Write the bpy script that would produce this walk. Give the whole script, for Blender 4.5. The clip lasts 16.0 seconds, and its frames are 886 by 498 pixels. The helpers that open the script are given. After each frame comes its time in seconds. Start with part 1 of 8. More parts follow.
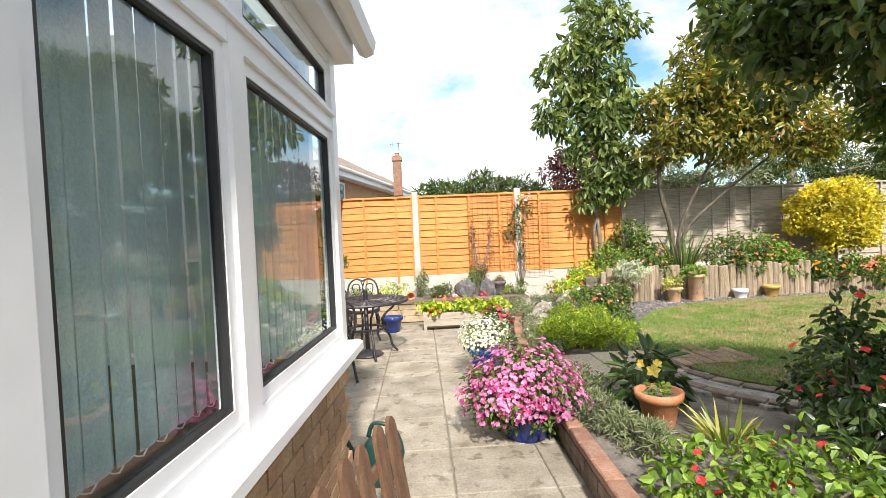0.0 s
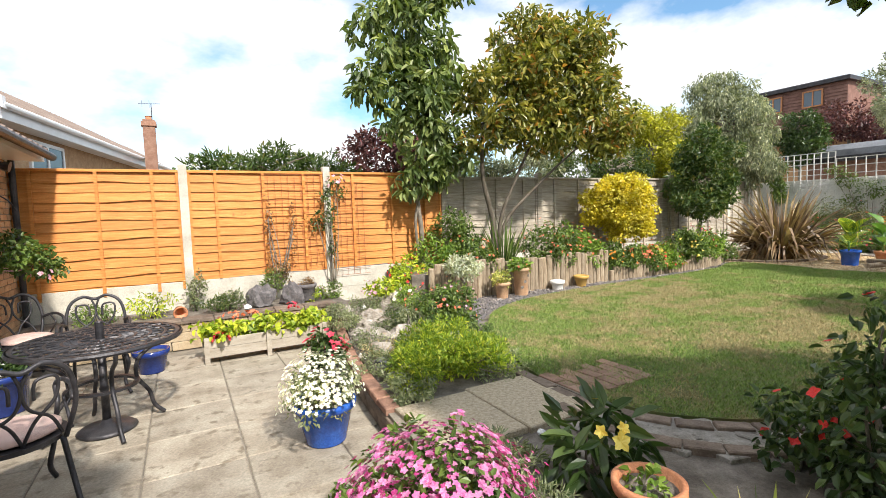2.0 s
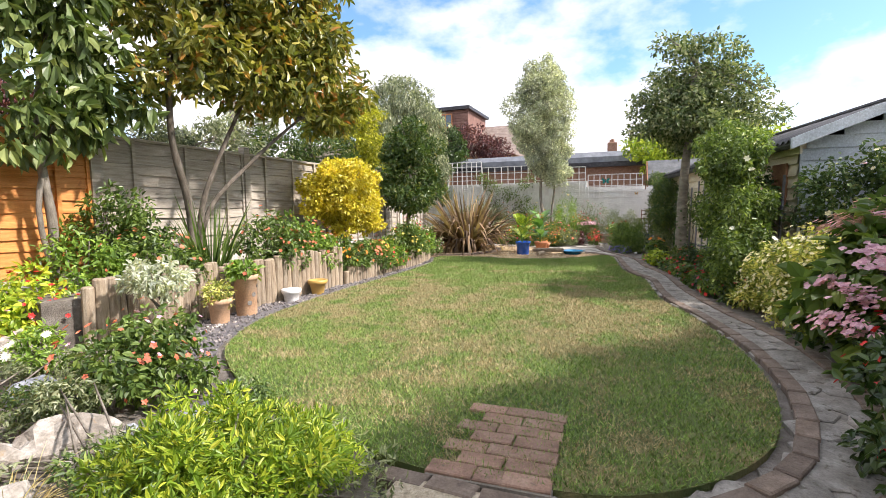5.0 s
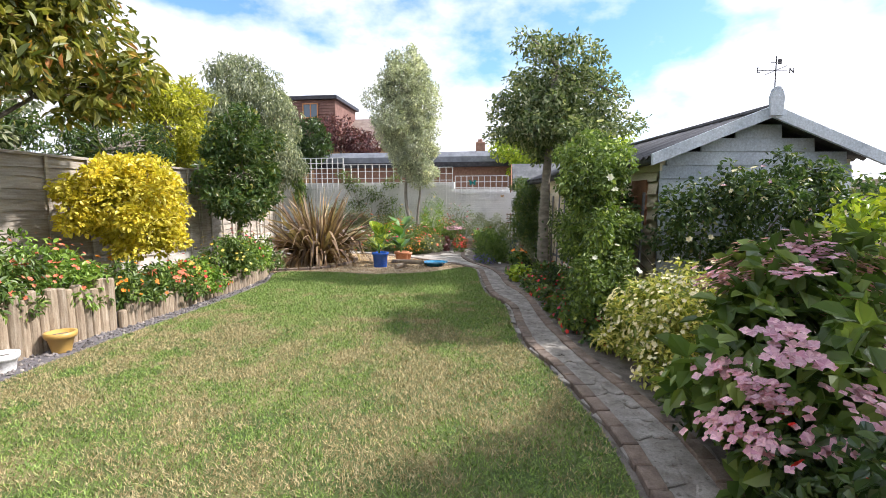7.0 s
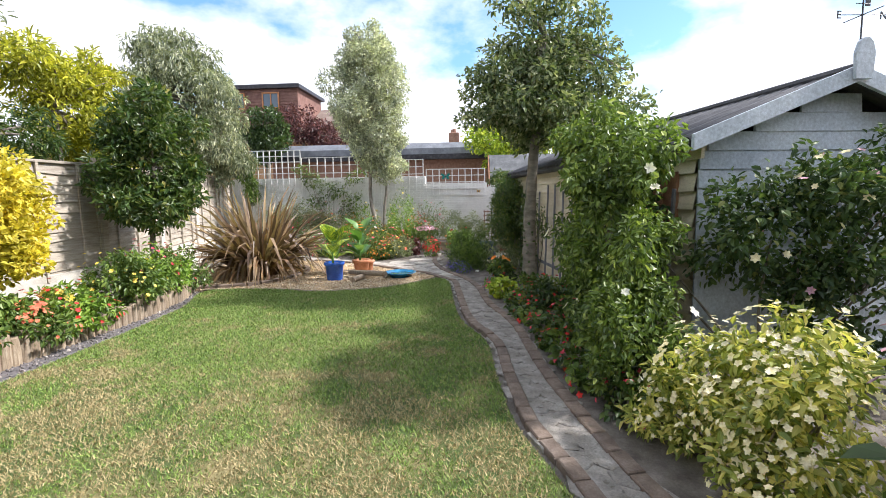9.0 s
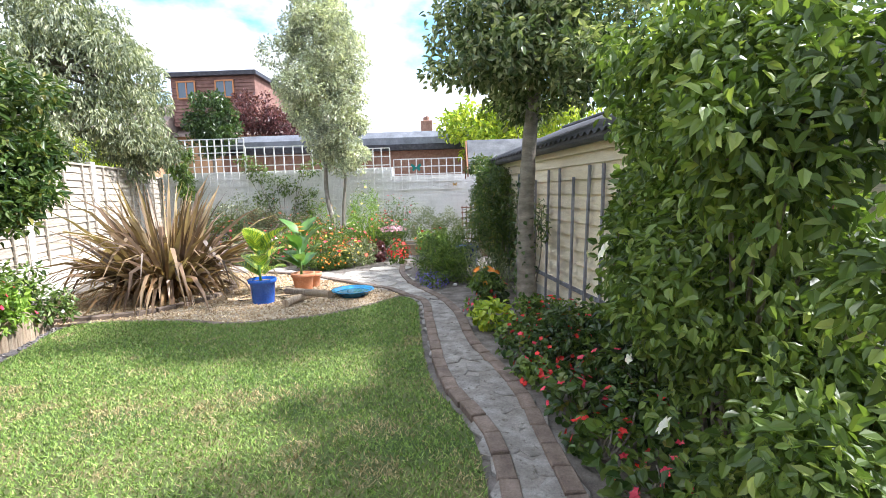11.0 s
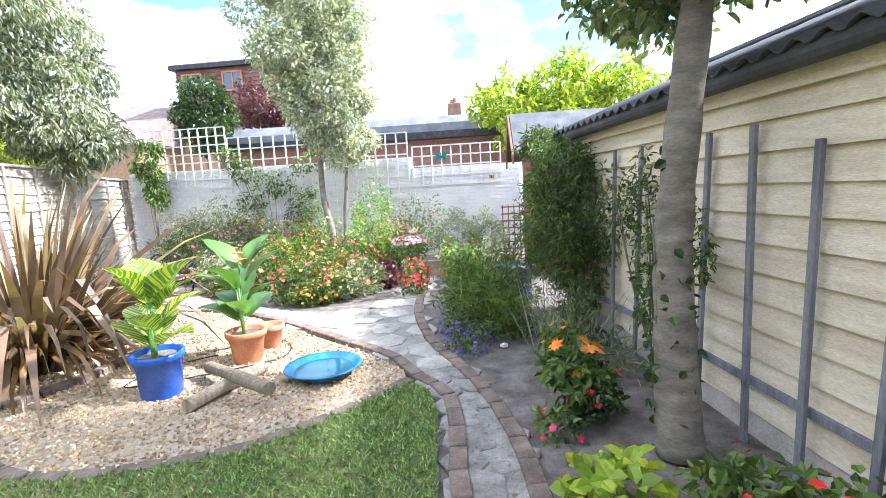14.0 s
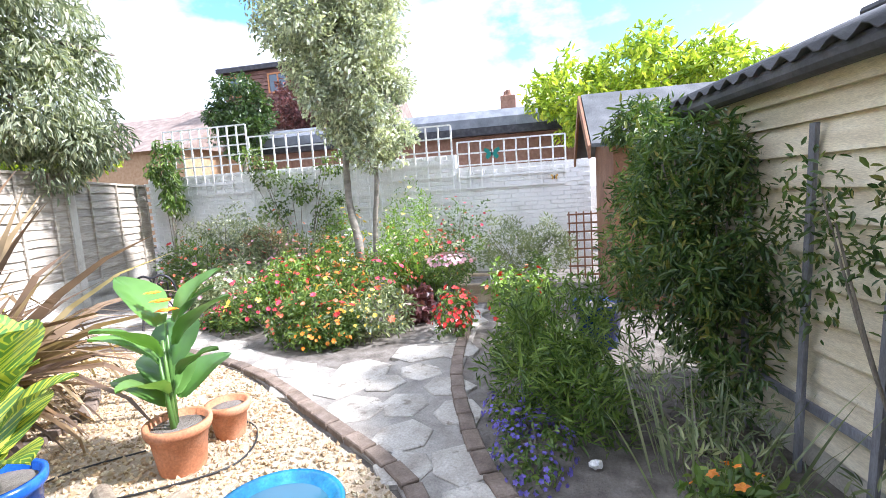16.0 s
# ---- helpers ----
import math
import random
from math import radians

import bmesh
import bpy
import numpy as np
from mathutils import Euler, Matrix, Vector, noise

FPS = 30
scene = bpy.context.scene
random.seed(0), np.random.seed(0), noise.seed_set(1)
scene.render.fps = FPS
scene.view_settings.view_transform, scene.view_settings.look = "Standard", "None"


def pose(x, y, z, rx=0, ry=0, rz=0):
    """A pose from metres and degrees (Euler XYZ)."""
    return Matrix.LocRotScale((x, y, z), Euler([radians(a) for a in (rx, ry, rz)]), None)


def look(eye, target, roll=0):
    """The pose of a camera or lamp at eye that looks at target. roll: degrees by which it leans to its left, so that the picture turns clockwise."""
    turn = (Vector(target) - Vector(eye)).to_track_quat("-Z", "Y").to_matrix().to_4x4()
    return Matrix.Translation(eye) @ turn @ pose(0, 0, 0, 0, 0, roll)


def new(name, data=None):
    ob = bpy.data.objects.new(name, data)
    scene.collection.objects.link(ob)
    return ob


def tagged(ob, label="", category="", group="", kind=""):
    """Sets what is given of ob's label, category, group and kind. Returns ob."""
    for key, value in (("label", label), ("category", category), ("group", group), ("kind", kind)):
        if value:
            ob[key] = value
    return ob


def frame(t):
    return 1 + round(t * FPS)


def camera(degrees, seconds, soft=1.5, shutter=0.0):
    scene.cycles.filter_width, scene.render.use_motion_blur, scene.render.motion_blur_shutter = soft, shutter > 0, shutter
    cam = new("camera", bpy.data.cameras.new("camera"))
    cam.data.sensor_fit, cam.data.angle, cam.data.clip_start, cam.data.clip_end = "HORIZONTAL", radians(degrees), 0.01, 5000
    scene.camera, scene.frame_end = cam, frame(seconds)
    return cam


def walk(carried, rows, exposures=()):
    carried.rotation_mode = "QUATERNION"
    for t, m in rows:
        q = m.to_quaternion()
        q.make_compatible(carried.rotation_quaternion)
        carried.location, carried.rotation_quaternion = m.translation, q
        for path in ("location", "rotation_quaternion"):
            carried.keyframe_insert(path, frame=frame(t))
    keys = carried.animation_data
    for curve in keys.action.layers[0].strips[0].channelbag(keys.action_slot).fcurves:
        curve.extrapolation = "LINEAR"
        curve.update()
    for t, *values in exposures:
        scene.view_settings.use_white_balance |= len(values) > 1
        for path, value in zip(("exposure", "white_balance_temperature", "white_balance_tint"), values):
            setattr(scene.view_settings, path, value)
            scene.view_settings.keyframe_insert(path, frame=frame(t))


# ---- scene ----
cam = camera(85.6, 16.0, soft=0.6)
# seconds, x, y, z, turn about x, y and z
ROWS = [
    (0.0, -0.043, 0.123, 1.505, 88.31, 2.51, -2.73),
    (0.5, -0.104, 0.610, 1.551, 87.31, 2.30, -10.79),
    (1.0, -0.156, 1.033, 1.554, 86.54, 2.29, -17.38),
    (1.5, -0.190, 1.451, 1.571, 85.92, 2.16, -23.60),
    (2.0, -0.193, 1.897, 1.580, 85.64, 1.85, -28.79),
    (2.5, -0.187, 2.332, 1.541, 85.65, 1.65, -32.17),
    (3.0, -0.158, 2.761, 1.522, 85.65, 1.50, -36.78),
    (3.5, -0.066, 3.189, 1.456, 85.42, 1.24, -42.70),
    (4.0, 0.126, 3.567, 1.390, 85.48, 0.92, -49.81),
    (4.5, 0.300, 3.915, 1.355, 85.51, 0.64, -59.81),
    (5.0, 0.510, 4.115, 1.340, 85.20, 0.90, -68.60),
    (6.2, 1.380, 4.060, 1.500, 84.75, 0.50, -79.60),
    (7.5, 2.379, 3.905, 1.699, 83.95, 0.29, -83.99),
    (8.0, 2.780, 3.923, 1.749, 83.82, 0.52, -84.43),
    (8.5, 3.248, 3.961, 1.738, 83.63, 0.75, -85.05),
    (9.0, 3.705, 3.973, 1.704, 83.46, 0.93, -85.87),
    (9.5, 4.177, 3.979, 1.699, 83.34, 1.21, -86.79),
    (10.0, 4.717, 3.944, 1.667, 83.15, 1.51, -87.57),
    (12.5, 7.482, 4.048, 1.589, 82.86, 1.73, -89.88),
    (13.0, 7.966, 4.065, 1.585, 82.63, 1.94, -90.18),
    (13.5, 8.436, 4.070, 1.613, 82.59, 2.51, -88.45),
    (14.0, 8.885, 4.103, 1.602, 82.73, 3.20, -85.04),
    (14.5, 9.279, 4.115, 1.592, 83.13, 3.72, -80.78),
    (15.0, 9.723, 4.086, 1.592, 83.36, 3.87, -78.59),
    (15.5, 10.143, 4.115, 1.587, 83.38, 3.85, -78.16),
    (16.0, 10.601, 4.226, 1.622, 83.38, 3.73, -78.78),
]
EXPOSURES = [(0.0, 0.62, 6550, 11), (2.0, 0.51, 6550, 11), (3.5, 0.33, 6550, 14), (5.0, 0.76, 6380, 17), (7.5, 0.68, 6090, 16), (10.0, 0.85, 6020, 15), (12.5, 1.75, 5540, 14), (14.5, 1.68, 5570, 17), (16.0, 1.44, 5610, 17)]
walk(cam, [(t, pose(x, y, z, rx, ry, rz)) for t, x, y, z, rx, ry, rz in ROWS], EXPOSURES)

# ---- sky and sun ----
SUN_AZ, SUN_EL = radians(174), radians(43)      # compass angle of the sun, clockwise from +y, and its height
world = bpy.data.worlds.new("world")
scene.world = world
world.use_nodes = True
wt = world.node_tree
wn, wl = wt.nodes, wt.links
wn.clear()
sky = wn.new("ShaderNodeTexSky")
sky.sky_type, sky.sun_disc, sky.sun_elevation, sky.sun_rotation = "NISHITA", False, SUN_EL, SUN_AZ
sky.dust_density, sky.ozone_density = 1.2, 1.5
bg = wn.new("ShaderNodeBackground")
bg.inputs["Strength"].default_value = 0.10
geo = wn.new("ShaderNodeTexCoord")
squash = wn.new("ShaderNodeMapping")
squash.inputs["Scale"].default_value = (1.5, 1.5, 2.8)
squash.inputs["Location"].default_value = (0.35, 0.2, 0.1)
cl = wn.new("ShaderNodeTexNoise")
cl.inputs["Scale"].default_value, cl.inputs["Detail"].default_value, cl.inputs["Roughness"].default_value = 1.5, 7.0, 0.55
cover = wn.new("ShaderNodeValToRGB")
cover.color_ramp.elements[0].position, cover.color_ramp.elements[1].position = 0.37, 0.50
cloud = wn.new("ShaderNodeMix")
cloud.data_type = "RGBA"
cloud.inputs["B"].default_value = (9.0, 9.1, 9.3, 1)
wout = wn.new("ShaderNodeOutputWorld")
wl.new(geo.outputs["Generated"], squash.inputs["Vector"])
wl.new(squash.outputs["Vector"], cl.inputs["Vector"])
wl.new(cl.outputs["Fac"], cover.inputs["Fac"])
wl.new(cover.outputs["Color"], cloud.inputs["Factor"])
gain = wn.new("ShaderNodeMix")
gain.data_type, gain.blend_type = "RGBA", "MULTIPLY"
gain.inputs["Factor"].default_value = 1.0
gain.inputs["B"].default_value = (1.25, 1.6, 1.65, 1)
wl.new(sky.outputs["Color"], gain.inputs["A"])
wl.new(gain.outputs["Result"], cloud.inputs["A"])
wl.new(cloud.outputs["Result"], bg.inputs["Color"])
wl.new(bg.outputs["Background"], wout.inputs["Surface"])

sun = new("sun", bpy.data.lights.new("sun", "SUN"))
sun.data.energy, sun.data.angle, sun.data.color = 4.6, radians(3.5), (1.0, 0.94, 0.85)
toward = Vector((math.sin(SUN_AZ) * math.cos(SUN_EL), math.cos(SUN_AZ) * math.cos(SUN_EL), math.sin(SUN_EL)))
sun.matrix_world = look(toward * 40, (0, 0, 0))

# ---- materials ----
def nodes_of(name):
    m = bpy.data.materials.new(name)
    m.use_nodes = True
    t = m.node_tree
    return m, t.nodes, t.links, t.nodes["Principled BSDF"]


def ramp(n, l, fac, stops):
    r = n.new("ShaderNodeValToRGB")
    el = r.color_ramp.elements
    while len(el) < len(stops):
        el.new(0.5)
    for e, (p, c) in zip(el, stops):
        e.position, e.color = p, (*c, 1)
    l.new(fac, r.inputs["Fac"])
    return r.outputs["Color"]


def noise_of(n, l, scale, detail=4.0, stretch=None, rough=0.55):
    tc = n.new("ShaderNodeNewGeometry")
    t = n.new("ShaderNodeTexNoise")
    t.inputs["Scale"].default_value, t.inputs["Detail"].default_value, t.inputs["Roughness"].default_value = scale, detail, rough
    src = tc.outputs["Position"]
    if stretch:
        mp = n.new("ShaderNodeMapping")
        mp.inputs["Scale"].default_value = stretch
        l.new(src, mp.inputs["Vector"])
        src = mp.outputs["Vector"]
    l.new(src, t.inputs["Vector"])
    return t.outputs["Fac"]


def mix(n, l, fac, a, b, mode="MIX"):
    x = n.new("ShaderNodeMix")
    x.data_type, x.blend_type = "RGBA", mode
    if isinstance(fac, float):
        x.inputs["Factor"].default_value = fac
    else:
        l.new(fac, x.inputs["Factor"])
    for key, val in (("A", a), ("B", b)):
        if isinstance(val, tuple):
            x.inputs[key].default_value = (*val, 1)
        else:
            l.new(val, x.inputs[key])
    return x.outputs["Result"]


def bump(n, l, b, height, strength, dist=0.01):
    u = n.new("ShaderNodeBump")
    u.inputs["Strength"].default_value, u.inputs["Distance"].default_value = strength, dist
    l.new(height, u.inputs["Height"])
    l.new(u.outputs["Normal"], b.inputs["Normal"])


def surface(name, dark, mid, light, scale=6.0, fine=60.0, rough=0.8, relief=0.4, stretch=None, piece=0.0, metal=0.0, spot=None):
    """Mottled at two sizes: broad stains and fine grain, with relief; piece: how far each object differs."""
    m, n, l, b = nodes_of(name)
    big, small = noise_of(n, l, scale, 5.0, stretch), noise_of(n, l, fine, 6.0, stretch, 0.65)
    col = ramp(n, l, big, [(0.28, dark), (0.5, mid), (0.74, light)])
    grain = ramp(n, l, small, [(0.3, (0.62, 0.62, 0.62)), (0.7, (1.25, 1.25, 1.25))])
    col = mix(n, l, 0.7, col, grain, "MULTIPLY")
    if spot:
        col = mix(n, l, ramp(n, l, noise_of(n, l, scale * 2.3, 8.0), [(spot[1], (0, 0, 0)), (spot[1] + 0.09, (1, 1, 1))]), col, spot[0])
    if piece:
        oi = n.new("ShaderNodeObjectInfo")
        col = mix(n, l, 1.0, col, ramp(n, l, oi.outputs["Random"], [(0.0, (1 - piece,) * 3), (1.0, (1 + piece, 1 + piece * 0.9, 1 + piece * 0.7))]), "MULTIPLY")
    l.new(col, b.inputs["Base Color"])
    b.inputs["Roughness"].default_value, b.inputs["Metallic"].default_value = rough, metal
    if relief:
        bump(n, l, b, small, relief)
    return m


def leaf_mat(name, dark, mid, light, tip=None, rough=0.42, glow=0.28):
    """Each leaf takes its own tone; light shines through a little."""
    m, n, l, b = nodes_of(name)
    g = n.new("ShaderNodeNewGeometry")
    stops = [(0.0, dark), (0.5, mid), (0.92, light)]
    if tip:
        stops += [(1.0, tip)]
    col = ramp(n, l, g.outputs["Random Per Island"], stops)
    shade = ramp(n, l, noise_of(n, l, 2.6, 3.0), [(0.3, (0.85, 0.88, 0.8)), (0.7, (1.95, 1.86, 1.6))])
    col = mix(n, l, 1.0, col, shade, "MULTIPLY")
    l.new(col, b.inputs["Base Color"])
    b.inputs["Roughness"].default_value = rough
    tr = n.new("ShaderNodeBsdfTranslucent")
    l.new(mix(n, l, 1.0, col, (1.5, 1.6, 0.7), "MULTIPLY"), tr.inputs["Color"])
    ms = n.new("ShaderNodeMixShader")
    ms.inputs["Fac"].default_value = glow
    l.new(b.outputs["BSDF"], ms.inputs[1])
    l.new(tr.outputs["BSDF"], ms.inputs[2])
    l.new(ms.outputs["Shader"], n["Material Output"].inputs["Surface"])
    return m


def petal_mat(name, a, c):
    a, c = (tuple(0.72 * v for v in q) for q in (a, c))
    return leaf_mat(name, a, tuple((p + q) / 2 for p, q in zip(a, c)), c, rough=0.55, glow=0.2)


def plain(name, col, rough=0.5, metal=0.0):
    m, n, l, b = nodes_of(name)
    l.new(ramp(n, l, noise_of(n, l, 3.0, 6.0), [(0.3, tuple(c * 0.92 for c in col)), (0.7, tuple(min(1, c * 1.05) for c in col))]), b.inputs["Base Color"])
    b.inputs["Roughness"].default_value, b.inputs["Metallic"].default_value = rough, metal
    return m


M_SLAB = surface("patio_concrete", (0.23, 0.195, 0.15), (0.34, 0.30, 0.24), (0.43, 0.395, 0.325), 3.5, 55.0, 0.9, 0.5, piece=0.10, spot=((0.19, 0.16, 0.12), 0.56))
M_AGG = surface("aggregate_concrete", (0.33, 0.27, 0.185), (0.50, 0.42, 0.30), (0.62, 0.55, 0.42), 38.0, 120.0, 0.9, 1.0, spot=((0.24, 0.20, 0.15), 0.60))
M_JOINT = surface("sandy_mortar", (0.16, 0.14, 0.11), (0.23, 0.20, 0.16), (0.30, 0.27, 0.22), 8.0, 90.0, 0.95, 0.6)
M_SOIL = surface("garden_soil", (0.085, 0.072, 0.058), (0.17, 0.148, 0.124), (0.27, 0.245, 0.212), 7.0, 70.0, 0.95, 1.0)
M_FELT = surface("grey_roof_felt", (0.075, 0.08, 0.085), (0.115, 0.12, 0.125), (0.17, 0.175, 0.18), 4.0, 90.0, 0.95, 0.4)
M_SLATE = surface("slate_chips", (0.09, 0.085, 0.09), (0.15, 0.14, 0.145), (0.24, 0.22, 0.22), 22.0, 60.0, 0.8, 1.0)
M_PATH = surface("weathered_path_stone", (0.17, 0.155, 0.13), (0.27, 0.25, 0.22), (0.40, 0.38, 0.34), 9.0, 65.0, 0.9, 0.9, piece=0.06, spot=((0.13, 0.115, 0.09), 0.58))
M_PALE = surface("pale_paving_stone", (0.28, 0.25, 0.205), (0.42, 0.385, 0.33), (0.54, 0.51, 0.45), 5.0, 65.0, 0.9, 0.8, piece=0.05, spot=((0.21, 0.18, 0.14), 0.6))
M_MORTAR = surface("pale_path_mortar", (0.19, 0.17, 0.145), (0.28, 0.255, 0.22), (0.37, 0.345, 0.30), 6.0, 80.0, 0.9, 0.7)
M_EDGE = surface("edging_brick", (0.12, 0.088, 0.068), (0.19, 0.145, 0.112), (0.27, 0.215, 0.175), 9.0, 70.0, 0.9, 0.7, piece=0.16)
M_PAVER = surface("red_brick_paver", (0.20, 0.12, 0.085), (0.29, 0.18, 0.13), (0.37, 0.255, 0.19), 9.0, 70.0, 0.9, 0.6, piece=0.16, spot=((0.13, 0.10, 0.075), 0.63))
M_REDBRICK = surface("red_brick", (0.22, 0.115, 0.08), (0.30, 0.165, 0.115), (0.37, 0.23, 0.17), 9.0, 80.0, 0.9, 0.5, piece=0.16)
M_HBRICK = surface("buff_brick", (0.36, 0.22, 0.12), (0.47, 0.30, 0.17), (0.54, 0.38, 0.23), 7.0, 80.0, 0.9, 0.5, piece=0.2)
M_STONEW = surface("buff_walling_stone", (0.29, 0.22, 0.14), (0.41, 0.32, 0.21), (0.49, 0.41, 0.29), 6.0, 70.0, 0.9, 0.7, piece=0.15)
M_ROCK = surface("grey_white_rock", (0.14, 0.12, 0.095), (0.31, 0.275, 0.23), (0.56, 0.53, 0.48), 9.0, 50.0, 0.85, 1.0, spot=((0.30, 0.22, 0.13), 0.6))
M_ROCKB = surface("blue_grey_rock", (0.10, 0.105, 0.12), (0.19, 0.205, 0.23), (0.42, 0.44, 0.47), 9.0, 50.0, 0.85, 1.0)
M_PEBBLE = leaf_mat("golden_gravel", (0.20, 0.135, 0.08), (0.33, 0.25, 0.165), (0.44, 0.37, 0.275), (0.52, 0.48, 0.41), rough=0.8, glow=0.0)
M_GBASE = surface("gravel_bed", (0.33, 0.25, 0.16), (0.45, 0.36, 0.25), (0.55, 0.47, 0.36), 25.0, 110.0, 0.95, 1.0)
M_ORANGE = surface("orange_stained_timber", (0.50, 0.17, 0.030), (0.62, 0.245, 0.052), (0.69, 0.33, 0.095), 3.0, 30.0, 0.62, 0.35, (1.2, 1.2, 14.0), piece=0.11, spot=((0.34, 0.11, 0.02), 0.66))
M_GREYW = surface("weathered_fence_timber", (0.29, 0.25, 0.20), (0.43, 0.38, 0.31), (0.54, 0.49, 0.42), 3.0, 30.0, 0.85, 0.5, (1.2, 1.2, 14.0), piece=0.12)
M_CONC = surface("pale_concrete", (0.42, 0.39, 0.33), (0.56, 0.53, 0.46), (0.66, 0.63, 0.57), 4.0, 90.0, 0.9, 0.35, piece=0.05, spot=((0.30, 0.27, 0.21), 0.66))
M_WHITEB = surface("white_painted_brickwork", (0.70, 0.69, 0.67), (0.84, 0.83, 0.81), (0.90, 0.89, 0.87), 2.5, 60.0, 0.75, 0.35, piece=0.03, spot=((0.45, 0.43, 0.39), 0.70))
M_WHITEW = surface("white_painted_trellis", (0.72, 0.71, 0.68), (0.84, 0.83, 0.81), (0.90, 0.89, 0.87), 4.0, 60.0, 0.6, 0.2)
M_UPVC = plain("white_upvc", (0.78, 0.79, 0.81), 0.28)
M_GASKET = plain("black_rubber_gasket", (0.02, 0.02, 0.022), 0.5)
M_CREAM = surface("cream_painted_boards", (0.60, 0.52, 0.37), (0.72, 0.64, 0.475), (0.79, 0.73, 0.58), 2.5, 40.0, 0.65, 0.25, (1.0, 1.0, 8.0), piece=0.06)
M_BLUEB = surface("blue_grey_painted_boards", (0.36, 0.41, 0.46), (0.47, 0.52, 0.57), (0.56, 0.61, 0.66), 2.5, 40.0, 0.65, 0.25, piece=0.06)
M_BATTEN = surface("grey_weathered_batten", (0.13, 0.135, 0.15), (0.21, 0.21, 0.23), (0.31, 0.31, 0.33), 3.0, 40.0, 0.85, 0.5, (6.0, 6.0, 1.0))
M_ROOFDARK = surface("dark_corrugated_roof", (0.035, 0.035, 0.04), (0.065, 0.065, 0.07), (0.12, 0.12, 0.125), 3.0, 40.0, 0.75, 0.3)
M_TILE = surface("brown_roof_tile", (0.15, 0.11, 0.09), (0.23, 0.175, 0.145), (0.32, 0.26, 0.22), 3.0, 40.0, 0.85, 0.4)
M_LEAD = surface("grey_lead_felt", (0.13, 0.14, 0.16), (0.19, 0.205, 0.23), (0.27, 0.285, 0.31), 3.0, 40.0, 0.7, 0.3)
M_CLAD = surface("brown_timber_cladding", (0.15, 0.075, 0.06), (0.21, 0.11, 0.085), (0.27, 0.15, 0.12), 3.0, 40.0, 0.8, 0.3)
M_SHEDB = surface("red_brown_shed_timber", (0.19, 0.085, 0.045), (0.27, 0.13, 0.07), (0.33, 0.175, 0.10), 3.0, 40.0, 0.75, 0.3)
M_BARK = surface("grey_brown_bark", (0.13, 0.11, 0.085), (0.22, 0.19, 0.15), (0.33, 0.30, 0.25), 6.0, 50.0, 0.9, 0.8, (3.0, 3.0, 1.0))
M_BARKS = surface("smooth_grey_bark", (0.13, 0.115, 0.09), (0.22, 0.195, 0.155), (0.34, 0.31, 0.255), 5.0, 45.0, 0.85, 0.5, (1.0, 1.0, 3.0))
M_DBARK = surface("dark_brown_bark", (0.07, 0.055, 0.04), (0.12, 0.10, 0.075), (0.20, 0.17, 0.135), 6.0, 50.0, 0.9, 0.8, (3.0, 3.0, 1.0))
M_LOG = surface("weathered_log", (0.22, 0.16, 0.11), (0.34, 0.27, 0.19), (0.46, 0.39, 0.30), 5.0, 50.0, 0.9, 0.6, (8.0, 8.0, 1.0), piece=0.17)
M_PICKET = surface("brown_stained_pickets", (0.10, 0.05, 0.028), (0.16, 0.085, 0.048), (0.22, 0.13, 0.08), 4.0, 50.0, 0.7, 0.4, (6.0, 6.0, 1.0))
M_PLANTER = surface("silvered_planter_boards", (0.29, 0.25, 0.195), (0.40, 0.355, 0.29), (0.49, 0.45, 0.38), 3.0, 40.0, 0.8, 0.4, (1.0, 6.0, 6.0))
M_IRON = surface("dark_cast_metal", (0.025, 0.025, 0.03), (0.045, 0.044, 0.05), (0.085, 0.08, 0.085), 8.0, 80.0, 0.45, 0.2, metal=0.4)
M_TERRA = surface("terracotta", (0.42, 0.16, 0.075), (0.53, 0.22, 0.105), (0.60, 0.31, 0.19), 6.0, 70.0, 0.75, 0.2)
M_TERRAP = surface("pale_terracotta", (0.50, 0.29, 0.16), (0.61, 0.38, 0.23), (0.67, 0.47, 0.33), 5.0, 70.0, 0.8, 0.2)
M_BLUEP = surface("blue_glaze", (0.016, 0.075, 0.38), (0.022, 0.105, 0.50), (0.04, 0.16, 0.60), 6.0, 60.0, 0.22, 0.05)
M_DBLUE = surface("dark_blue_glaze", (0.010, 0.025, 0.13), (0.014, 0.036, 0.19), (0.03, 0.06, 0.26), 6.0, 60.0, 0.2, 0.05)
M_YPOT = plain("ochre_glaze", (0.55, 0.34, 0.09), 0.4)
M_DISH = surface("turquoise_glaze", (0.012, 0.10, 0.22), (0.02, 0.17, 0.33), (0.05, 0.25, 0.42), 7.0, 60.0, 0.2, 0.1)
M_WATER = plain("water", (0.02, 0.10, 0.16), 0.04)
M_CUSH = surface("pink_cushion_fabric", (0.55, 0.37, 0.33), (0.64, 0.46, 0.41), (0.70, 0.54, 0.49), 14.0, 200.0, 0.9, 0.3)
M_GREENPL = plain("dark_green_plastic", (0.012, 0.05, 0.042), 0.35)
M_REDPL = plain("red_plastic", (0.5, 0.03, 0.015), 0.4)
M_TEAL = plain("teal_plastic", (0.0, 0.20, 0.17), 0.4)
M_WIRE = plain("rusty_wire", (0.30, 0.09, 0.03), 0.7)
M_CABLE = plain("black_cable", (0.02, 0.02, 0.02), 0.5)
M_BLIND = surface("pale_blue_blind_fabric", (0.56, 0.67, 0.68), (0.64, 0.74, 0.75), (0.69, 0.79, 0.79), 5.0, 150.0, 0.8, 0.1)
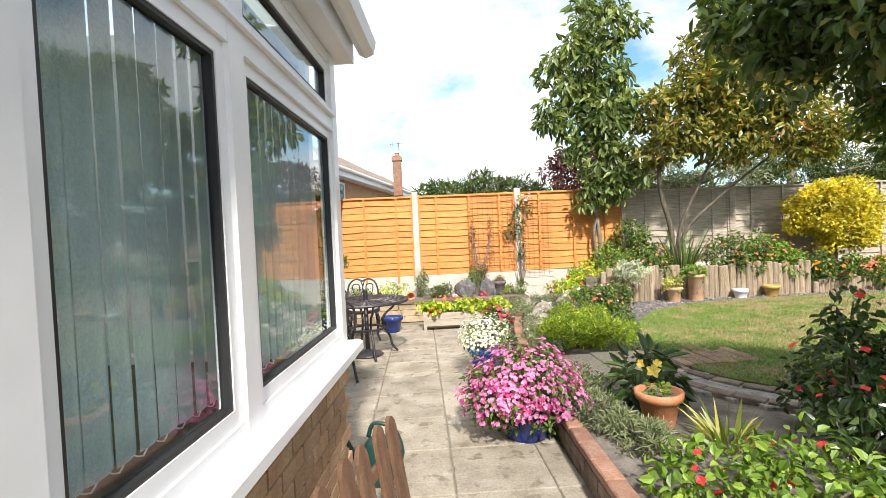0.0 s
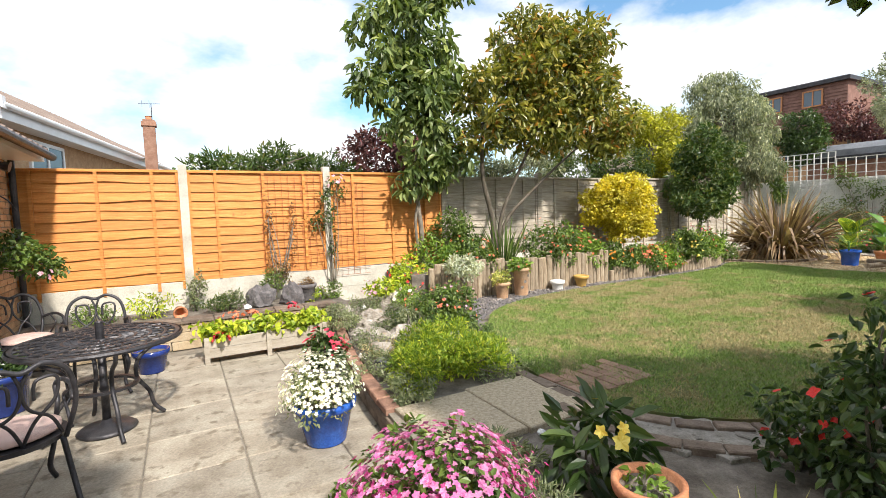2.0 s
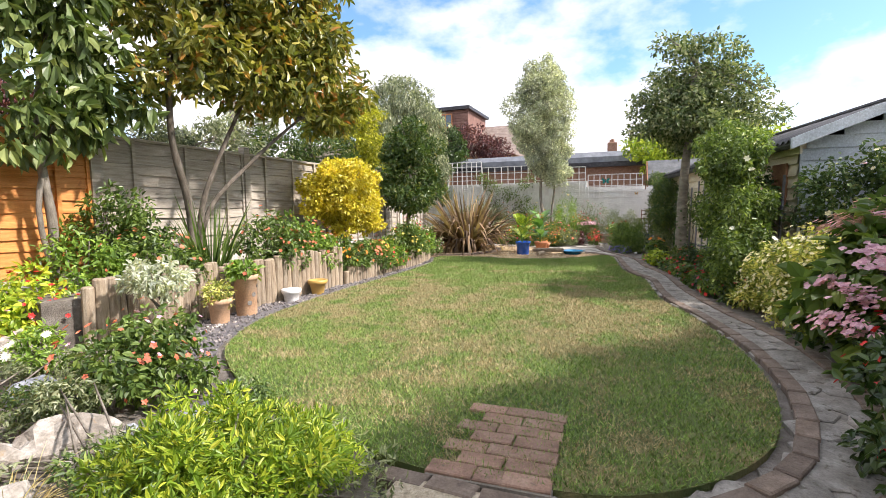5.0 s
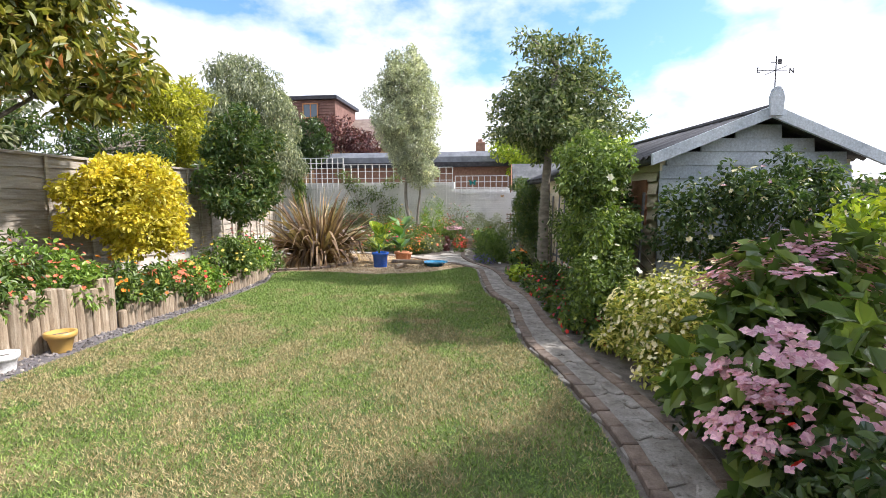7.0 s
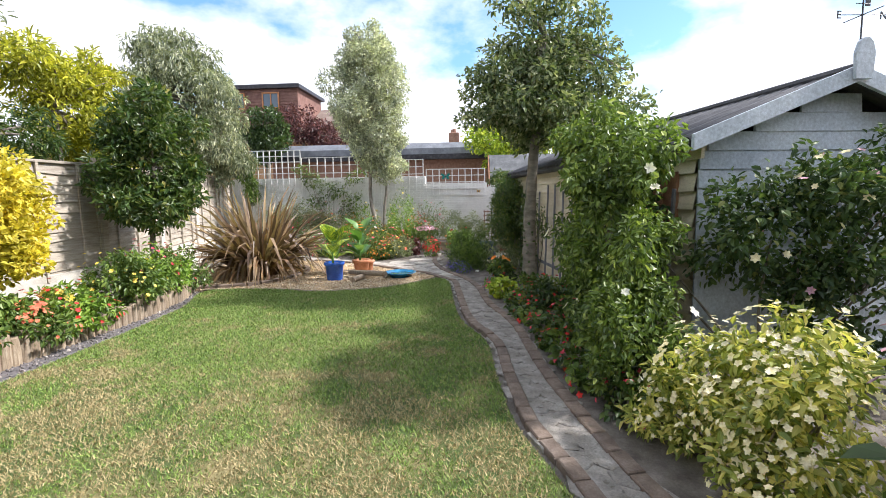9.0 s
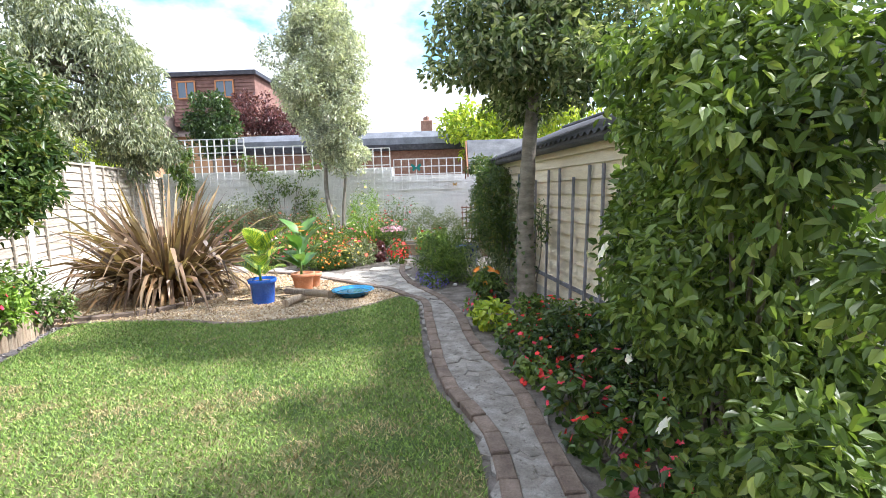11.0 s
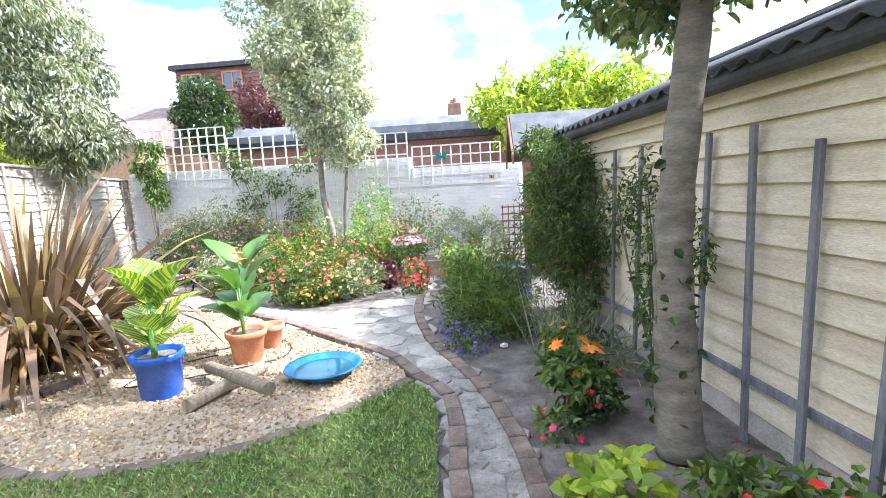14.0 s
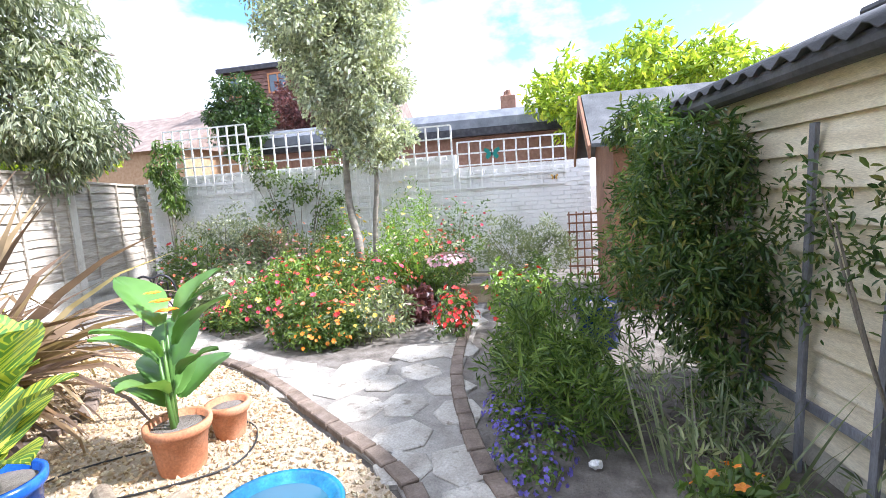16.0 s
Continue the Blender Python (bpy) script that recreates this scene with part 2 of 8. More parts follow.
# low grey puts the room's dimness into the wall colour
M_ROOM = plain("shade_grey_room_wall", (0.20, 0.20, 0.19), 0.9)
M_PINKSEAT = plain("white_pillow", (0.75, 0.72, 0.72), 0.8)
M_PIGEON = plain("buff_ornament", (0.45, 0.30, 0.14), 0.8)
M_GLASS, gn, gl, gb = nodes_of("window_glass")
gb.inputs["Transmission Weight"].default_value, gb.inputs["Roughness"].default_value, gb.inputs["IOR"].default_value = 1.0, 0.0, 1.5
gb.inputs["Base Color"].default_value = (0.85, 0.93, 0.93, 1)
M_POLY, gn, gl, gb = nodes_of("milky_roof_sheet")
gb.inputs["Base Color"].default_value, gb.inputs["Roughness"].default_value = (0.75, 0.78, 0.78, 1), 0.35
milk = gn.new("ShaderNodeBsdfTranslucent")
milk.inputs["Color"].default_value = (0.8, 0.84, 0.84, 1)
blend = gn.new("ShaderNodeMixShader")
blend.inputs["Fac"].default_value = 0.6
gl.new(gb.outputs["BSDF"], blend.inputs[1])
gl.new(milk.outputs["BSDF"], blend.inputs[2])
gl.new(blend.outputs["Shader"], gn["Material Output"].inputs["Surface"])
M_DARKGLASS = plain("dark_far_glass", (0.10, 0.14, 0.18), 0.08)

M_TURF, gn, gl, gb = nodes_of("dry_patchy_turf")
patch = noise_of(gn, gl, 1.9, 9.0, None, 0.68)
gl.new(ramp(gn, gl, patch, [(0.40, (0.060, 0.095, 0.020)), (0.56, (0.12, 0.13, 0.040)), (0.72, (0.29, 0.235, 0.11))]), gb.inputs["Base Color"])
gb.inputs["Roughness"].default_value = 0.9
bump(gn, gl, gb, noise_of(gn, gl, 90.0, 4.0), 1.0)


def blade_mat():
    m, n, l, b = nodes_of("lawn_blade")
    g = n.new("ShaderNodeNewGeometry")
    green = ramp(n, l, g.outputs["Random Per Island"], [(0.0, (0.09, 0.165, 0.022)), (0.6, (0.175, 0.28, 0.045)), (1.0, (0.28, 0.36, 0.085))])
    straw = ramp(n, l, g.outputs["Random Per Island"], [(0.0, (0.27, 0.22, 0.095)), (1.0, (0.44, 0.36, 0.185))])
    xyz = n.new("ShaderNodeSeparateXYZ")
    l.new(g.outputs["Position"], xyz.inputs[0])
    # the middle stretch of the lawn is the driest
    mid = n.new("ShaderNodeMath")
    mid.operation, mid.inputs[1].default_value = "SUBTRACT", 5.7
    l.new(xyz.outputs["X"], mid.inputs[0])
    far = n.new("ShaderNodeMath")
    far.operation = "ABSOLUTE"
    l.new(mid.outputs[0], far.inputs[0])
    away = n.new("ShaderNodeMath")
    away.operation, away.inputs[1].default_value, away.inputs[2].default_value = "MULTIPLY_ADD", -0.045, 0.195
    l.new(far.outputs[0], away.inputs[0])
    both = n.new("ShaderNodeMath")
    both.operation = "ADD"
    l.new(noise_of(n, l, 2.3, 6.0, None, 0.62), both.inputs[0])
    l.new(away.outputs[0], both.inputs[1])
    dry = ramp(n, l, both.outputs[0], [(0.57, (0.06, 0.06, 0.06)), (0.66, (0.55, 0.55, 0.55)), (0.72, (0.98, 0.98, 0.98))])
    fac = n.new("ShaderNodeMath")
    fac.operation = "GREATER_THAN"
    l.new(dry, fac.inputs[0])
    off = n.new("ShaderNodeMath")
    off.operation = "FRACT"
    sc = n.new("ShaderNodeMath")
    sc.operation = "MULTIPLY"
    sc.inputs[1].default_value = 57.3
    l.new(g.outputs["Random Per Island"], sc.inputs[0])
    l.new(sc.outputs[0], off.inputs[0])
    l.new(off.outputs[0], fac.inputs[1])
    tuft = ramp(n, l, noise_of(n, l, 24.0, 6.0, None, 0.7), [(0.34, (0.66, 0.68, 0.66)), (0.52, (1.1, 1.1, 1.1)), (0.68, (1.55, 1.48, 1.4))])
    l.new(mix(n, l, 1.0, mix(n, l, fac.outputs[0], green, straw), tuft, "MULTIPLY"), b.inputs["Base Color"])
    b.inputs["Roughness"].default_value = 0.6
    return m


M_BLADE = blade_mat()
L_VINE = leaf_mat("drooping_vine_leaf", (0.040, 0.068, 0.024), (0.10, 0.145, 0.05), (0.19, 0.23, 0.09), (0.27, 0.31, 0.11))
L_PHOT = leaf_mat("photinia_leaf", (0.055, 0.075, 0.018), (0.145, 0.155, 0.034), (0.27, 0.24, 0.06), (0.36, 0.15, 0.05), rough=0.35)
L_YELL = leaf_mat("golden_leaf", (0.24, 0.20, 0.015), (0.42, 0.36, 0.035), (0.52, 0.46, 0.085))
L_YCON = leaf_mat("golden_conifer_spray", (0.14, 0.16, 0.018), (0.26, 0.27, 0.03), (0.42, 0.40, 0.05))
L_DARK = leaf_mat("dark_glossy_leaf", (0.016, 0.034, 0.012), (0.034, 0.064, 0.020), (0.065, 0.10, 0.034), rough=0.3)
L_BAY = leaf_mat("bay_leaf", (0.022, 0.048, 0.014), (0.05, 0.088, 0.024), (0.10, 0.135, 0.04), (0.17, 0.16, 0.05), rough=0.35)
L_SILV = leaf_mat("silvery_leaf", (0.16, 0.185, 0.155), (0.30, 0.32, 0.285), (0.45, 0.465, 0.43), (0.58, 0.59, 0.56))
L_OLIVE = leaf_mat("grey_green_leaf", (0.09, 0.112, 0.082), (0.175, 0.20, 0.15), (0.31, 0.325, 0.27), (0.44, 0.45, 0.39))
L_HOLLY = leaf_mat("holly_leaf", (0.04, 0.065, 0.03), (0.11, 0.145, 0.075), (0.24, 0.265, 0.165), (0.38, 0.39, 0.28), rough=0.26)
L_MID = leaf_mat("mid_green_leaf", (0.035, 0.065, 0.016), (0.075, 0.125, 0.030), (0.14, 0.195, 0.05))
L_FRESH = leaf_mat("fresh_green_leaf", (0.06, 0.115, 0.018), (0.125, 0.21, 0.035), (0.21, 0.30, 0.06))
L_MOCK = leaf_mat("mock_orange_leaf", (0.035, 0.062, 0.016), (0.082, 0.130, 0.032), (0.15, 0.205, 0.052), (0.25, 0.30, 0.10))
L_ROSE = leaf_mat("rose_leaf", (0.018, 0.040, 0.014), (0.042, 0.078, 0.026), (0.085, 0.125, 0.045), (0.15, 0.16, 0.06), rough=0.55)
L_LIME = leaf_mat("lime_green_leaf", (0.10, 0.165, 0.018), (0.23, 0.31, 0.03), (0.44, 0.47, 0.055))
L_GREY = leaf_mat("grey_herb_leaf", (0.075, 0.10, 0.055), (0.14, 0.17, 0.10), (0.23, 0.25, 0.17))
L_FERN = leaf_mat("ferny_lime_leaf", (0.06, 0.115, 0.012), (0.14, 0.215, 0.022), (0.29, 0.335, 0.04), (0.42, 0.42, 0.06))
L_SHRUB = leaf_mat("dull_green_leaf", (0.030, 0.058, 0.018), (0.07, 0.115, 0.032), (0.135, 0.19, 0.055), (0.20, 0.25, 0.09))
L_WHITE = leaf_mat("silver_white_leaf", (0.25, 0.28, 0.25), (0.36, 0.385, 0.355), (0.46, 0.475, 0.445))
L_CREAM = leaf_mat("cream_edged_leaf", (0.075, 0.115, 0.024), (0.24, 0.27, 0.07), (0.52, 0.48, 0.20))
L_PURP = leaf_mat("purple_leaf", (0.035, 0.014, 0.018), (0.075, 0.026, 0.034), (0.125, 0.05, 0.055))
L_PHORM = leaf_mat("bronze_strap_leaf", (0.055, 0.036, 0.028), (0.14, 0.092, 0.066), (0.29, 0.215, 0.15), (0.48, 0.39, 0.29), rough=0.5)
L_CANNA = leaf_mat("striped_canna_leaf", (0.24, 0.28, 0.035), (0.34, 0.37, 0.05), (0.43, 0.43, 0.07), rough=0.35)
L_CANNAG = leaf_mat("green_canna_leaf", (0.04, 0.10, 0.025), (0.075, 0.16, 0.04), (0.12, 0.22, 0.06), rough=0.35)
L_DRY = leaf_mat("dried_brown_leaf", (0.09, 0.055, 0.03), (0.17, 0.105, 0.06), (0.27, 0.185, 0.115))
L_STRAW = leaf_mat("dry_straw_blade", (0.34, 0.26, 0.12), (0.47, 0.38, 0.20), (0.58, 0.49, 0.29))
P_PINK = petal_mat("pink_petal", (0.50, 0.10, 0.37), (0.70, 0.31, 0.58))
P_PURPLE = petal_mat("magenta_petal", (0.32, 0.02, 0.16), (0.5, 0.06, 0.28))
P_WHITE = petal_mat("white_petal", (0.72, 0.72, 0.70), (0.84, 0.84, 0.82))
P_RED = petal_mat("red_petal", (0.55, 0.02, 0.02), (0.70, 0.05, 0.045))
P_ROSE = petal_mat("rose_red_petal", (0.62, 0.03, 0.09), (0.78, 0.10, 0.17))
P_CORAL = petal_mat("coral_petal", (0.65, 0.13, 0.07), (0.78, 0.27, 0.17))
P_ORANGE = petal_mat("orange_petal", (0.72, 0.20, 0.012), (0.82, 0.33, 0.03))
P_YELLOW = petal_mat("yellow_petal", (0.75, 0.55, 0.06), (0.85, 0.72, 0.22))
P_BLUE = petal_mat("violet_blue_petal", (0.10, 0.08, 0.42), (0.19, 0.15, 0.58))
P_LILAC = petal_mat("lilac_pink_petal", (0.55, 0.28, 0.45), (0.74, 0.50, 0.64))
P_CREAMP = petal_mat("cream_petal", (0.66, 0.60, 0.42), (0.80, 0.76, 0.62))

# ---- geometry helpers ----
class Geo:
    """Collects vertices and faces of one mesh."""

    def __init__(self):
        self.v, self.f = [], []

    def add(self, verts, faces, m=None):
        k = len(self.v)
        self.v += [tuple(m @ Vector(p)) for p in verts] if m else [tuple(p) for p in verts]
        self.f += [tuple(i + k for i in f) for f in faces]
        return self

    def box(self, x0, x1, y0, y1, z0, z1, m=None):
        p = [(x, y, z) for z in (z0, z1) for x, y in ((x0, y0), (x1, y0), (x1, y1), (x0, y1))]
        return self.add(p, [(3, 2, 1, 0), (4, 5, 6, 7), (0, 1, 5, 4), (1, 2, 6, 5), (2, 3, 7, 6), (3, 0, 4, 7)], m)

    def block(self, x0, x1, y0, y1, z0, z1, c=0.006, m=None):
        """A box with worn (chamfered) upper edges and corners."""
        p = [(x, y, z0) for x, y in ((x0, y0), (x1, y0), (x1, y1), (x0, y1))]
        p += [(x, y, z1 - c) for x, y in ((x0, y0), (x1, y0), (x1, y1), (x0, y1))]
        p += [(x, y, z1) for x, y in ((x0 + c, y0 + c), (x1 - c, y0 + c), (x1 - c, y1 - c), (x0 + c, y1 - c))]
        f = [(3, 2, 1, 0), (8, 9, 10, 11)]
        for a in (0, 4):
            f += [(a + i, a + (i + 1) % 4, a + 4 + (i + 1) % 4, a + 4 + i) for i in range(4)]
        return self.add(p, f, m)

    def prism(self, poly, z0, z1, m=None):
        n = len(poly)
        p = [(x, y, z0) for x, y in poly] + [(x, y, z1) for x, y in poly]
        f = [tuple(reversed(range(n))), tuple(range(n, 2 * n))] + [(i, (i + 1) % n, n + (i + 1) % n, n + i) for i in range(n)]
        return self.add(p, f, m)

    def tube(self, pts, radii, seg=8, m=None):
        pts = [Vector(p) for p in pts]
        radii = [radii] * len(pts) if isinstance(radii, (int, float)) else radii
        verts, faces = [], []
        side = None
        for i, p in enumerate(pts):
            d = (pts[min(i + 1, len(pts) - 1)] - pts[max(i - 1, 0)]).normalized()
            if side is None:
                side = d.orthogonal().normalized()
            side = (side - d * side.dot(d)).normalized()
            up = d.cross(side)
            for k in range(seg):
                a = 2 * math.pi * k / seg
                verts.append(p + (side * math.cos(a) + up * math.sin(a)) * radii[i])
        for i in range(len(pts) - 1):
            for k in range(seg):
                a, b = i * seg + k, i * seg + (k + 1) % seg
                faces.append((a, b, b + seg, a + seg))
        e = (len(pts) - 1) * seg
        faces += [tuple(reversed(range(seg))), tuple(range(e, e + seg))]
        return self.add(verts, faces, m)

    def lathe(self, prof, seg=24, m=None, close=True):
        verts = [(r * math.cos(2 * math.pi * k / seg), r * math.sin(2 * math.pi * k / seg), z) for r, z in prof for k in range(seg)]
        faces = [(i * seg + k, i * seg + (k + 1) % seg, (i + 1) * seg + (k + 1) % seg, (i + 1) * seg + k) for i in range(len(prof) - 1) for k in range(seg)]
        if close:
            faces += [tuple(reversed(range(seg))), tuple(range((len(prof) - 1) * seg, len(prof) * seg))]
        return self.add(verts, faces, m)

    def mesh(self, name, mat, smooth=False):
        me = bpy.data.meshes.new(name)
        me.from_pydata(self.v, [], self.f)
        me.materials.append(mat)
        if smooth:
            me.shade_smooth()
        return me


def as_mesh(name, g, mat, smooth=False):
    return g.mesh(name, mat, smooth) if isinstance(g, Geo) else g


def part(name, g, mat, parent, label="", smooth=False, at=None):
    ob = new(name, as_mesh(name, g, mat, smooth) if g else bpy.data.meshes.new(name))
    ob.parent = parent
    if at:
        ob.matrix_local = at
    return tagged(ob, label)


def thing(name, label, category, at=(0, 0, 0), turn=0.0, group="", kind=""):
    ob = new(name)
    ob.empty_display_size = 0.1
    ob.matrix_world = pose(*at, 0, 0, turn)
    return tagged(ob, label, category, group, kind)


def solid(name, g, mat, label, category, group="", kind="", smooth=False):
    return tagged(new(name, as_mesh(name, g, mat, smooth)), label, category, group, kind)


def curve_pts(pts, per=6, closed=False):
    """A smooth line through the points (Catmull-Rom)."""
    pts = [Vector(p) for p in pts]
    n, out = len(pts), []
    for i in range(n if closed else n - 1):
        q = [pts[(i + k) % n] if closed else pts[min(max(i + k, 0), n - 1)] for k in (-1, 0, 1, 2)]
        for s in range(per):
            u = s / per
            out.append(0.5 * (2 * q[1] + (q[2] - q[0]) * u + (2 * q[0] - 5 * q[1] + 4 * q[2] - q[3]) * u * u + (3 * q[1] - q[0] - 3 * q[2] + q[3]) * u ** 3))
    if not closed:
        out.append(pts[-1])
    return out


def steps_along(pts, gap):
    """Places and headings (radians) every gap metres along a line."""
    out, left = [], 0.0
    for a, b in zip(pts, pts[1:]):
        d = b - a
        if d.length < 1e-6:
            continue
        s = left
        while s < d.length:
            out.append((a + d * (s / d.length), math.atan2(d.y, d.x)))
            s += gap
        left = s - d.length
    return out


def quads_mesh(name, V, F, mat):
    me = bpy.data.meshes.new(name)
    me.from_pydata(V.tolist(), [], F.tolist())
    me.materials.append(mat)
    return me


def unit(a):
    return a / (np.linalg.norm(a, axis=1, keepdims=True) + 1e-9)


def leaf_mesh(pos, axis, nrm, length, width, mat, name="foliage", fold=0.18, curl=0.15):
    """Folded, pointed leaves: two four-sided halves that meet at the midrib."""
    n = len(pos)
    axis = unit(axis)
    side = unit(np.cross(axis, nrm))
    nrm = unit(np.cross(side, axis))
    L, W = np.asarray(length).reshape(-1, 1) * np.ones((n, 1)), np.asarray(width).reshape(-1, 1) * np.ones((n, 1))
    up = nrm * W * fold
    tip = pos + axis * L - nrm * L * curl
    rows = [pos, pos + axis * L * 0.32 - side * W * 0.5 + up, pos + axis * L * 0.72 - side * W * 0.36 + up - nrm * L * curl * 0.4, tip,
            pos + axis * L * 0.72 + side * W * 0.36 + up - nrm * L * curl * 0.4, pos + axis * L * 0.32 + side * W * 0.5 + up]
    V = np.stack(rows, 1).reshape(-1, 3)
    k = np.arange(n)[:, None] * 6
    F = np.concatenate([k + np.array([[0, 3, 2, 1]]), k + np.array([[0, 5, 4, 3]])], 0)
    return quads_mesh(name, V, F, mat)


def in_blobs(rng, blobs, n, shell):
    """Places in lumpy ellipsoids (x, y, z, rx, ry, rz), mostly near their skins, and the way out of each."""
    b = np.array(blobs, float)
    w = (b[:, 3] * b[:, 4] * b[:, 5]) ** (2 / 3)
    k = rng.choice(len(b), n, p=w / w.sum())
    d = unit(rng.normal(size=(n, 3)))
    ph = rng.uniform(0, 6.28, 6)
    lump = 1 + 0.13 * np.sin(d[:, 0] * 5 + ph[0] + k) * np.sin(d[:, 1] * 5 + ph[1]) + 0.12 * np.sin(d[:, 2] * 7 + ph[2]) * np.sin(d[:, 0] * 8 + ph[3] + k) + 0.06 * np.sin(d[:, 1] * 13 + ph[4])
    r = (shell + (1 - shell) * rng.random(n) ** 0.7) * lump
    return b[k, :3] + d * r[:, None] * b[k, 3:], d


def ruffled(blobs, rng, k=22):
    """Each rounded mass broken into a smaller core and uneven clumps that stand out from it."""
    out = []
    for b in blobs:
        b = np.array(b, float)
        out.append(np.concatenate([b[:3], b[3:] * 0.78]))
        for _ in range(k):
            d = unit(rng.normal(size=(1, 3)))[0]
            out.append(np.concatenate([b[:3] + d * b[3:] * rng.uniform(0.6, 1.02), b[3:] * rng.uniform(0.12, 0.36)]))
    return out


def foliage(blobs, n, length, width, mat, seed, shell=0.55, droop=0.3, out=0.6, name="foliage", floor=None, fold=0.18):
    rng = np.random.default_rng(seed)
    if n > 300:
        blobs = ruffled(blobs, rng)
    pos, d = in_blobs(rng, blobs, n, shell)
    if floor is not None:
        keep = pos[:, 2] > floor
        pos, d = pos[keep], d[keep]
    n = len(pos)
    axis = d * out + rng.normal(size=(n, 3)) * 0.55 - np.array([0, 0, droop])
    nrm = d * 0.5 + rng.normal(size=(n, 3)) * 0.45 + np.array([0, 0, 0.7])
    s = rng.uniform(0.65, 1.25, n)
    return leaf_mesh(pos, axis, nrm, length * s, width * s, mat, name, fold)


def bloom_mesh(pos, nrm, radius, mat, seed, petals=5, name="blossom", cup=0.25):
    """Flowers of separate petals round a centre."""
    rng = np.random.default_rng(seed)
    n = len(pos)
    nrm = unit(nrm)
    t1 = unit(np.cross(nrm, rng.normal(size=(n, 3))))
    t2 = np.cross(nrm, t1)
    P, A, N, S = [], [], [], []
    size = radius * rng.uniform(0.7, 1.2, n)
    for k in range(petals):
        a = 2 * math.pi * k / petals + rng.normal(size=(n, 1)) * 0.1
        P.append(pos), A.append(t1 * np.cos(a) + t2 * np.sin(a) + nrm * cup), N.append(nrm), S.append(size)
    S = np.concatenate(S)
    return leaf_mesh(np.concatenate(P), np.concatenate(A), np.concatenate(N), S, S * (4.2 / petals), mat, name, 0.1, 0.1)


def blooms(blobs, n, radius, mat, seed, shell=0.93, petals=5, top=-0.3, name="blossom", up=0.5):
    rng = np.random.default_rng(seed)
    pos, d = in_blobs(rng, blobs, n * 2, shell)
    keep = d[:, 2] > top
    pos, d = pos[keep][:n] + d[keep][:n] * radius * 0.4, d[keep][:n]
    return bloom_mesh(pos, d + np.array([0, 0, up]) + rng.normal(size=(len(pos), 3)) * 0.25, radius, mat, seed, petals, name)


def strap_mesh(base, head, length, width, bend, mat, seed, name="foliage", seg=5):
    """Long arching strap leaves from base points, setting out along head and bending down."""
    rng = np.random.default_rng(seed)
    n = len(base)
    head = unit(head)
    length, width, bend = (np.asarray(a).reshape(-1, 1) * np.ones((n, 1)) for a in (length, width, bend))
    side = unit(np.cross(head, np.array([[0.0, 0.0, 1.0]]) + rng.normal(size=(n, 3)) * 0.45))
    crease = rng.integers(2, seg + 4, (n, 1))
    p, rows = base.copy(), []
    for i in range(seg + 1):
        u = i / seg
        w = width * (0.5 if i == 0 else max(0.02, 1 - u ** 2.2)) * 0.5
        rows += [p - side * w, p + side * w]
        head = unit(head + np.array([0, 0, -1.0]) * bend * (0.35 + u + 2.2 * (crease == i)) / seg)
        p = p + head * length / seg
    V = np.stack(rows, 1).reshape(-1, 3)
    k = np.arange(n)[:, None] * (2 * seg + 2)
    F = np.concatenate([k + np.array([[2 * i, 2 * i + 1, 2 * i + 3, 2 * i + 2]]) for i in range(seg)], 0)
    return quads_mesh(name, V, F, mat)


def clump(x, y, z, n, spread, length, width, bend, mat, seed, fan=0.5, name="foliage"):
    rng = np.random.default_rng(seed)
    a = rng.uniform(0, 6.28, n)
    r = spread * np.sqrt(rng.random(n))
    base = np.stack([x + r * np.cos(a), y + r * np.sin(a), np.full(n, z)], 1)
    f = fan * np.sqrt(rng.random(n))
    head = np.stack([np.cos(a) * f, np.sin(a) * f, np.ones(n)], 1)
    return strap_mesh(base, head, length * rng.uniform(0.55, 1.1, n), width * rng.uniform(0.7, 1.2, n), bend * rng.uniform(0.3, 1.4, n), mat, seed, name)


def stems(x, y, z, tips, r, mat_seg=5):
    g = Geo()
    rng = random.Random(len(tips) * 7 + int(x * 10))
    for tx, ty, tz in tips:
        mid = ((x + tx) / 2 + rng.uniform(-0.06, 0.06), (y + ty) / 2 + rng.uniform(-0.06, 0.06), z + (tz - z) * 0.5)
        g.tube(curve_pts([(x + rng.uniform(-0.03, 0.03), y + rng.uniform(-0.03, 0.03), z), mid, (tx, ty, tz)], 4), [r * (1 - 0.07 * i) for i in range(9)], mat_seg)
    return g


def plant(name, label, category, at, parts_of, group=""):
    """A plant with its root at at; parts_of: (name, mesh or Geo in world place, material, label)."""
    root = thing(name, label, category, at, 0, group)
    inv = Matrix.Translation(at).inverted()
    for pname, g, mat, plabel in parts_of:
        me = as_mesh(pname, g, mat, isinstance(g, Geo))
        me.transform(inv)
        ob = new(pname, me)
        ob.parent = root
        tagged(ob, plabel, kind="stuff" if pname in ("stem", "blossom", "branching") else "")
    return root


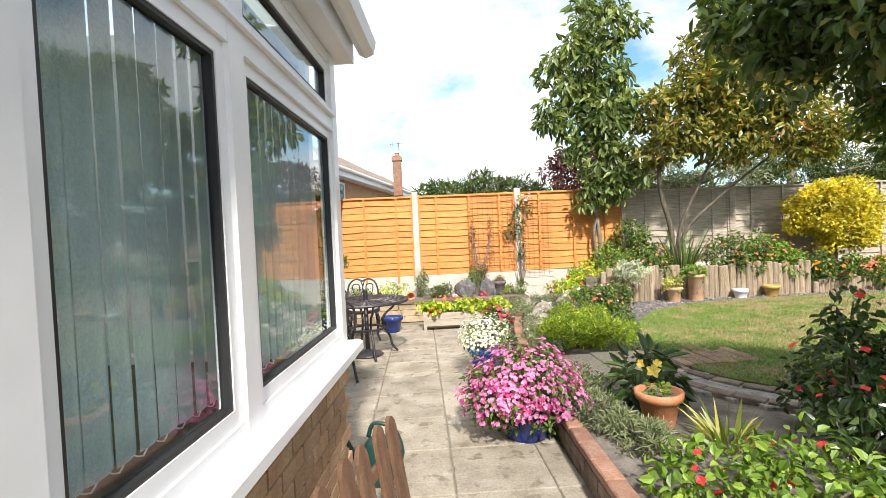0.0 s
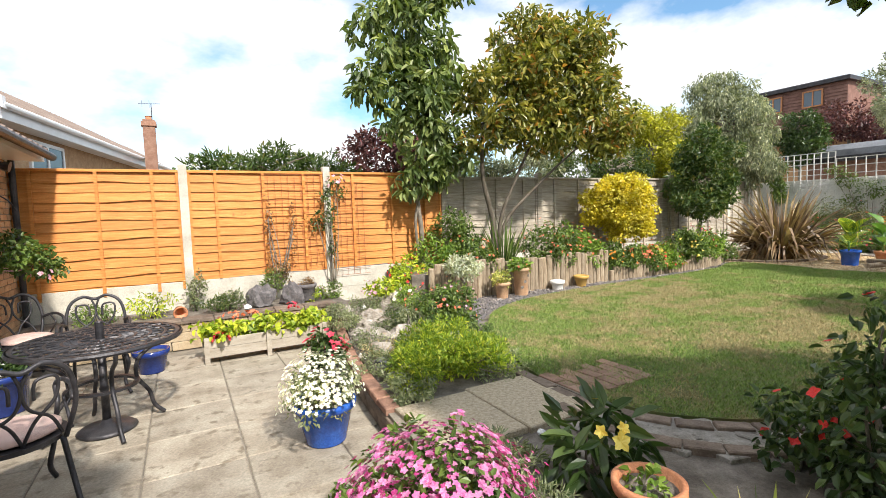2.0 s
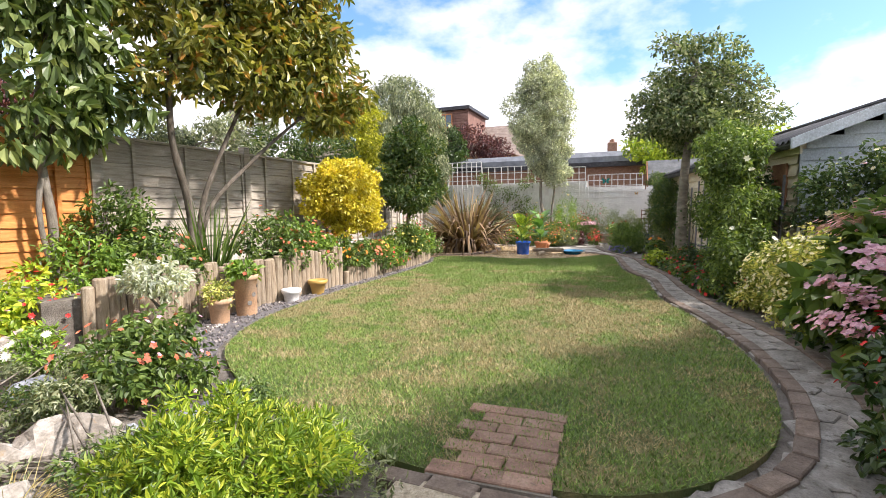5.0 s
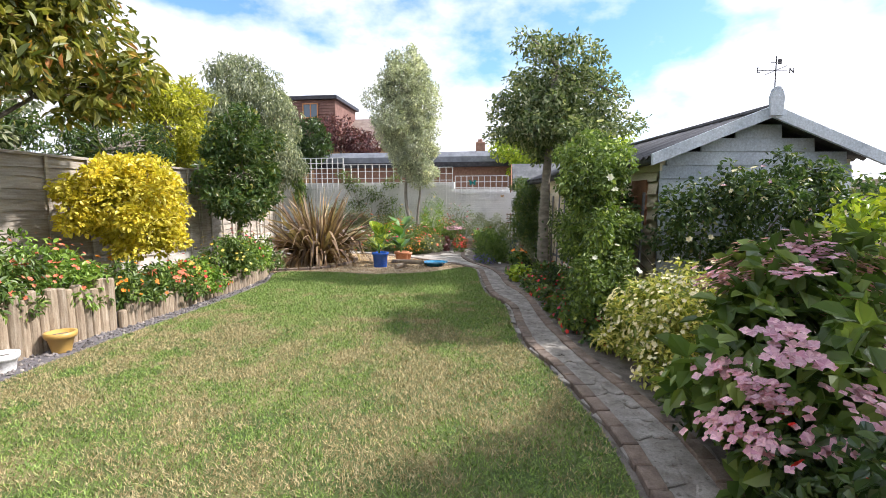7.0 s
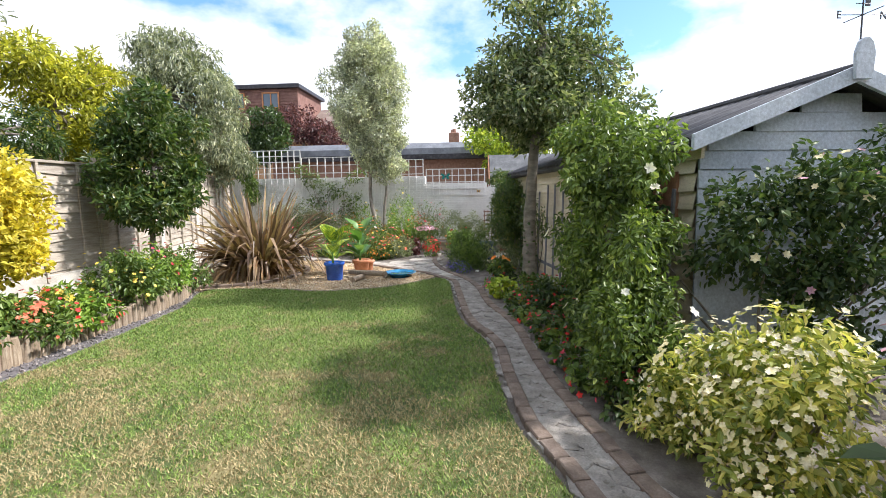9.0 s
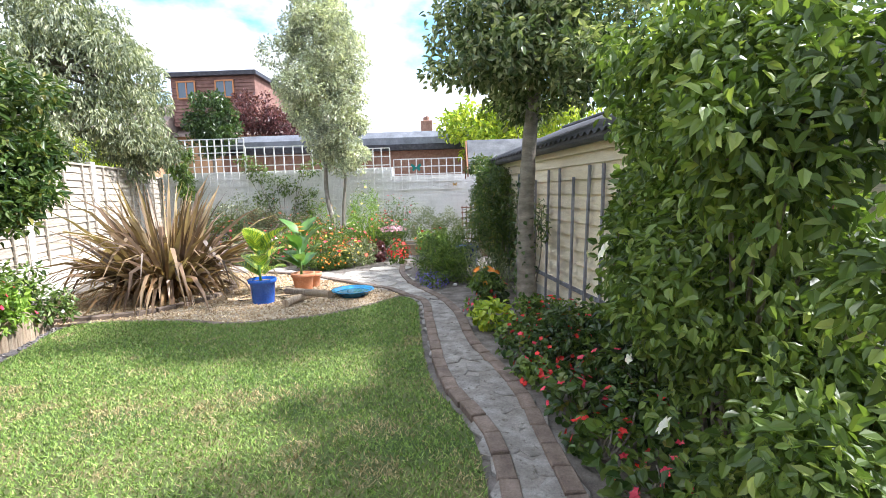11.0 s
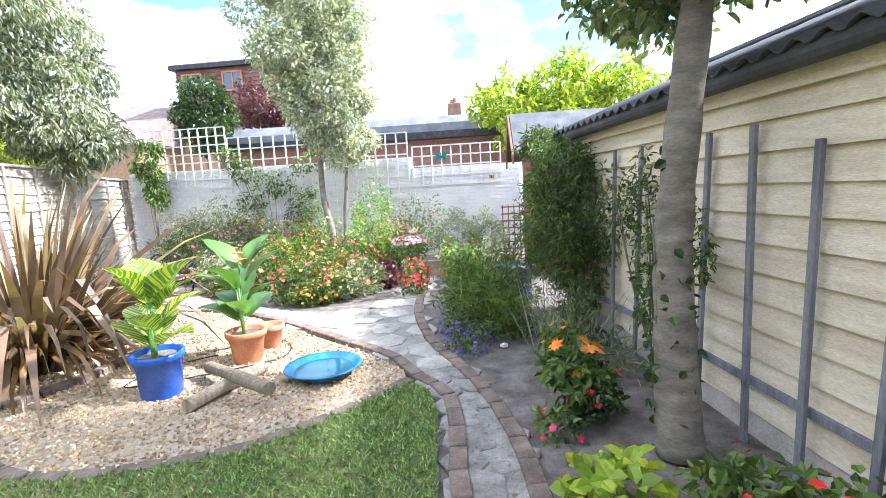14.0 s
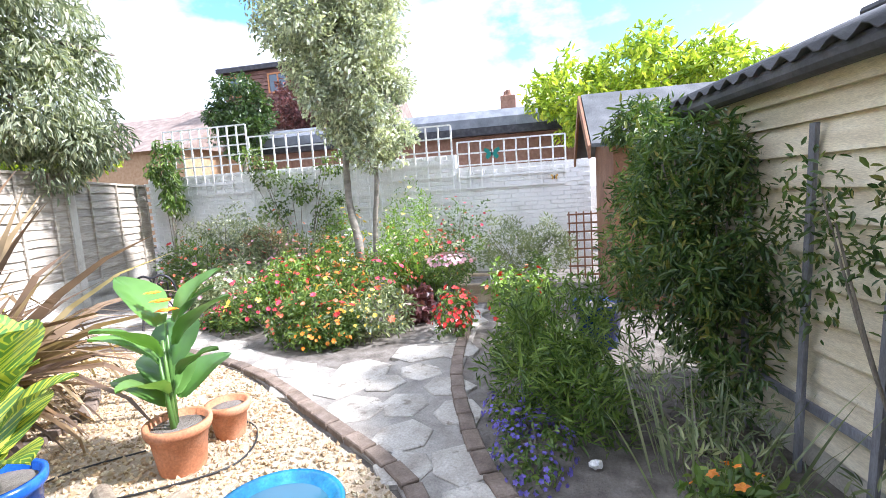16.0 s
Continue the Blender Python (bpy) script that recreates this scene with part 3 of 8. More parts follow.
def shrub(name, label, at, blobs, n, leaf, width, mat, seed, flowers=(), trunk=None, droop=0.3, shell=0.5, out=0.6, group="", floor=True, category="shrub"):
    x, y, z = at
    rng = random.Random(seed)
    tips = [(b[0] + rng.uniform(-0.5, 0.5) * b[3], b[1] + rng.uniform(-0.5, 0.5) * b[4], b[2] + rng.uniform(-0.1, 0.6) * b[5]) for b in blobs for _ in range(4 if len(blobs) < 4 else 2)]
    pieces = [("stem", stems(x, y, z - 0.02, tips, trunk or 0.010), M_BARK, "thin brown stems"),
              ("foliage", foliage(blobs, n, leaf, width, mat, seed, shell, droop, out, floor=z + 0.01 if floor else None), mat, "")]
    for i, (bl, count, rad, pm, pet) in enumerate(flowers):
        pieces.append(("blossom", blooms(bl or blobs, count, rad, pm, seed + 50 + i, petals=pet), pm, pm.name.replace("_", " ") + " flowers"))
    return plant(name, label, category, at, pieces, group)

# ---- ground, lawn, paving ----
Z_LAWN = 0.2
ground = Geo()
ground.add([(-400, -400, -0.06), (400, -400, -0.06), (400, 400, -0.06), (-400, 400, -0.06)], [(0, 1, 2, 3)])
solid("ground", ground, M_SOIL, "dark bare earth that carries the whole garden", "ground", kind="structure")

WALL_LINE = [(0.83, -3.0), (0.84, 1.0), (0.85, 2.2), (0.89, 3.4), (0.94, 4.05), (1.04, 5.45), (1.21, 6.7), (1.63, 8.55)]
bed = Geo()
bed.prism([(p[0] + 0.12, p[1]) for p in WALL_LINE] + [(-3.0, 8.66), (-3.0, 9.9), (10.6, 9.9), (17.0, 11.4), (20.5, 12.6), (20.5, -3.0)], -0.05, 0.165)
solid("garden_soil", bed, M_SOIL, "raised brown garden soil between patio and fences", "soil", kind="structure")

LAWN = [(2.38, 4.45), (2.36, 5.0), (2.5, 5.5), (2.75, 6.2), (3.1, 6.8), (3.6, 7.35), (4.4, 7.74), (5.4, 7.92), (6.55, 7.97), (7.7, 7.95), (9.0, 7.99), (9.95, 8.08), (11.1, 8.38),
        (11.2, 7.3), (11.02, 6.6), (11.12, 6.0), (11.35, 5.5), (11.75, 5.1), (12.2, 4.75), (11.9, 4.5), (10.9, 4.38), (9.4, 4.2), (8.5, 3.9), (7.6, 3.83), (6.75, 3.74), (6.1, 3.55), (5.5, 3.42),
        (4.8, 3.3), (3.9, 3.28), (3.15, 3.45), (2.7, 3.75), (2.45, 4.1)]
lawn_line = [(p.x, p.y) for p in curve_pts([(x, y, 0) for x, y in LAWN], 4, True)]
turf = Geo()
turf.prism(lawn_line, 0.10, Z_LAWN)
lawn = solid("lawn", turf, M_TURF, "patchy green lawn with straw-coloured dry spots", "lawn", kind="structure")


def inside(poly, x, y):
    hit = np.zeros(len(x), bool)
    for (ax, ay), (bx, by) in zip(poly, poly[1:] + poly[:1]):
        if ay != by:
            hit ^= ((ay > y) != (by > y)) & (x < (bx - ax) * (y - ay) / (by - ay) + ax)
    return hit


def grass_blades():
    rng = np.random.default_rng(4)
    n = 430000
    x = 2.2 + 10.2 * rng.random(n) ** 1.25
    y = rng.uniform(3.2, 8.5, n)
    keep = inside(lawn_line, x, y)
    x, y = x[keep], y[keep]
    n = len(x)
    a = rng.uniform(0, 6.28, n)
    h = rng.uniform(0.010, 0.030, n)
    lean = rng.normal(size=(n, 2)) * 0.016
    w = rng.uniform(0.0022, 0.0038, n) * (1 + 0.10 * (x - 2))
    base = np.stack([x, y, np.full(n, Z_LAWN - 0.002)], 1)
    side = np.stack([np.cos(a) * w, np.sin(a) * w, np.zeros(n)], 1)
    tip = base + np.stack([lean[:, 0], lean[:, 1], h], 1)
    V = np.stack([base - side, base + side, tip], 1).reshape(-1, 3)
    F = np.arange(3 * n).reshape(-1, 3)
    return quads_mesh("grass", V, F, M_BLADE)


solid("grass", grass_blades(), M_BLADE, "short mown grass with straw-coloured patches", "grass", kind="stuff")

# gravel round the strap-leaved plant
GRAVEL = [(11.2, 8.5), (11.26, 7.3), (11.08, 6.6), (11.18, 6.0), (11.4, 5.53), (11.8, 5.13), (12.3, 4.76), (12.75, 5.06), (13.28, 5.7), (14.12, 6.78), (14.6, 7.9), (14.5, 9.6), (12.4, 9.8), (11.2, 9.2)]
gravel_line = [(p.x, p.y) for p in curve_pts([(x, y, 0) for x, y in GRAVEL], 3, True)]
gb_geo = Geo()
gb_geo.prism(gravel_line, 0.10, 0.192)
solid("gravel_bed", gb_geo, M_GBASE, "golden gravel bed at the far end of the lawn", "gravel", kind="structure")


def pebbles(poly, x0, x1, y0, y1, n, size, mat, z, seed):
    rng = np.random.default_rng(seed)
    x, y = rng.uniform(x0, x1, n), rng.uniform(y0, y1, n)
    k = inside(poly, x, y)
    x, y = x[k], y[k]
    n = len(x)
    s = size * rng.uniform(0.5, 1.3, n)
    c = np.stack([x, y, z + s * 0.25], 1)
    q = unit(rng.normal(size=(n, 3)))
    e1 = unit(np.cross(q, rng.normal(size=(n, 3))))
    e2 = np.cross(q, e1)
    f = np.stack([e1, -e1, e2, -e2, q * 0.7, -q * 0.7], 1) * s[:, None, None] * rng.uniform(0.6, 1.2, (n, 6, 1))
    V = (c[:, None, :] + f).reshape(-1, 3)
    t = np.array([[0, 2, 4], [2, 1, 4], [1, 3, 4], [3, 0, 4], [2, 0, 5], [1, 2, 5], [3, 1, 5], [0, 3, 5]])
    F = (np.arange(n)[:, None, None] * 6 + t[None]).reshape(-1, 3)
    return quads_mesh("gravel", V, F, mat)


solid("gravel", pebbles(gravel_line, 11, 14.7, 4.7, 9.9, 22000, 0.017, M_PEBBLE, 0.192, 3), M_PEBBLE, "loose golden and white gravel stones", "gravel", kind="stuff")
slate_line = [(3.0, 6.9), (3.6, 7.45), (4.4, 7.84), (5.4, 8.02), (6.55, 8.07), (7.7, 8.05), (9.0, 8.09), (9.95, 8.18), (11.1, 8.48), (11.0, 8.8), (9.9, 8.45), (8.4, 8.38), (6.8, 8.42), (5.3, 8.44), (4.2, 8.5), (3.2, 8.1)]
slate_geo = Geo()
slate_geo.prism(slate_line, 0.1, 0.178)
solid("slate_strip", slate_geo, M_SLATE, "strip of purple-grey slate chips beside the log edging", "gravel", kind="structure")
M_SLATEP = leaf_mat("slate_chip", (0.07, 0.065, 0.075), (0.13, 0.12, 0.13), (0.22, 0.20, 0.21), (0.34, 0.31, 0.31), rough=0.7, glow=0.0)
solid("slate_chips", pebbles(slate_line, 3, 11.2, 6.9, 8.8, 9000, 0.02, M_SLATEP, 0.178, 5), M_SLATEP, "purple-grey slate chips", "gravel", kind="stuff")


# ---- fences ----
def board_mesh(length, mat, seed):
    rng = random.Random(seed)
    g, n = Geo(), 14
    ph, ph2 = rng.uniform(0, 6), rng.uniform(0, 6)
    amp = rng.uniform(0.004, 0.013)
    for i in range(n + 1):
        u = i / n
        zb = amp * math.sin(u * 7 + ph) + amp * 0.6 * math.sin(u * 17 + ph2)
        yb = 0.003 * math.sin(u * 5 + ph2)
        x = length * (u - 0.5)
        g.v += [(x, 0.006 + yb, 0.165), (x, -0.022 + yb, zb), (x, -0.006 + yb, zb - 0.001), (x, 0.012 + yb, 0.165)]
        if i:
            a = 4 * (i - 1)
            g.f += [(a + k, a + (k + 1) % 4, a + 4 + (k + 1) % 4, a + 4 + k) for k in range(4)]
    g.f += [(3, 2, 1, 0), (4 * n, 4 * n + 1, 4 * n + 2, 4 * n + 3)]
    return g.mesh("board", mat)


def fence_panel(p0, p1, z0, z1, mat, label, seed, group):
    """Overlapped wavy-edged boards in a frame of battens between two posts."""
    d = Vector(p1) - Vector(p0)
    length = d.length - 0.1
    root = part("fence_panel", None, mat, group, label, at=pose((p0[0] + p1[0]) / 2, (p0[1] + p1[1]) / 2, z0, 0, 0, math.degrees(math.atan2(d.y, d.x))))
    meshes = [board_mesh(length, mat, seed * 5 + k) for k in range(4)]
    count = max(3, round((z1 - z0 - 0.05) / 0.128))
    gap = (z1 - z0 - 0.05) / count
    rng = random.Random(seed)
    for i in range(count):
        part("board", meshes[i % 4], mat, root, at=pose(0, rng.uniform(-0.002, 0.002), i * gap, 0, 0, rng.uniform(-0.05, 0.05)))
    h = z1 - z0
    for x in (-0.25, 0.02, 0.27):
        part("batten", Geo().block(-0.02, 0.02, -0.046, -0.022, 0, h - 0.03, 0.003), mat, root, at=pose(x * length * 1.25, 0, 0))
    for x in (-length / 2 + 0.02, length / 2 - 0.02):
        part("batten", Geo().block(-0.02, 0.02, -0.034, 0.016, 0, h - 0.03, 0.003), mat, root, at=pose(x, 0, 0))
    root.data = Geo().block(-length / 2, length / 2, -0.042, 0.03, h - 0.035, h, 0.006).mesh("top_rail", mat)
    return root


def fence_post(x, y, top, z0, mat, label, fence, turn=0.0):
    g = Geo().block(-0.055, 0.055, -0.06, 0.05, 0, top - z0, 0.012)
    part("post", g, mat, fence, label, at=pose(x, y, z0, 0, 0, turn))


FY = 9.7
orange_fence = thing("orange_fence", "orange-stained overlapped timber fence on concrete posts", "fence")
grey_fence = thing("grey_fence", "grey weathered overlapped timber fence along the border", "fence")
orange_posts = [(-2.25, FY), (-0.12, FY), (1.93, FY), (4.1, FY)]
grey_posts = [(4.1, FY), (6.36, FY), (8.45, FY), (10.6, FY), (12.65, 10.2), (14.65, 10.68), (16.6, 11.15)]
for i, (a, b) in enumerate(zip(orange_posts, orange_posts[1:])):
    fence_panel(a, b, 0.72 if i else 0.60, 2.30, M_ORANGE, "orange-stained overlapped timber fence panel with wavy boards", i + 1, orange_fence)
for i, (a, b) in enumerate(zip(grey_posts, grey_posts[1:])):
    fence_panel(a, b, 0.62, 2.24 if i < 4 else 2.28, M_GREYW, "grey weathered overlapped timber fence panel", i + 11, grey_fence)
fence_panel((16.6, 11.15), (19.1, 12.1), 0.5, 2.18, M_GREYW, "pale weathered overlapped timber fence panel in the corner", 31, grey_fence)
for i, (x, y) in enumerate(orange_posts[:3]):
    fence_post(x, y, 2.38, 0.1, M_CONC, "pale concrete fence post between orange panels", orange_fence)
for x, y in grey_posts:
    fence_post(x, y, 2.33, 0.1, M_GREYW if x < 12 else M_CONC, "grey weathered fence post", grey_fence)
runs = list(zip(orange_posts, orange_posts[1:])) + list(zip(grey_posts, grey_posts[1:])) + [((16.6, 11.15), (19.1, 12.1))]
for i, (a, b) in enumerate(runs):
    d = Vector(b) - Vector(a)
    g = Geo().block(-d.length / 2 + 0.05, d.length / 2 - 0.05, -0.028, 0.028, 0, 0.31, 0.006)
    for zz in ((0.10, 0.40) if i < 9 else (0.10, 0.30)):
        part("gravel_board", g.mesh("gravel_board", M_CONC), M_CONC, orange_fence if i < 3 else grey_fence, "pale concrete gravel board", at=pose((a[0] + b[0]) / 2, (a[1] + b[1]) / 2, zz, 0, 0, math.degrees(math.atan2(d.y, d.x))))

# ---- white back wall with trellis ----
wall = thing("wall_east", "white-painted brick garden wall", "wall", (19.2, 7.7, 0.0), kind="structure")
part("masonry", Geo().box(0.012, 0.23, -2.03, 4.4, 0, 2.30).box(0.012, 0.23, -4.35, -2.03, 0, 2.06), M_WHITEB, wall)
g = Geo()
bricks = []
for row in range(30):
    z = 0.12 + row * 0.075
    y = -4.35 + (0.11 if row % 2 else 0.0)
    while y < 4.35:
        if z + 0.066 < (2.06 if y < -2.03 else 2.30):
            bricks.append((y, z))
        y += 0.225
rng0 = random.Random(8)
for y, z in bricks:
    o = rng0.uniform(-0.002, 0.002)
    g.add([(-0.001 + o, y + 0.004, z + 0.003), (-0.001 + o, y + 0.211, z + 0.003), (-0.001 + o, y + 0.211, z + 0.062), (-0.001 + o, y + 0.004, z + 0.062),
           (0.013, y, z), (0.013, y + 0.215, z), (0.013, y + 0.215, z + 0.065), (0.013, y, z + 0.065)],
          [(3, 2, 1, 0), (0, 1, 5, 4), (1, 2, 6, 5), (2, 3, 7, 6), (3, 0, 4, 7)])
ob = part("brickwork", g, M_WHITEB, wall, "white-painted bricks")
tagged(ob, kind="stuff")


def trellis(y0, y1, z0, z1, step, label, x=19.186, mat=None):
    mat = mat or M_WHITEW
    root = thing("trellis", label, "trellis", (x, (y0 + y1) / 2, z0), 0, "wall trellis panels")
    w, h = y1 - y0, z1 - z0
    n, k = max(1, round(w / step)), max(1, round(h / step))
    up = Geo().box(-0.014, 0.010, -0.014, 0.014, 0, h).mesh("slat", mat)
    across = Geo().box(-0.030, -0.0145, -w / 2, w / 2, -0.013, 0.013).mesh("slat", mat)
    for i in range(n + 1):
        part("slat", up, mat, root, at=pose(0, -w / 2 + w * i / n, 0))
    for i in range(k + 1):
        part("slat", across, mat, root, at=pose(0, 0, h * i / k))


trellis(9.75, 11.6, 1.9, 3.2, 0.2, "white square trellis panel rising above the wall")
trellis(7.6, 9.72, 0.7, 2.95, 0.25, "white square trellis carrying a climbing rose")
trellis(5.72, 7.57, 1.0, 2.82, 0.23, "white square trellis behind the silver-leaved tree")
trellis(3.75, 5.62, 1.68, 2.5, 0.2, "white square trellis on the lower wall")

# ---- conservatory ----
CON = pose(-0.47, 2.70, 0, 0, 0, -4.0)
cons = thing("conservatory", "white plastic-framed conservatory on a buff brick base", "conservatory")
cons.matrix_world = CON
part("base_wall", Geo().box(-0.12, -0.03, -5.0, 0.0, 0, 0.90).box(-3.0, -0.12, -0.11, 0.0, 0, 0.90), M_JOINT, cons, "mortar of the low brick wall")
sill = Geo().block(-0.10, 0.085, -5.0, 0.06, 0.905, 0.955, 0.012)
sill.block(-3.0, -0.10, -0.12, 0.06, 0.905, 0.955, 0.012)
part("window_sill", sill, M_UPVC, cons, "white plastic sill")
POSTS = [(-0.09, 0.0, 0.12), (-1.23, -1.13, 0.10), (-2.0, -1.88, 0.10), (-3.2, -3.1, 0.10), (-4.6, -4.5, 0.1)]
for a, b, d in POSTS:
    part("window_frame", Geo().block(-0.075, 0.012, a, b, 0.955, 2.46, 0.006), M_UPVC, cons)
part("window_frame", Geo().box(-0.07, 0.004, -5, -0.09, 0.955, 1.01).box(-0.07, 0.004, -5, -0.09, 2.40, 2.455), M_UPVC, cons)
part("transom", Geo().block(-0.075, 0.010, -5, -0.09, 2.06, 2.135, 0.004).box(-0.075, 0.03, -5, -0.09, 2.128, 2.146), M_UPVC, cons, "white transom with drip bar")
for (a0, b0, _), (a1, b1, _) in zip(POSTS, POSTS[1:]):
    hi, lo = a0, b1
    for z0, z1 in ((1.01, 2.06), (2.146, 2.40)):
        fr = Geo()
        s = 0.045
        fr.box(-0.05, -0.004, lo, hi, z0, z0 + s).box(-0.05, -0.004, lo, hi, z1 - s, z1).box(-0.05, -0.004, lo, lo + s, z0 + s, z1 - s).box(-0.05, -0.004, hi - s, hi, z0 + s, z1 - s)
        sash = part("sash", fr, M_UPVC, cons)
        gk = Geo()
        q = s + 0.012
        gk.box(-0.04, -0.008, lo + s, hi - s, z0 + s, z0 + q).box(-0.04, -0.008, lo + s, hi - s, z1 - q, z1 - s).box(-0.04, -0.008, lo + s, lo + q, z0 + q, z1 - q).box(-0.04, -0.008, hi - q, hi - s, z0 + q, z1 - q)
        part("gasket", gk, M_GASKET, sash, "black rubber glazing gasket")
        pane = part("pane", Geo().box(-0.032, -0.026, lo + q, hi - q, z0 + q, z1 - q), M_GLASS, sash, "clear window glass")
        pane.visible_shadow = False
part("fascia", Geo().block(-0.12, 0.10, -5, 0.10, 2.462, 2.60, 0.01).box(-3.0, -0.12, -0.1, 0.10, 2.462, 2.60), M_UPVC, cons)
gut = Geo()
prof = [(0.0, 0.075), (0.012, 0.02), (0.05, 0.0), (0.095, 0.02), (0.11, 0.09), (0.095, 0.09), (0.085, 0.03), (0.05, 0.014), (0.02, 0.03), (0.01, 0.085)]
n = len(prof)
gut.v += [(0.10 + x, y, 2.53 + z) for y in (-5.0, 0.215) for x, z in prof]
gut.f += [(i, (i + 1) % n, n + (i + 1) % n, n + i) for i in range(n)] + [tuple(range(n)), tuple(reversed(range(n, 2 * n)))]
part("gutter", gut, M_UPVC, cons, "white plastic gutter")
part("roof", Geo().add([(0.16, -5, 2.61), (0.16, 0.16, 2.61), (-3.0, 0.16, 3.3), (-3.0, -5, 3.3), (0.16, -5, 2.64), (0.16, 0.16, 2.64), (-3.0, 0.16, 3.33), (-3.0, -5, 3.33)],
                         [(3, 2, 1, 0), (4, 5, 6, 7), (0, 1, 5, 4), (1, 2, 6, 5), (2, 3, 7, 6), (3, 0, 4, 7)]), M_POLY, cons, "milky translucent sheet roof")
part("end_wall", Geo().box(-3.0, -0.12, -0.09, -0.02, 0.955, 2.462), M_UPVC, cons)
# walls and floor coloured grey so the room behind the louvres looks dim
part("inner_wall", Geo().box(-3.1, -3.0, -5, 0, 0, 3.2).box(-3.0, -0.12, -5.1, -5.0, 0, 2.46).box(-3.0, -0.12, -5, -0.12, -0.04, 0.02), M_ROOM, cons, "inside of the room, its dimness put into the grey colour")
blind = thing("vertical_blind", "pale blue-green vertical fabric blind hanging inside the window", "blind")
blind.matrix_world = CON @ pose(-0.17, 0, 0)
slat_me = Geo().add([(0, -0.045, 0), (0.008, -0.015, 0), (0.008, 0.015, 0), (0, 0.045, 0), (0, -0.045, 1.36), (0.008, -0.015, 1.36), (0.008, 0.015, 1.36), (0, 0.045, 1.36)],
                    [(0, 1, 5, 4), (1, 2, 6, 5), (2, 3, 7, 6)]).mesh("louvre", M_BLIND, True)
for i in range(44):
    part("louvre", slat_me, M_BLIND, blind, at=pose(0, -0.16 - i * 0.082, 1.02, 0, 0, 6 + 4 * math.sin(i * 1.7)))
part("headrail", Geo().box(-0.02, 0.02, -3.8, -0.1, 2.385, 2.42), M_UPVC, blind)
chain = Geo()
for i in range(43):
    y = -0.16 - i * 0.082
    chain.tube(curve_pts([(0.0, y, 1.035), (0.01, y - 0.041, 1.01), (0.0, y - 0.082, 1.035)], 3), 0.0022, 4)
part("bead_chain", chain, M_UPVC, blind, "white bead chain along the louvre ends")

# ---- house wing with glazed door ----
house = thing("house", "buff brick house wing with a tiled roof and glazed door", "house", (-2.0, 7.8, 0))
part("wall", Geo().box(-2.5, -0.012, 0.05, 1.82, 0, 2.5).box(-2.5, -0.012, -2.2, -1.75, 0, 2.5).box(-2.5, -0.012, -1.75, 0.05, 2.16, 2.5).box(-2.5, -2.4, -1.75, 0.05, 0, 2.16), M_JOINT, house, "mortar joints")
doorp = part("door", Geo().box(-0.09, 0.0, -0.05, 0.05, 0, 2.16).box(-0.09, 0.0, -1.75, -1.65, 0, 2.16).box(-0.09, 0.0, -1.65, -0.05, 2.06, 2.16).box(-0.09, 0.0, -0.9, -0.8, 0.05, 2.06).box(-0.09, 0.03, -1.75, 0.05, 0, 0.05), M_UPVC, house, "white plastic door frame")
for a, b in ((-1.65, -0.9), (-0.8, -0.05)):
    pp = part("pane", Geo().box(-0.05, -0.044, a, b, 0.05, 2.06), M_GLASS, doorp, "door glass")
    pp.visible_shadow = False
part("curtain", Geo().box(-0.30, -0.28, -1.7, 0.0, 0.05, 2.1), M_BLIND, house, "pale blind behind the glass")
part("soffit", Geo().block(-0.012, 0.36, -2.3, 1.85, 2.38, 2.50, 0.004), M_UPVC, house, "white fascia under the eaves")
rows_roof = Geo()
for r in range(12):
    z, x = 2.50 + r * 0.105, 0.42 - r * 0.20
    for k in range(18):
        y0 = -2.3 + k * 0.232
        rows_roof.add([(x, y0, z), (x, y0 + 0.11, z + 0.035), (x, y0 + 0.225, z), (x - 0.24, y0, z + 0.126), (x - 0.24, y0 + 0.11, z + 0.161), (x - 0.24, y0 + 0.225, z + 0.126),
                       (x, y0, z - 0.02), (x, y0 + 0.225, z - 0.02)], [(0, 1, 4, 3), (1, 2, 5, 4), (6, 7, 2, 1, 0)])
part("roof", rows_roof, M_TILE, house, "brown profiled roof tiles")
part("gutter", Geo().tube([(0.44, -2.3, 2.44), (0.44, 1.85, 2.44)], 0.05, 10), M_IRON, house, "dark gutter")
part("downpipe", Geo().tube([(0.05, 1.78, 2.38), (0.05, 1.78, 0.02)], 0.034, 10), M_IRON, house, "dark downpipe")
part("security_light", Geo().tube([(0.10, 0.9, 2.30), (0.16, 0.9, 2.24), (0.24, 0.9, 2.22)], [0.03, 0.04, 0.06], 10), M_IRON, house, "small dark lamp under the eaves")
bracket = Geo().tube(curve_pts([(0.0, 0.55, 1.95), (0.02, 0.55, 1.55)], 3), 0.008, 6).tube(curve_pts([(0.0, 0.55, 1.75), (0.10, 0.62, 1.92), (0.22, 0.70, 1.86), (0.28, 0.74, 1.74)], 5), 0.007, 6)
solid("hanging_bracket", bracket, M_IRON, "black scrolled iron plant bracket on the brick wall", "bracket").matrix_world = pose(-1.985, 7.8, 0)
main = thing("bungalow", "buff brick bungalow behind the patio", "house", (-3.4, 0, 0))
part("wall", Geo().box(-0.3, 0.0, 2.75, 5.7, 0, 2.6).box(-6, 0.3, -12, -6.0, 0, 5.0), M_HBRICK, main)
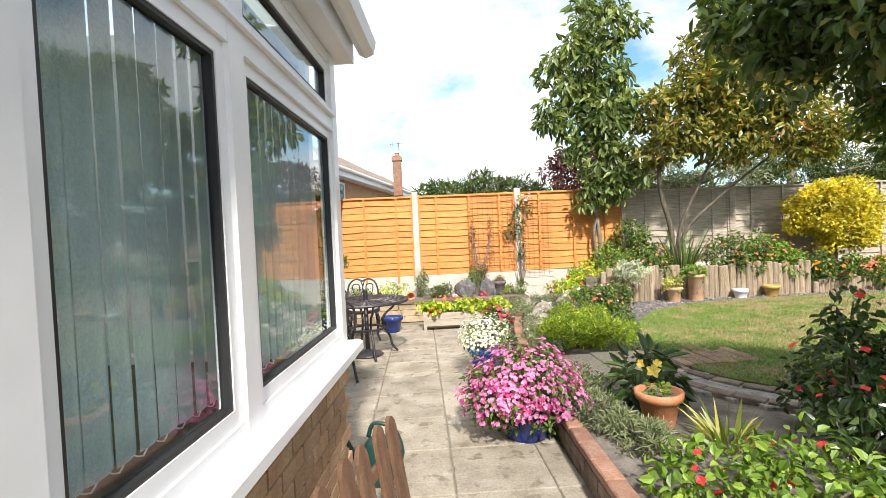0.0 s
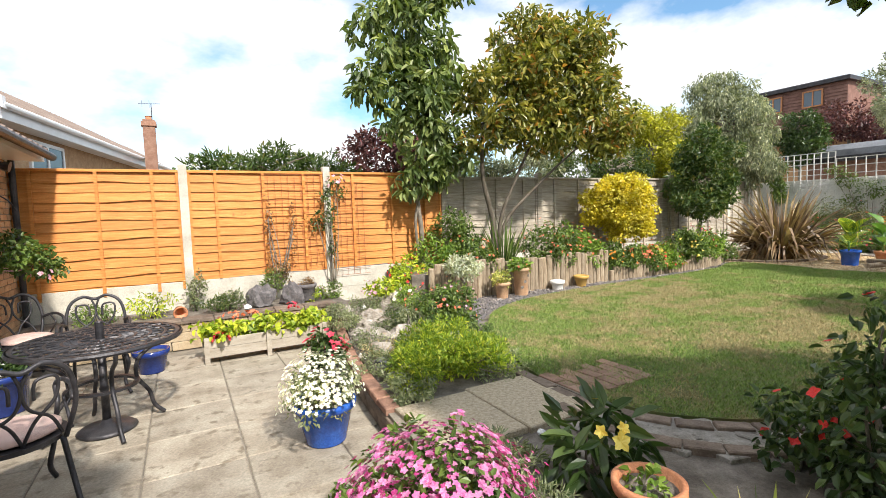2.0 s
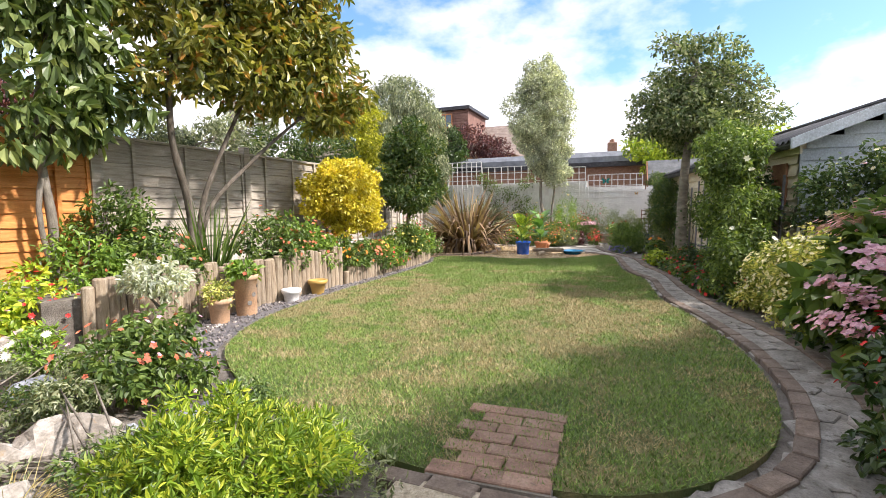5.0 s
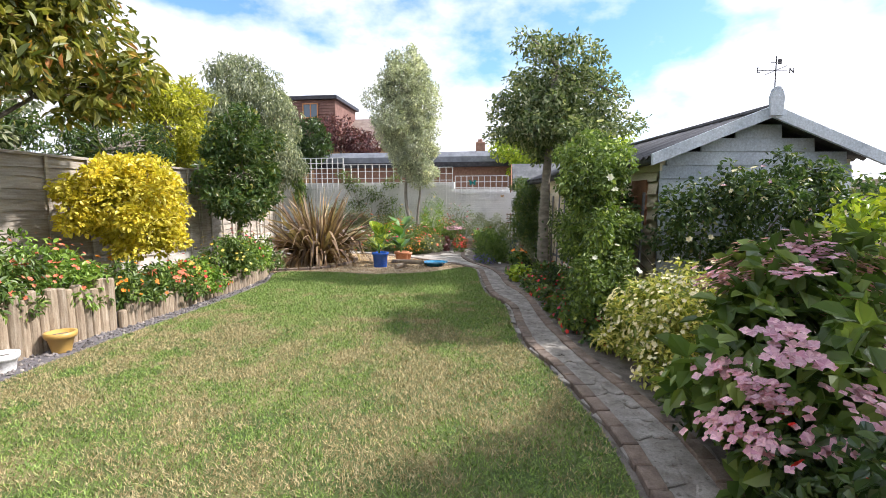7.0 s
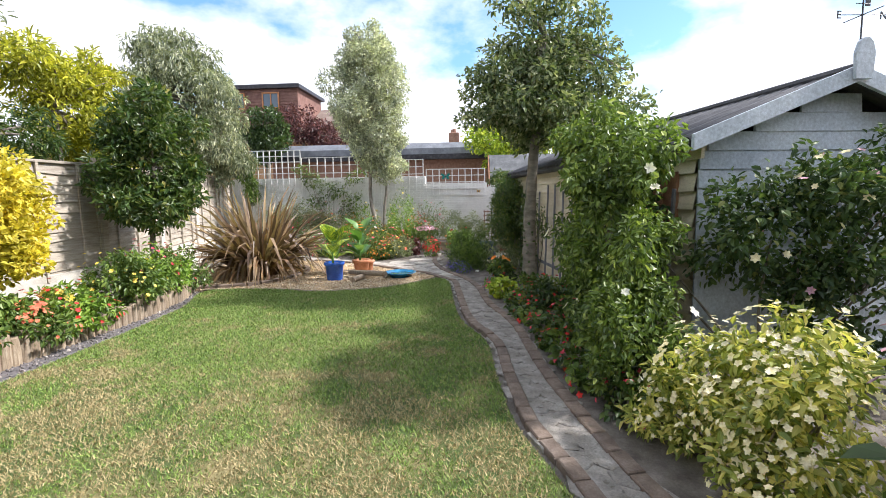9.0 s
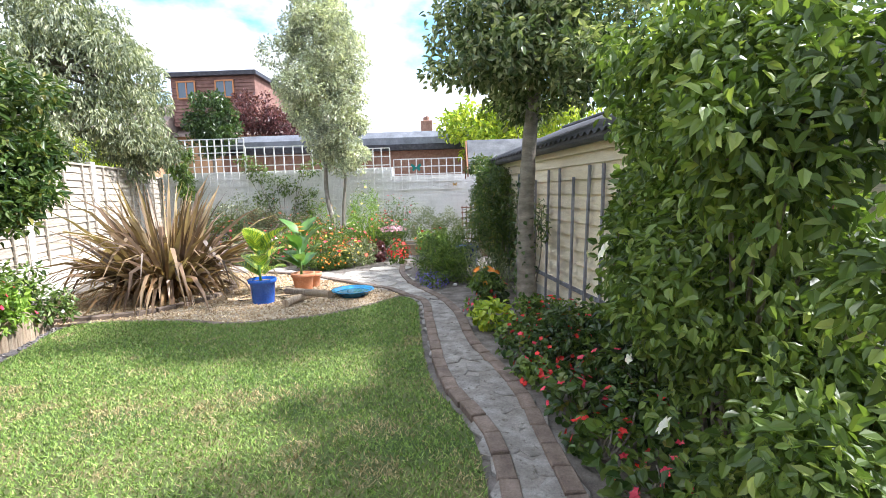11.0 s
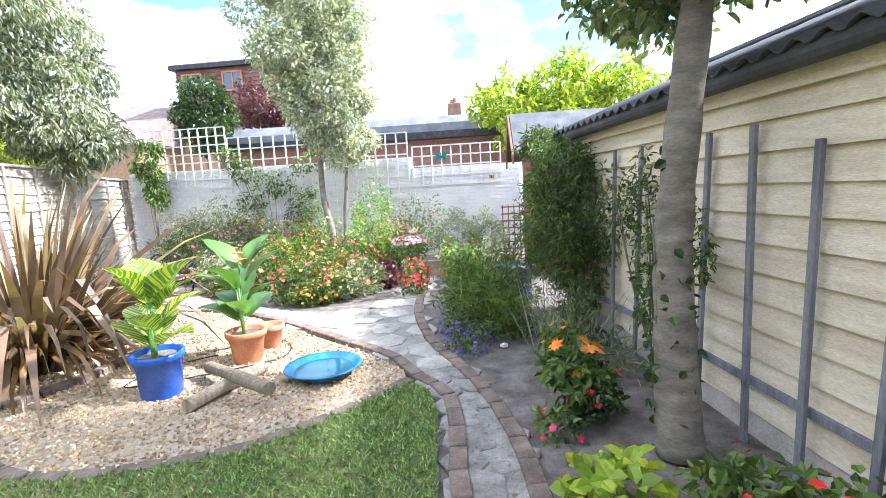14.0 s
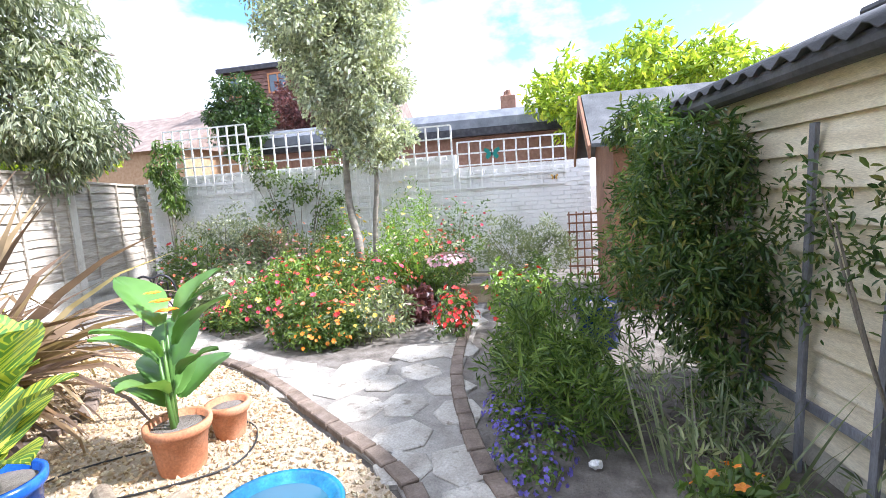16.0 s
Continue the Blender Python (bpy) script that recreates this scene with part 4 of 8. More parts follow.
part("roof", Geo().add([(0.5, 2.7, 2.6), (0.5, 5.8, 2.6), (-3, 5.8, 4.6), (-3, 2.7, 4.6)], [(0, 1, 2, 3)]).add([(0.8, -12.5, 5.0), (0.8, -5.5, 5.0), (-3, -5.5, 7.5), (-3, -12.5, 7.5)], [(0, 1, 2, 3)]), M_TILE, main)

# ---- neighbour's house behind the orange fence ----
nb = thing("neighbour_house", "neighbouring brick bungalow with tiled roof and white gutter", "house", (-2.62, 13.0, 0), -11.5)
part("wall", Geo().box(-6, -0.35, -0.4, 11, 0, 3.4), M_HBRICK, nb, "buff brick wall")
part("window", Geo().box(-0.36, -0.32, 1.2, 2.6, 2.3, 3.25), M_DARKGLASS, nb, "dark window")
part("window_frame", Geo().box(-0.36, -0.30, 1.15, 1.22, 2.25, 3.3).box(-0.36, -0.30, 2.58, 2.65, 2.25, 3.3).box(-0.36, -0.30, 1.22, 2.58, 3.23, 3.3).box(-0.36, -0.30, 1.85, 1.92, 2.25, 3.23), M_UPVC, nb, "white window frame")
part("fascia", Geo().box(-0.35, 0.0, -0.4, 11, 3.40, 3.62), M_UPVC, nb, "white fascia")
part("gutter", Geo().tube([(0.05, -0.5, 3.62), (0.05, 11, 3.62)], 0.06, 10), M_UPVC, nb, "white gutter")
rt = Geo()
for r in range(14):
    z, x = 3.64 + r * 0.13, 0.06 - r * 0.24
    for k in range(38):
        y0 = -0.45 + k * 0.3
        rt.add([(x, y0, z), (x, y0 + 0.14, z + 0.04), (x, y0 + 0.29, z), (x - 0.28, y0, z + 0.152), (x - 0.28, y0 + 0.14, z + 0.192), (x - 0.28, y0 + 0.29, z + 0.152)], [(0, 1, 4, 3), (1, 2, 5, 4)])
part("roof", rt, M_TILE, nb, "brown tiled roof")
part("bargeboard", Geo().add([(0.1, -0.55, 3.55), (-3.4, -0.55, 5.45), (-3.4, -0.55, 5.65), (0.1, -0.55, 3.75), (0.1, -0.45, 3.55), (-3.4, -0.45, 5.45), (-3.4, -0.45, 5.65), (0.1, -0.45, 3.75)],
                               [(0, 1, 2, 3), (7, 6, 5, 4), (0, 4, 5, 1), (3, 2, 6, 7), (0, 3, 7, 4)]), M_UPVC, nb, "white bargeboard")
chim = thing("chimney", "red brick chimney stack above the far roof", "chimney", (-0.86, 20.0, 3.2))
part("chimney_shaft", Geo().block(-0.17, 0.17, -0.17, 0.17, 0, 1.62, 0.01), M_REDBRICK, chim)
part("corbel", Geo().block(-0.21, 0.21, -0.21, 0.21, 1.42, 1.56, 0.01), M_REDBRICK, chim)
part("pot", Geo().lathe([(0.09, 1.6), (0.08, 1.72), (0.10, 1.74)], 12), M_TERRA, chim)
part("aerial", Geo().tube([(0.1, 0, 1.6), (0.1, 0, 2.15)], 0.012, 5).tube([(-0.25, 0, 2.12), (0.35, 0, 2.16)], 0.008, 5).tube([(-0.15, 0, 2.02), (-0.15, 0, 2.24)], 0.006, 4).tube([(0.05, 0, 2.02), (0.05, 0, 2.26)], 0.006, 4), M_IRON, chim, "thin television aerial")
far = thing("far_house", "distant tiled bungalow beyond the fence", "house", (0.5, 27, 0), -12)
part("wall", Geo().box(-8, 0, -3, 5, 0, 3.2), M_HBRICK, far)
part("roof", Geo().add([(0.4, -3.4, 3.1), (0.4, 5.4, 3.1), (-4, 5.4, 5.6), (-4, -3.4, 5.6), (-8.4, -3.4, 3.1), (-8.4, 5.4, 3.1)], [(0, 1, 2, 3), (3, 2, 5, 4), (0, 3, 4), (1, 5, 2)]), M_TILE, far)

# ---- timber workshop shed ----
SHED = pose(7.9, 2.128, 0.17, 0, 0, 9.06)
shed = thing("workshop_shed", "cream-boarded workshop shed with a dark corrugated roof", "shed")
shed.matrix_world = SHED
SL, SW = 6.3, 2.3
part("frame_wall", Geo().box(0.02, SL, -0.10, -0.014, 0, 1.93).box(0.02, SL, -SW, -SW + 0.08, 0, 1.93).box(SL - 0.1, SL, -SW, -0.1, 0, 1.8), M_CREAM, shed)
part("plinth", Geo().block(0.0, SL, -0.12, 0.015, 0, 0.14, 0.008), M_CONC, shed, "concrete plinth")
bl = Geo().add([(0.02, -0.014, 0), (SL, -0.014, 0), (SL, 0.028, 0), (0.02, 0.028, 0), (0.02, -0.014, 0.152), (SL, -0.014, 0.152), (SL, -0.002, 0.152), (0.02, -0.002, 0.152), (0.02, 0.025, 0.014), (SL, 0.025, 0.014)],
               [(0, 1, 2, 3), (4, 7, 6, 5), (3, 2, 9, 8), (8, 9, 6, 7), (0, 4, 5, 1)]).mesh("board", M_CREAM)
for i in range(12):
    part("board", bl, M_CREAM, shed, at=pose(0, 0, 0.145 + i * 0.153))
part("fascia", Geo().block(-0.1, SL + 0.1, 0.02, 0.05, 1.79, 1.91, 0.004).box(-0.1, SL + 0.1, -0.014, 0.14, 1.905, 1.925), M_CREAM, shed, "pale fascia board")
part("gutter", Geo().tube([(-0.15, 0.13, 1.91), (SL + 0.15, 0.13, 1.89)], 0.052, 12), M_ROOFDARK, shed, "black gutter")
rf = Geo()
NX = 200
for i in range(NX + 1):
    x = -0.2 + (SL + 0.4) * i / NX
    w = 0.022 * math.cos(2 * math.pi * x / 0.146)
    rf.v += [(x, 0.20, 1.94 + w), (x, -SW / 2, 2.46 + w), (x, -SW - 0.2, 1.94 + w), (x, 0.20, 1.932 + w), (x, -SW / 2, 2.452 + w), (x, -SW - 0.2, 1.932 + w)]
    if i:
        a = 6 * (i - 1)
        rf.f += [(a, a + 6, a + 7, a + 1), (a + 1, a + 7, a + 8, a + 2), (a + 3, a + 4, a + 10, a + 9), (a + 4, a + 5, a + 11, a + 10), (a, a + 3, a + 9, a + 6)]
part("roof", rf, M_ROOFDARK, shed, "dark corrugated roof sheets", smooth=True)
part("ridge", Geo().tube([(-0.2, -SW / 2, 2.48), (SL + 0.2, -SW / 2, 2.48)], 0.04, 8), M_ROOFDARK, shed)
for i in range(17):
    z = i * 0.155
    half = min(SW / 2, (2.43 - z - 0.155) / 0.385) if z > 1.78 else SW / 2
    if half > 0.1:
        part("gable_board", Geo().add([(0.012, -SW / 2 - half, z), (0.012, -SW / 2 + half, z), (-0.016, -SW / 2 + half, z), (-0.016, -SW / 2 - half, z), (0.012, -SW / 2 - half, z + 0.154), (0.012, -SW / 2 + half, z + 0.154), (0.0, -SW / 2 + half, z + 0.154), (0.0, -SW / 2 - half, z + 0.154)],
                                      [(0, 1, 2, 3), (7, 6, 5, 4), (3, 2, 6, 7), (1, 5, 6, 2), (0, 3, 7, 4)]), M_BLUEB, shed)
for s in (-1, 1):
    y1 = -SW / 2 + s * (SW / 2 + 0.2)
    part("bargeboard", Geo().add([(-0.24, y1, 1.84), (-0.24, -SW / 2, 2.37), (-0.24, -SW / 2, 2.50), (-0.24, y1, 1.97), (-0.20, y1, 1.84), (-0.20, -SW / 2, 2.37), (-0.20, -SW / 2, 2.50), (-0.20, y1, 1.97)],
                                  [(0, 1, 2, 3), (7, 6, 5, 4), (0, 4, 5, 1), (3, 2, 6, 7), (0, 3, 7, 4), (1, 5, 6, 2)]), M_BLUEB, shed, "blue-grey bargeboard")
fin = Geo()
fin.prism([(-0.07, -0.16), (0.07, -0.16), (0.08, 0.04), (0.055, 0.12), (0.02, 0.15), (-0.02, 0.15), (-0.055, 0.12), (-0.08, 0.04)], 0, 0.03, Matrix.Translation((-0.25, -SW / 2, 2.54)) @ Matrix(((0, 0, -1, 0), (1, 0, 0, 0), (0, 1, 0, 0), (0, 0, 0, 1))))
part("finial_board", fin, M_BLUEB, shed, "rounded finial board at the gable point")
part("small_window", Geo().box(0.25, 0.65, 0.016, 0.045, 1.15, 1.7), M_SHEDB, shed, "small brown-framed window")
vane = thing("weather_vane", "dark metal weather vane with compass letters on the shed gable", "weather vane")
vane.matrix_world = SHED @ pose(-0.22, -SW / 2, 2.66) @ Matrix.Scale(0.6, 4)
part("rod", Geo().tube([(0, 0, 0), (0, 0, 0.62)], 0.010, 6), M_IRON, vane)
part("arm", Geo().tube([(-0.02, -0.30, 0.36), (0.02, 0.30, 0.36)], 0.006, 5), M_IRON, vane)
part("arm", Geo().tube([(-0.30, 0.02, 0.36), (0.30, -0.02, 0.36)], 0.006, 5), M_IRON, vane)
part("arrow", Geo().tube([(0, -0.10, 0.5), (0, 0.10, 0.5)], 0.006, 5).box(-0.004, 0.004, -0.10, -0.03, 0.47, 0.56), M_IRON, vane)
for ch, y in (("E", 0.33), ("N", -0.30)):
    cu = bpy.data.curves.new("letter", "FONT")
    cu.body, cu.size, cu.extrude, cu.align_x = ch, 0.14, 0.004, "CENTER"
    cu.materials.append(M_IRON)
    ob = new("letter", cu)
    ob.parent = vane
    ob.matrix_local = pose(0, y, 0.31, 90, 0, -90)
batt = []
for i, x in enumerate([0.3, 1.1, 1.75, 2.13, 2.51, 2.87, 3.22, 3.58, 4.0, 4.45, 4.83, 5.25, 5.7]):
    ob = solid("support_batten", Geo().block(-0.018, 0.018, 0, 0.022, 0, 1.66 if i % 3 else 1.55, 0.003), M_BATTEN, "grey weathered batten leaning on the shed wall", "batten", "shed wall battens")
    ob.matrix_world = SHED @ pose(x, 0.085, 0.0, 1.6, ((i * 37) % 5 - 2) * 0.7, 0)
ob = solid("support_rail", Geo().block(1.6, 6.1, 0.024, 0.046, 0.30, 0.345, 0.003), M_BATTEN, "grey weathered rail across the battens", "batten", "shed wall battens")
ob.matrix_world = SHED

s2 = thing("garden_shed", "red-brown timber garden shed with a grey felt roof", "shed", (17.1, 2.5, 0.15))
part("wall", Geo().add([(-0.85, 0.9, 0), (0.85, 0.9, 0), (0.85, 0.9, 1.9), (0, 0.9, 2.45), (-0.85, 0.9, 1.9), (-0.85, -0.9, 0), (0.85, -0.9, 0), (0.85, -0.9, 1.9), (0, -0.9, 2.45), (-0.85, -0.9, 1.9)],
                        [(0, 1, 2, 3, 4), (9, 8, 7, 6, 5), (0, 4, 9, 5), (1, 6, 7, 2)]), M_SHEDB, s2)
for s in (-1, 1):
    part("roof", Geo().add([(0, 1.15, 2.56), (s * 1.05, 1.15, 1.86), (s * 1.05, -1.1, 1.86), (0, -1.1, 2.56), (0, 1.15, 2.60), (s * 1.05, 1.15, 1.90), (s * 1.05, -1.1, 1.90), (0, -1.1, 2.60)],
                            [(0, 1, 2, 3), (7, 6, 5, 4), (0, 4, 5, 1), (1, 5, 6, 2)]), M_FELT, s2, "grey felt roof")
    part("bargeboard", Geo().add([(0, 1.16, 2.44), (s * 1.07, 1.16, 1.74), (s * 1.07, 1.16, 1.88), (0, 1.16, 2.59), (0, 1.19, 2.44), (s * 1.07, 1.19, 1.74), (s * 1.07, 1.19, 1.88), (0, 1.19, 2.59)],
                                  [(0, 1, 2, 3), (7, 6, 5, 4), (0, 4, 5, 1), (3, 2, 6, 7), (1, 5, 6, 2)]), M_SHEDB, s2, "brown bargeboard")

# ---- buildings beyond the white wall ----
ob_ = thing("outbuilding", "long low brick outbuilding with a grey flat roof", "building", (25, 8, 0))
part("wall", Geo().box(0, 4, -5, 5.2, 0, 3.25), M_REDBRICK, ob_, "red-brown brick wall")
part("roof", Geo().block(-0.3, 4.2, -5.2, 5.4, 3.42, 3.95, 0.25), M_LEAD, ob_, "grey roof")
part("fascia", Geo().box(-0.34, -0.02, -5.25, 5.45, 3.22, 3.44), M_IRON, ob_, "dark fascia")
part("chimney", Geo().block(0.6, 1.1, -3.2, -2.75, 3.9, 4.45, 0.02).lathe([(0.08, 4.45), (0.07, 4.62)], 8, Matrix.Translation((0.75, -3.0, 0))).lathe([(0.08, 4.45), (0.07, 4.62)], 8, Matrix.Translation((0.98, -2.9, 0))), M_REDBRICK, ob_, "brick chimney with pots")
dh = thing("dormer_house", "house with a brown timber-clad roof dormer", "house", (33, 17, 0))
part("wall", Geo().box(0.2, 9, -5, 8, 0, 5.2), M_HBRICK, dh, "yellow brick wall")
part("roof", Geo().add([(-0.4, -5.4, 5.0), (-0.4, 8.4, 5.0), (4.5, 8.4, 7.7), (4.5, -5.4, 7.7), (9.4, -5.4, 5.0), (9.4, 8.4, 5.0)], [(3, 2, 1, 0), (4, 5, 2, 3), (0, 4, 3), (1, 2, 5)]), M_TILE, dh, "tiled roof")
dm = Geo().box(0.0, 4.5, -2.1, 2.5, 5.6, 8.25)
dorm = part("dormer", dm, M_CLAD, dh, "brown timber-clad dormer")
for i in range(14):
    part("cladding_board", Geo().add([(-0.05, -2.15, 0), (-0.05, 2.55, 0), (-0.01, 2.55, 0.18), (-0.01, -2.15, 0.18), (0.0, -2.15, 0), (0.0, 2.55, 0)], [(3, 2, 1, 0), (0, 1, 5, 4)]), M_CLAD, dorm, at=pose(0, 0, 5.65 + i * 0.185))
part("flat_roof", Geo().block(-0.3, 4.6, -2.35, 2.75, 8.25, 8.5, 0.05), M_IRON, dorm)
for y0 in (-0.95, 1.2):
    w = part("window", Geo().box(-0.10, -0.04, y0, y0 + 0.95, 7.12, 7.98), M_DARKGLASS, dorm, "dormer window")
M_OAK = plain("oak_frame", (0.45, 0.19, 0.07), 0.5)
for y0 in (-0.95, 1.2):
    part("window_frame", Geo().box(-0.14, -0.09, y0 - 0.06, y0 + 0.02, 7.06, 8.04).box(-0.14, -0.09, y0 + 0.93, y0 + 1.01, 7.06, 8.04).box(-0.14, -0.09, y0, y0 + 0.95, 7.96, 8.04).box(-0.14, -0.09, y0, y0 + 0.95, 7.06, 7.14).box(-0.13, -0.09, y0 + 0.43, y0 + 0.5, 7.1, 8.0), M_OAK, dorm, "orange-brown window frame")
part("lower_window", Geo().box(0.1, 0.19, -0.3, 1.0, 4.1, 4.95), M_DARKGLASS, dh, "dark window")
dh2 = thing("terrace_house", "brick house with a grey tiled roof behind the garden", "house", (30, 22.5, 0))
part("wall", Geo().box(0, 8, -2.5, 8, 0, 4.6), M_HBRICK, dh2)
part("roof", Geo().add([(-0.4, -2.9, 4.4), (-0.4, 8.4, 4.4), (4, 8.4, 6.7), (4, -2.9, 6.7), (8.4, -2.9, 4.4), (8.4, 8.4, 4.4)], [(3, 2, 1, 0), (4, 5, 2, 3), (0, 4, 3), (1, 2, 5)]), M_TILE, dh2)
# plain walls that close the garden
solid("wall_south", Geo().box(3.0, 20.5, -3.2, -3.0, 0, 2.0), M_GREYW, "plain weathered boundary wall behind the shed", "wall", kind="structure")
solid("wall_west", Geo().box(0.9, 6.5, -6.2, -6.0, 0, 2.0), M_GREYW, "plain weathered boundary wall behind the house", "wall", kind="structure")

# ---- trees ----
def tree(name, label, trunk_lines, radii, blobs, n, leaf, width, mat, seed, bark, droop=0.3, shell=0.5, flowers=(), crown_label="", extra=()):
    at = (trunk_lines[0][0][0], trunk_lines[0][0][1], trunk_lines[0][0][2])
    g = Geo()
    for line, r in zip(trunk_lines, radii):
        pts = curve_pts(line, 6)
        g.tube(pts, [r * (1 - 0.6 * i / len(pts)) * (1 + 0.05 * math.sin(i * 2.1)) for i in range(len(pts))], 10)
    limbs = Geo()
    rng = random.Random(seed)
    ends = [ln[-1] for ln in trunk_lines]
    for b in blobs:
        e = min(ends, key=lambda q: (Vector(q) - Vector(b[:3])).length)
        for _ in range(3):
            tip = Vector((b[0] + rng.uniform(-0.7, 0.7) * b[3], b[1] + rng.uniform(-0.7, 0.7) * b[4], b[2] + rng.uniform(-0.3, 0.8) * b[5]))
            mid = (Vector(e) + tip) / 2 + Vector((rng.uniform(-0.1, 0.1), rng.uniform(-0.1, 0.1), 0.05))
            limbs.tube(curve_pts([e, mid, tip], 4), [radii[-1] * 0.34 * (1 - 0.09 * i) for i in range(9)], 6)
    pieces = [("trunk", g, bark, ""), ("branching", limbs, bark, "thin branching limbs"), ("crown", foliage(blobs, n, leaf, width, mat, seed, shell, droop, name="crown"), mat, crown_label)]
    for k, (bl, cnt, rad, pm, pet) in enumerate(flowers):
        pieces.append(("blossom", blooms(bl or blobs, cnt, rad, pm, seed + k, petals=pet), pm, ""))
    return plant(name, label, "tree", at, pieces + list(extra))


tree("climber_tree", "tall climber with long drooping green leaves on the fence", [[(3.45, 9.45, 0.3), (3.5, 9.42, 1.2), (3.42, 9.4, 2.2), (3.6, 9.38, 3.4), (3.5, 9.4, 4.8)], [(3.6, 9.42, 0.3), (3.38, 9.40, 1.4), (3.66, 9.38, 2.6), (3.8, 9.35, 4.0)]], [0.05, 0.03],
     [(3.2, 9.3, 4.7, 0.8, 0.5, 0.75), (3.7, 9.25, 4.0, 0.72, 0.5, 0.65), (3.0, 9.25, 3.65, 0.65, 0.45, 0.55), (3.4, 9.25, 3.0, 0.72, 0.42, 0.6), (3.9, 9.25, 2.6, 0.45, 0.4, 0.55), (3.4, 9.3, 2.15, 0.42, 0.35, 0.35), (3.6, 9.3, 5.4, 0.8, 0.5, 0.6)],
     4600, 0.185, 0.078, L_VINE, 21, M_BARK, droop=0.75, shell=0.3)
tree("photinia_tree", "multi-stemmed evergreen tree with bronze-tinted leaves", [[(4.7, 9.0, 0.3), (4.72, 8.98, 1.3), (4.5, 8.95, 2.2), (4.5, 8.9, 3.1)], [(4.76, 9.0, 0.3), (4.85, 8.95, 1.35), (5.1, 8.9, 2.0), (5.6, 8.8, 3.0)], [(4.8, 9.0, 0.3), (4.95, 8.98, 1.3), (5.6, 8.85, 2.0), (6.5, 8.75, 2.7)]], [0.06, 0.045, 0.04],
     [(4.9, 8.8, 3.6, 0.95, 0.9, 0.75), (5.9, 8.7, 3.95, 1.1, 1.0, 0.9), (6.9, 8.7, 3.5, 1.05, 0.9, 0.75), (5.6, 8.6, 3.1, 0.9, 0.8, 0.55), (7.3, 8.75, 2.95, 0.6, 0.6, 0.4), (5.4, 8.8, 4.6, 0.8, 0.8, 0.6), (6.4, 8.8, 4.6, 0.9, 0.8, 0.5), (4.5, 8.9, 2.9, 0.5, 0.5, 0.4)],
     13500, 0.14, 0.06, L_PHOT, 22, M_DBARK, droop=0.35, shell=0.5)
tree("golden_euonymus", "clipped golden-leaved shrub on a short dark stem", [[(7.9, 8.95, 0.3), (7.92, 8.95, 0.8), (7.95, 8.92, 1.3)]], [0.05],
     [(7.62, 8.88, 1.68, 0.58, 0.55, 0.5), (8.25, 8.88, 1.66, 0.56, 0.55, 0.5), (7.95, 8.85, 1.9, 0.62, 0.55, 0.42), (7.95, 8.82, 1.35, 0.72, 0.58, 0.42)], 14500, 0.065, 0.045, L_YELL, 23, M_BARK, droop=0.1, shell=0.7)
tree("bay_tree", "dense dark green bay tree beside the fence", [[(10.75, 9.05, 0.3), (10.8, 9.05, 1.0), (10.9, 9.0, 2.2)]], [0.06],
     [(10.9, 9.0, 2.2, 0.95, 0.7, 0.75), (10.9, 9.0, 2.85, 0.75, 0.65, 0.62), (10.7, 8.95, 1.65, 0.75, 0.62, 0.5)], 11000, 0.10, 0.042, L_BAY, 24, M_BARK, droop=0.1, shell=0.5)
tree("golden_conifer", "golden conifer rising behind the grey fence", [[(11.3, 11.0, 0.1), (11.4, 11.0, 1.5), (11.4, 11.0, 3.2)]], [0.10],
     [(11.8, 11.0, 3.2, 1.0, 0.8, 0.75), (12.4, 11.1, 2.7, 0.8, 0.7, 0.7), (11.3, 11.3, 3.8, 1.0, 0.8, 0.6), (12.1, 11.0, 3.9, 0.6, 0.6, 0.5)], 13000, 0.12, 0.04, L_YCON, 25, M_BARK, droop=0.2, shell=0.6)
tree("brown_conifer", "dull olive-brown conifer behind the grey fence", [[(9.6, 10.8, 0.1), (9.6, 10.8, 2.5)]], [0.10],
     [(9.9, 10.8, 2.7, 1.1, 0.7, 0.6), (8.6, 10.8, 2.5, 0.9, 0.6, 0.5), (10.5, 10.9, 2.5, 0.8, 0.7, 0.5)], 7000, 0.10, 0.03, L_BAY, 26, M_BARK, droop=0.3, shell=0.6)
tree("silver_willow_tree", "large grey-green weeping tree behind the corner fence", [[(15.0, 12.2, -0.06), (15.0, 12.1, 2.0), (15.0, 11.9, 4.2)]], [0.16],
     [(15.3, 11.3, 4.1, 1.6, 1.4, 1.2), (16.1, 11.0, 3.2, 1.2, 1.0, 1.0), (14.5, 11.6, 3.3, 1.2, 1.1, 1.0), (15.3, 11.4, 5.1, 1.1, 1.0, 0.8), (16.3, 10.9, 2.75, 0.8, 0.6, 0.5), (16.3, 11.1, 4.3, 1.0, 0.9, 0.9)], 30000, 0.12, 0.036, L_OLIVE, 27, M_BARK, droop=0.9, shell=0.55)
tree("gum_tree", "tall airy blue-green tree in the distance", [[(13.5, 17, -0.06), (13.6, 17, 4), (13.6, 17, 8)]], [0.2],
     [(13.5, 17, 6.6, 1.9, 1.5, 1.4), (14.6, 17, 8.1, 1.3, 1.2, 1.0), (12.2, 17, 7.6, 1.4, 1.2, 1.2)], 6000, 0.2, 0.06, L_OLIVE, 28, M_BARK, droop=0.5, shell=0.3)
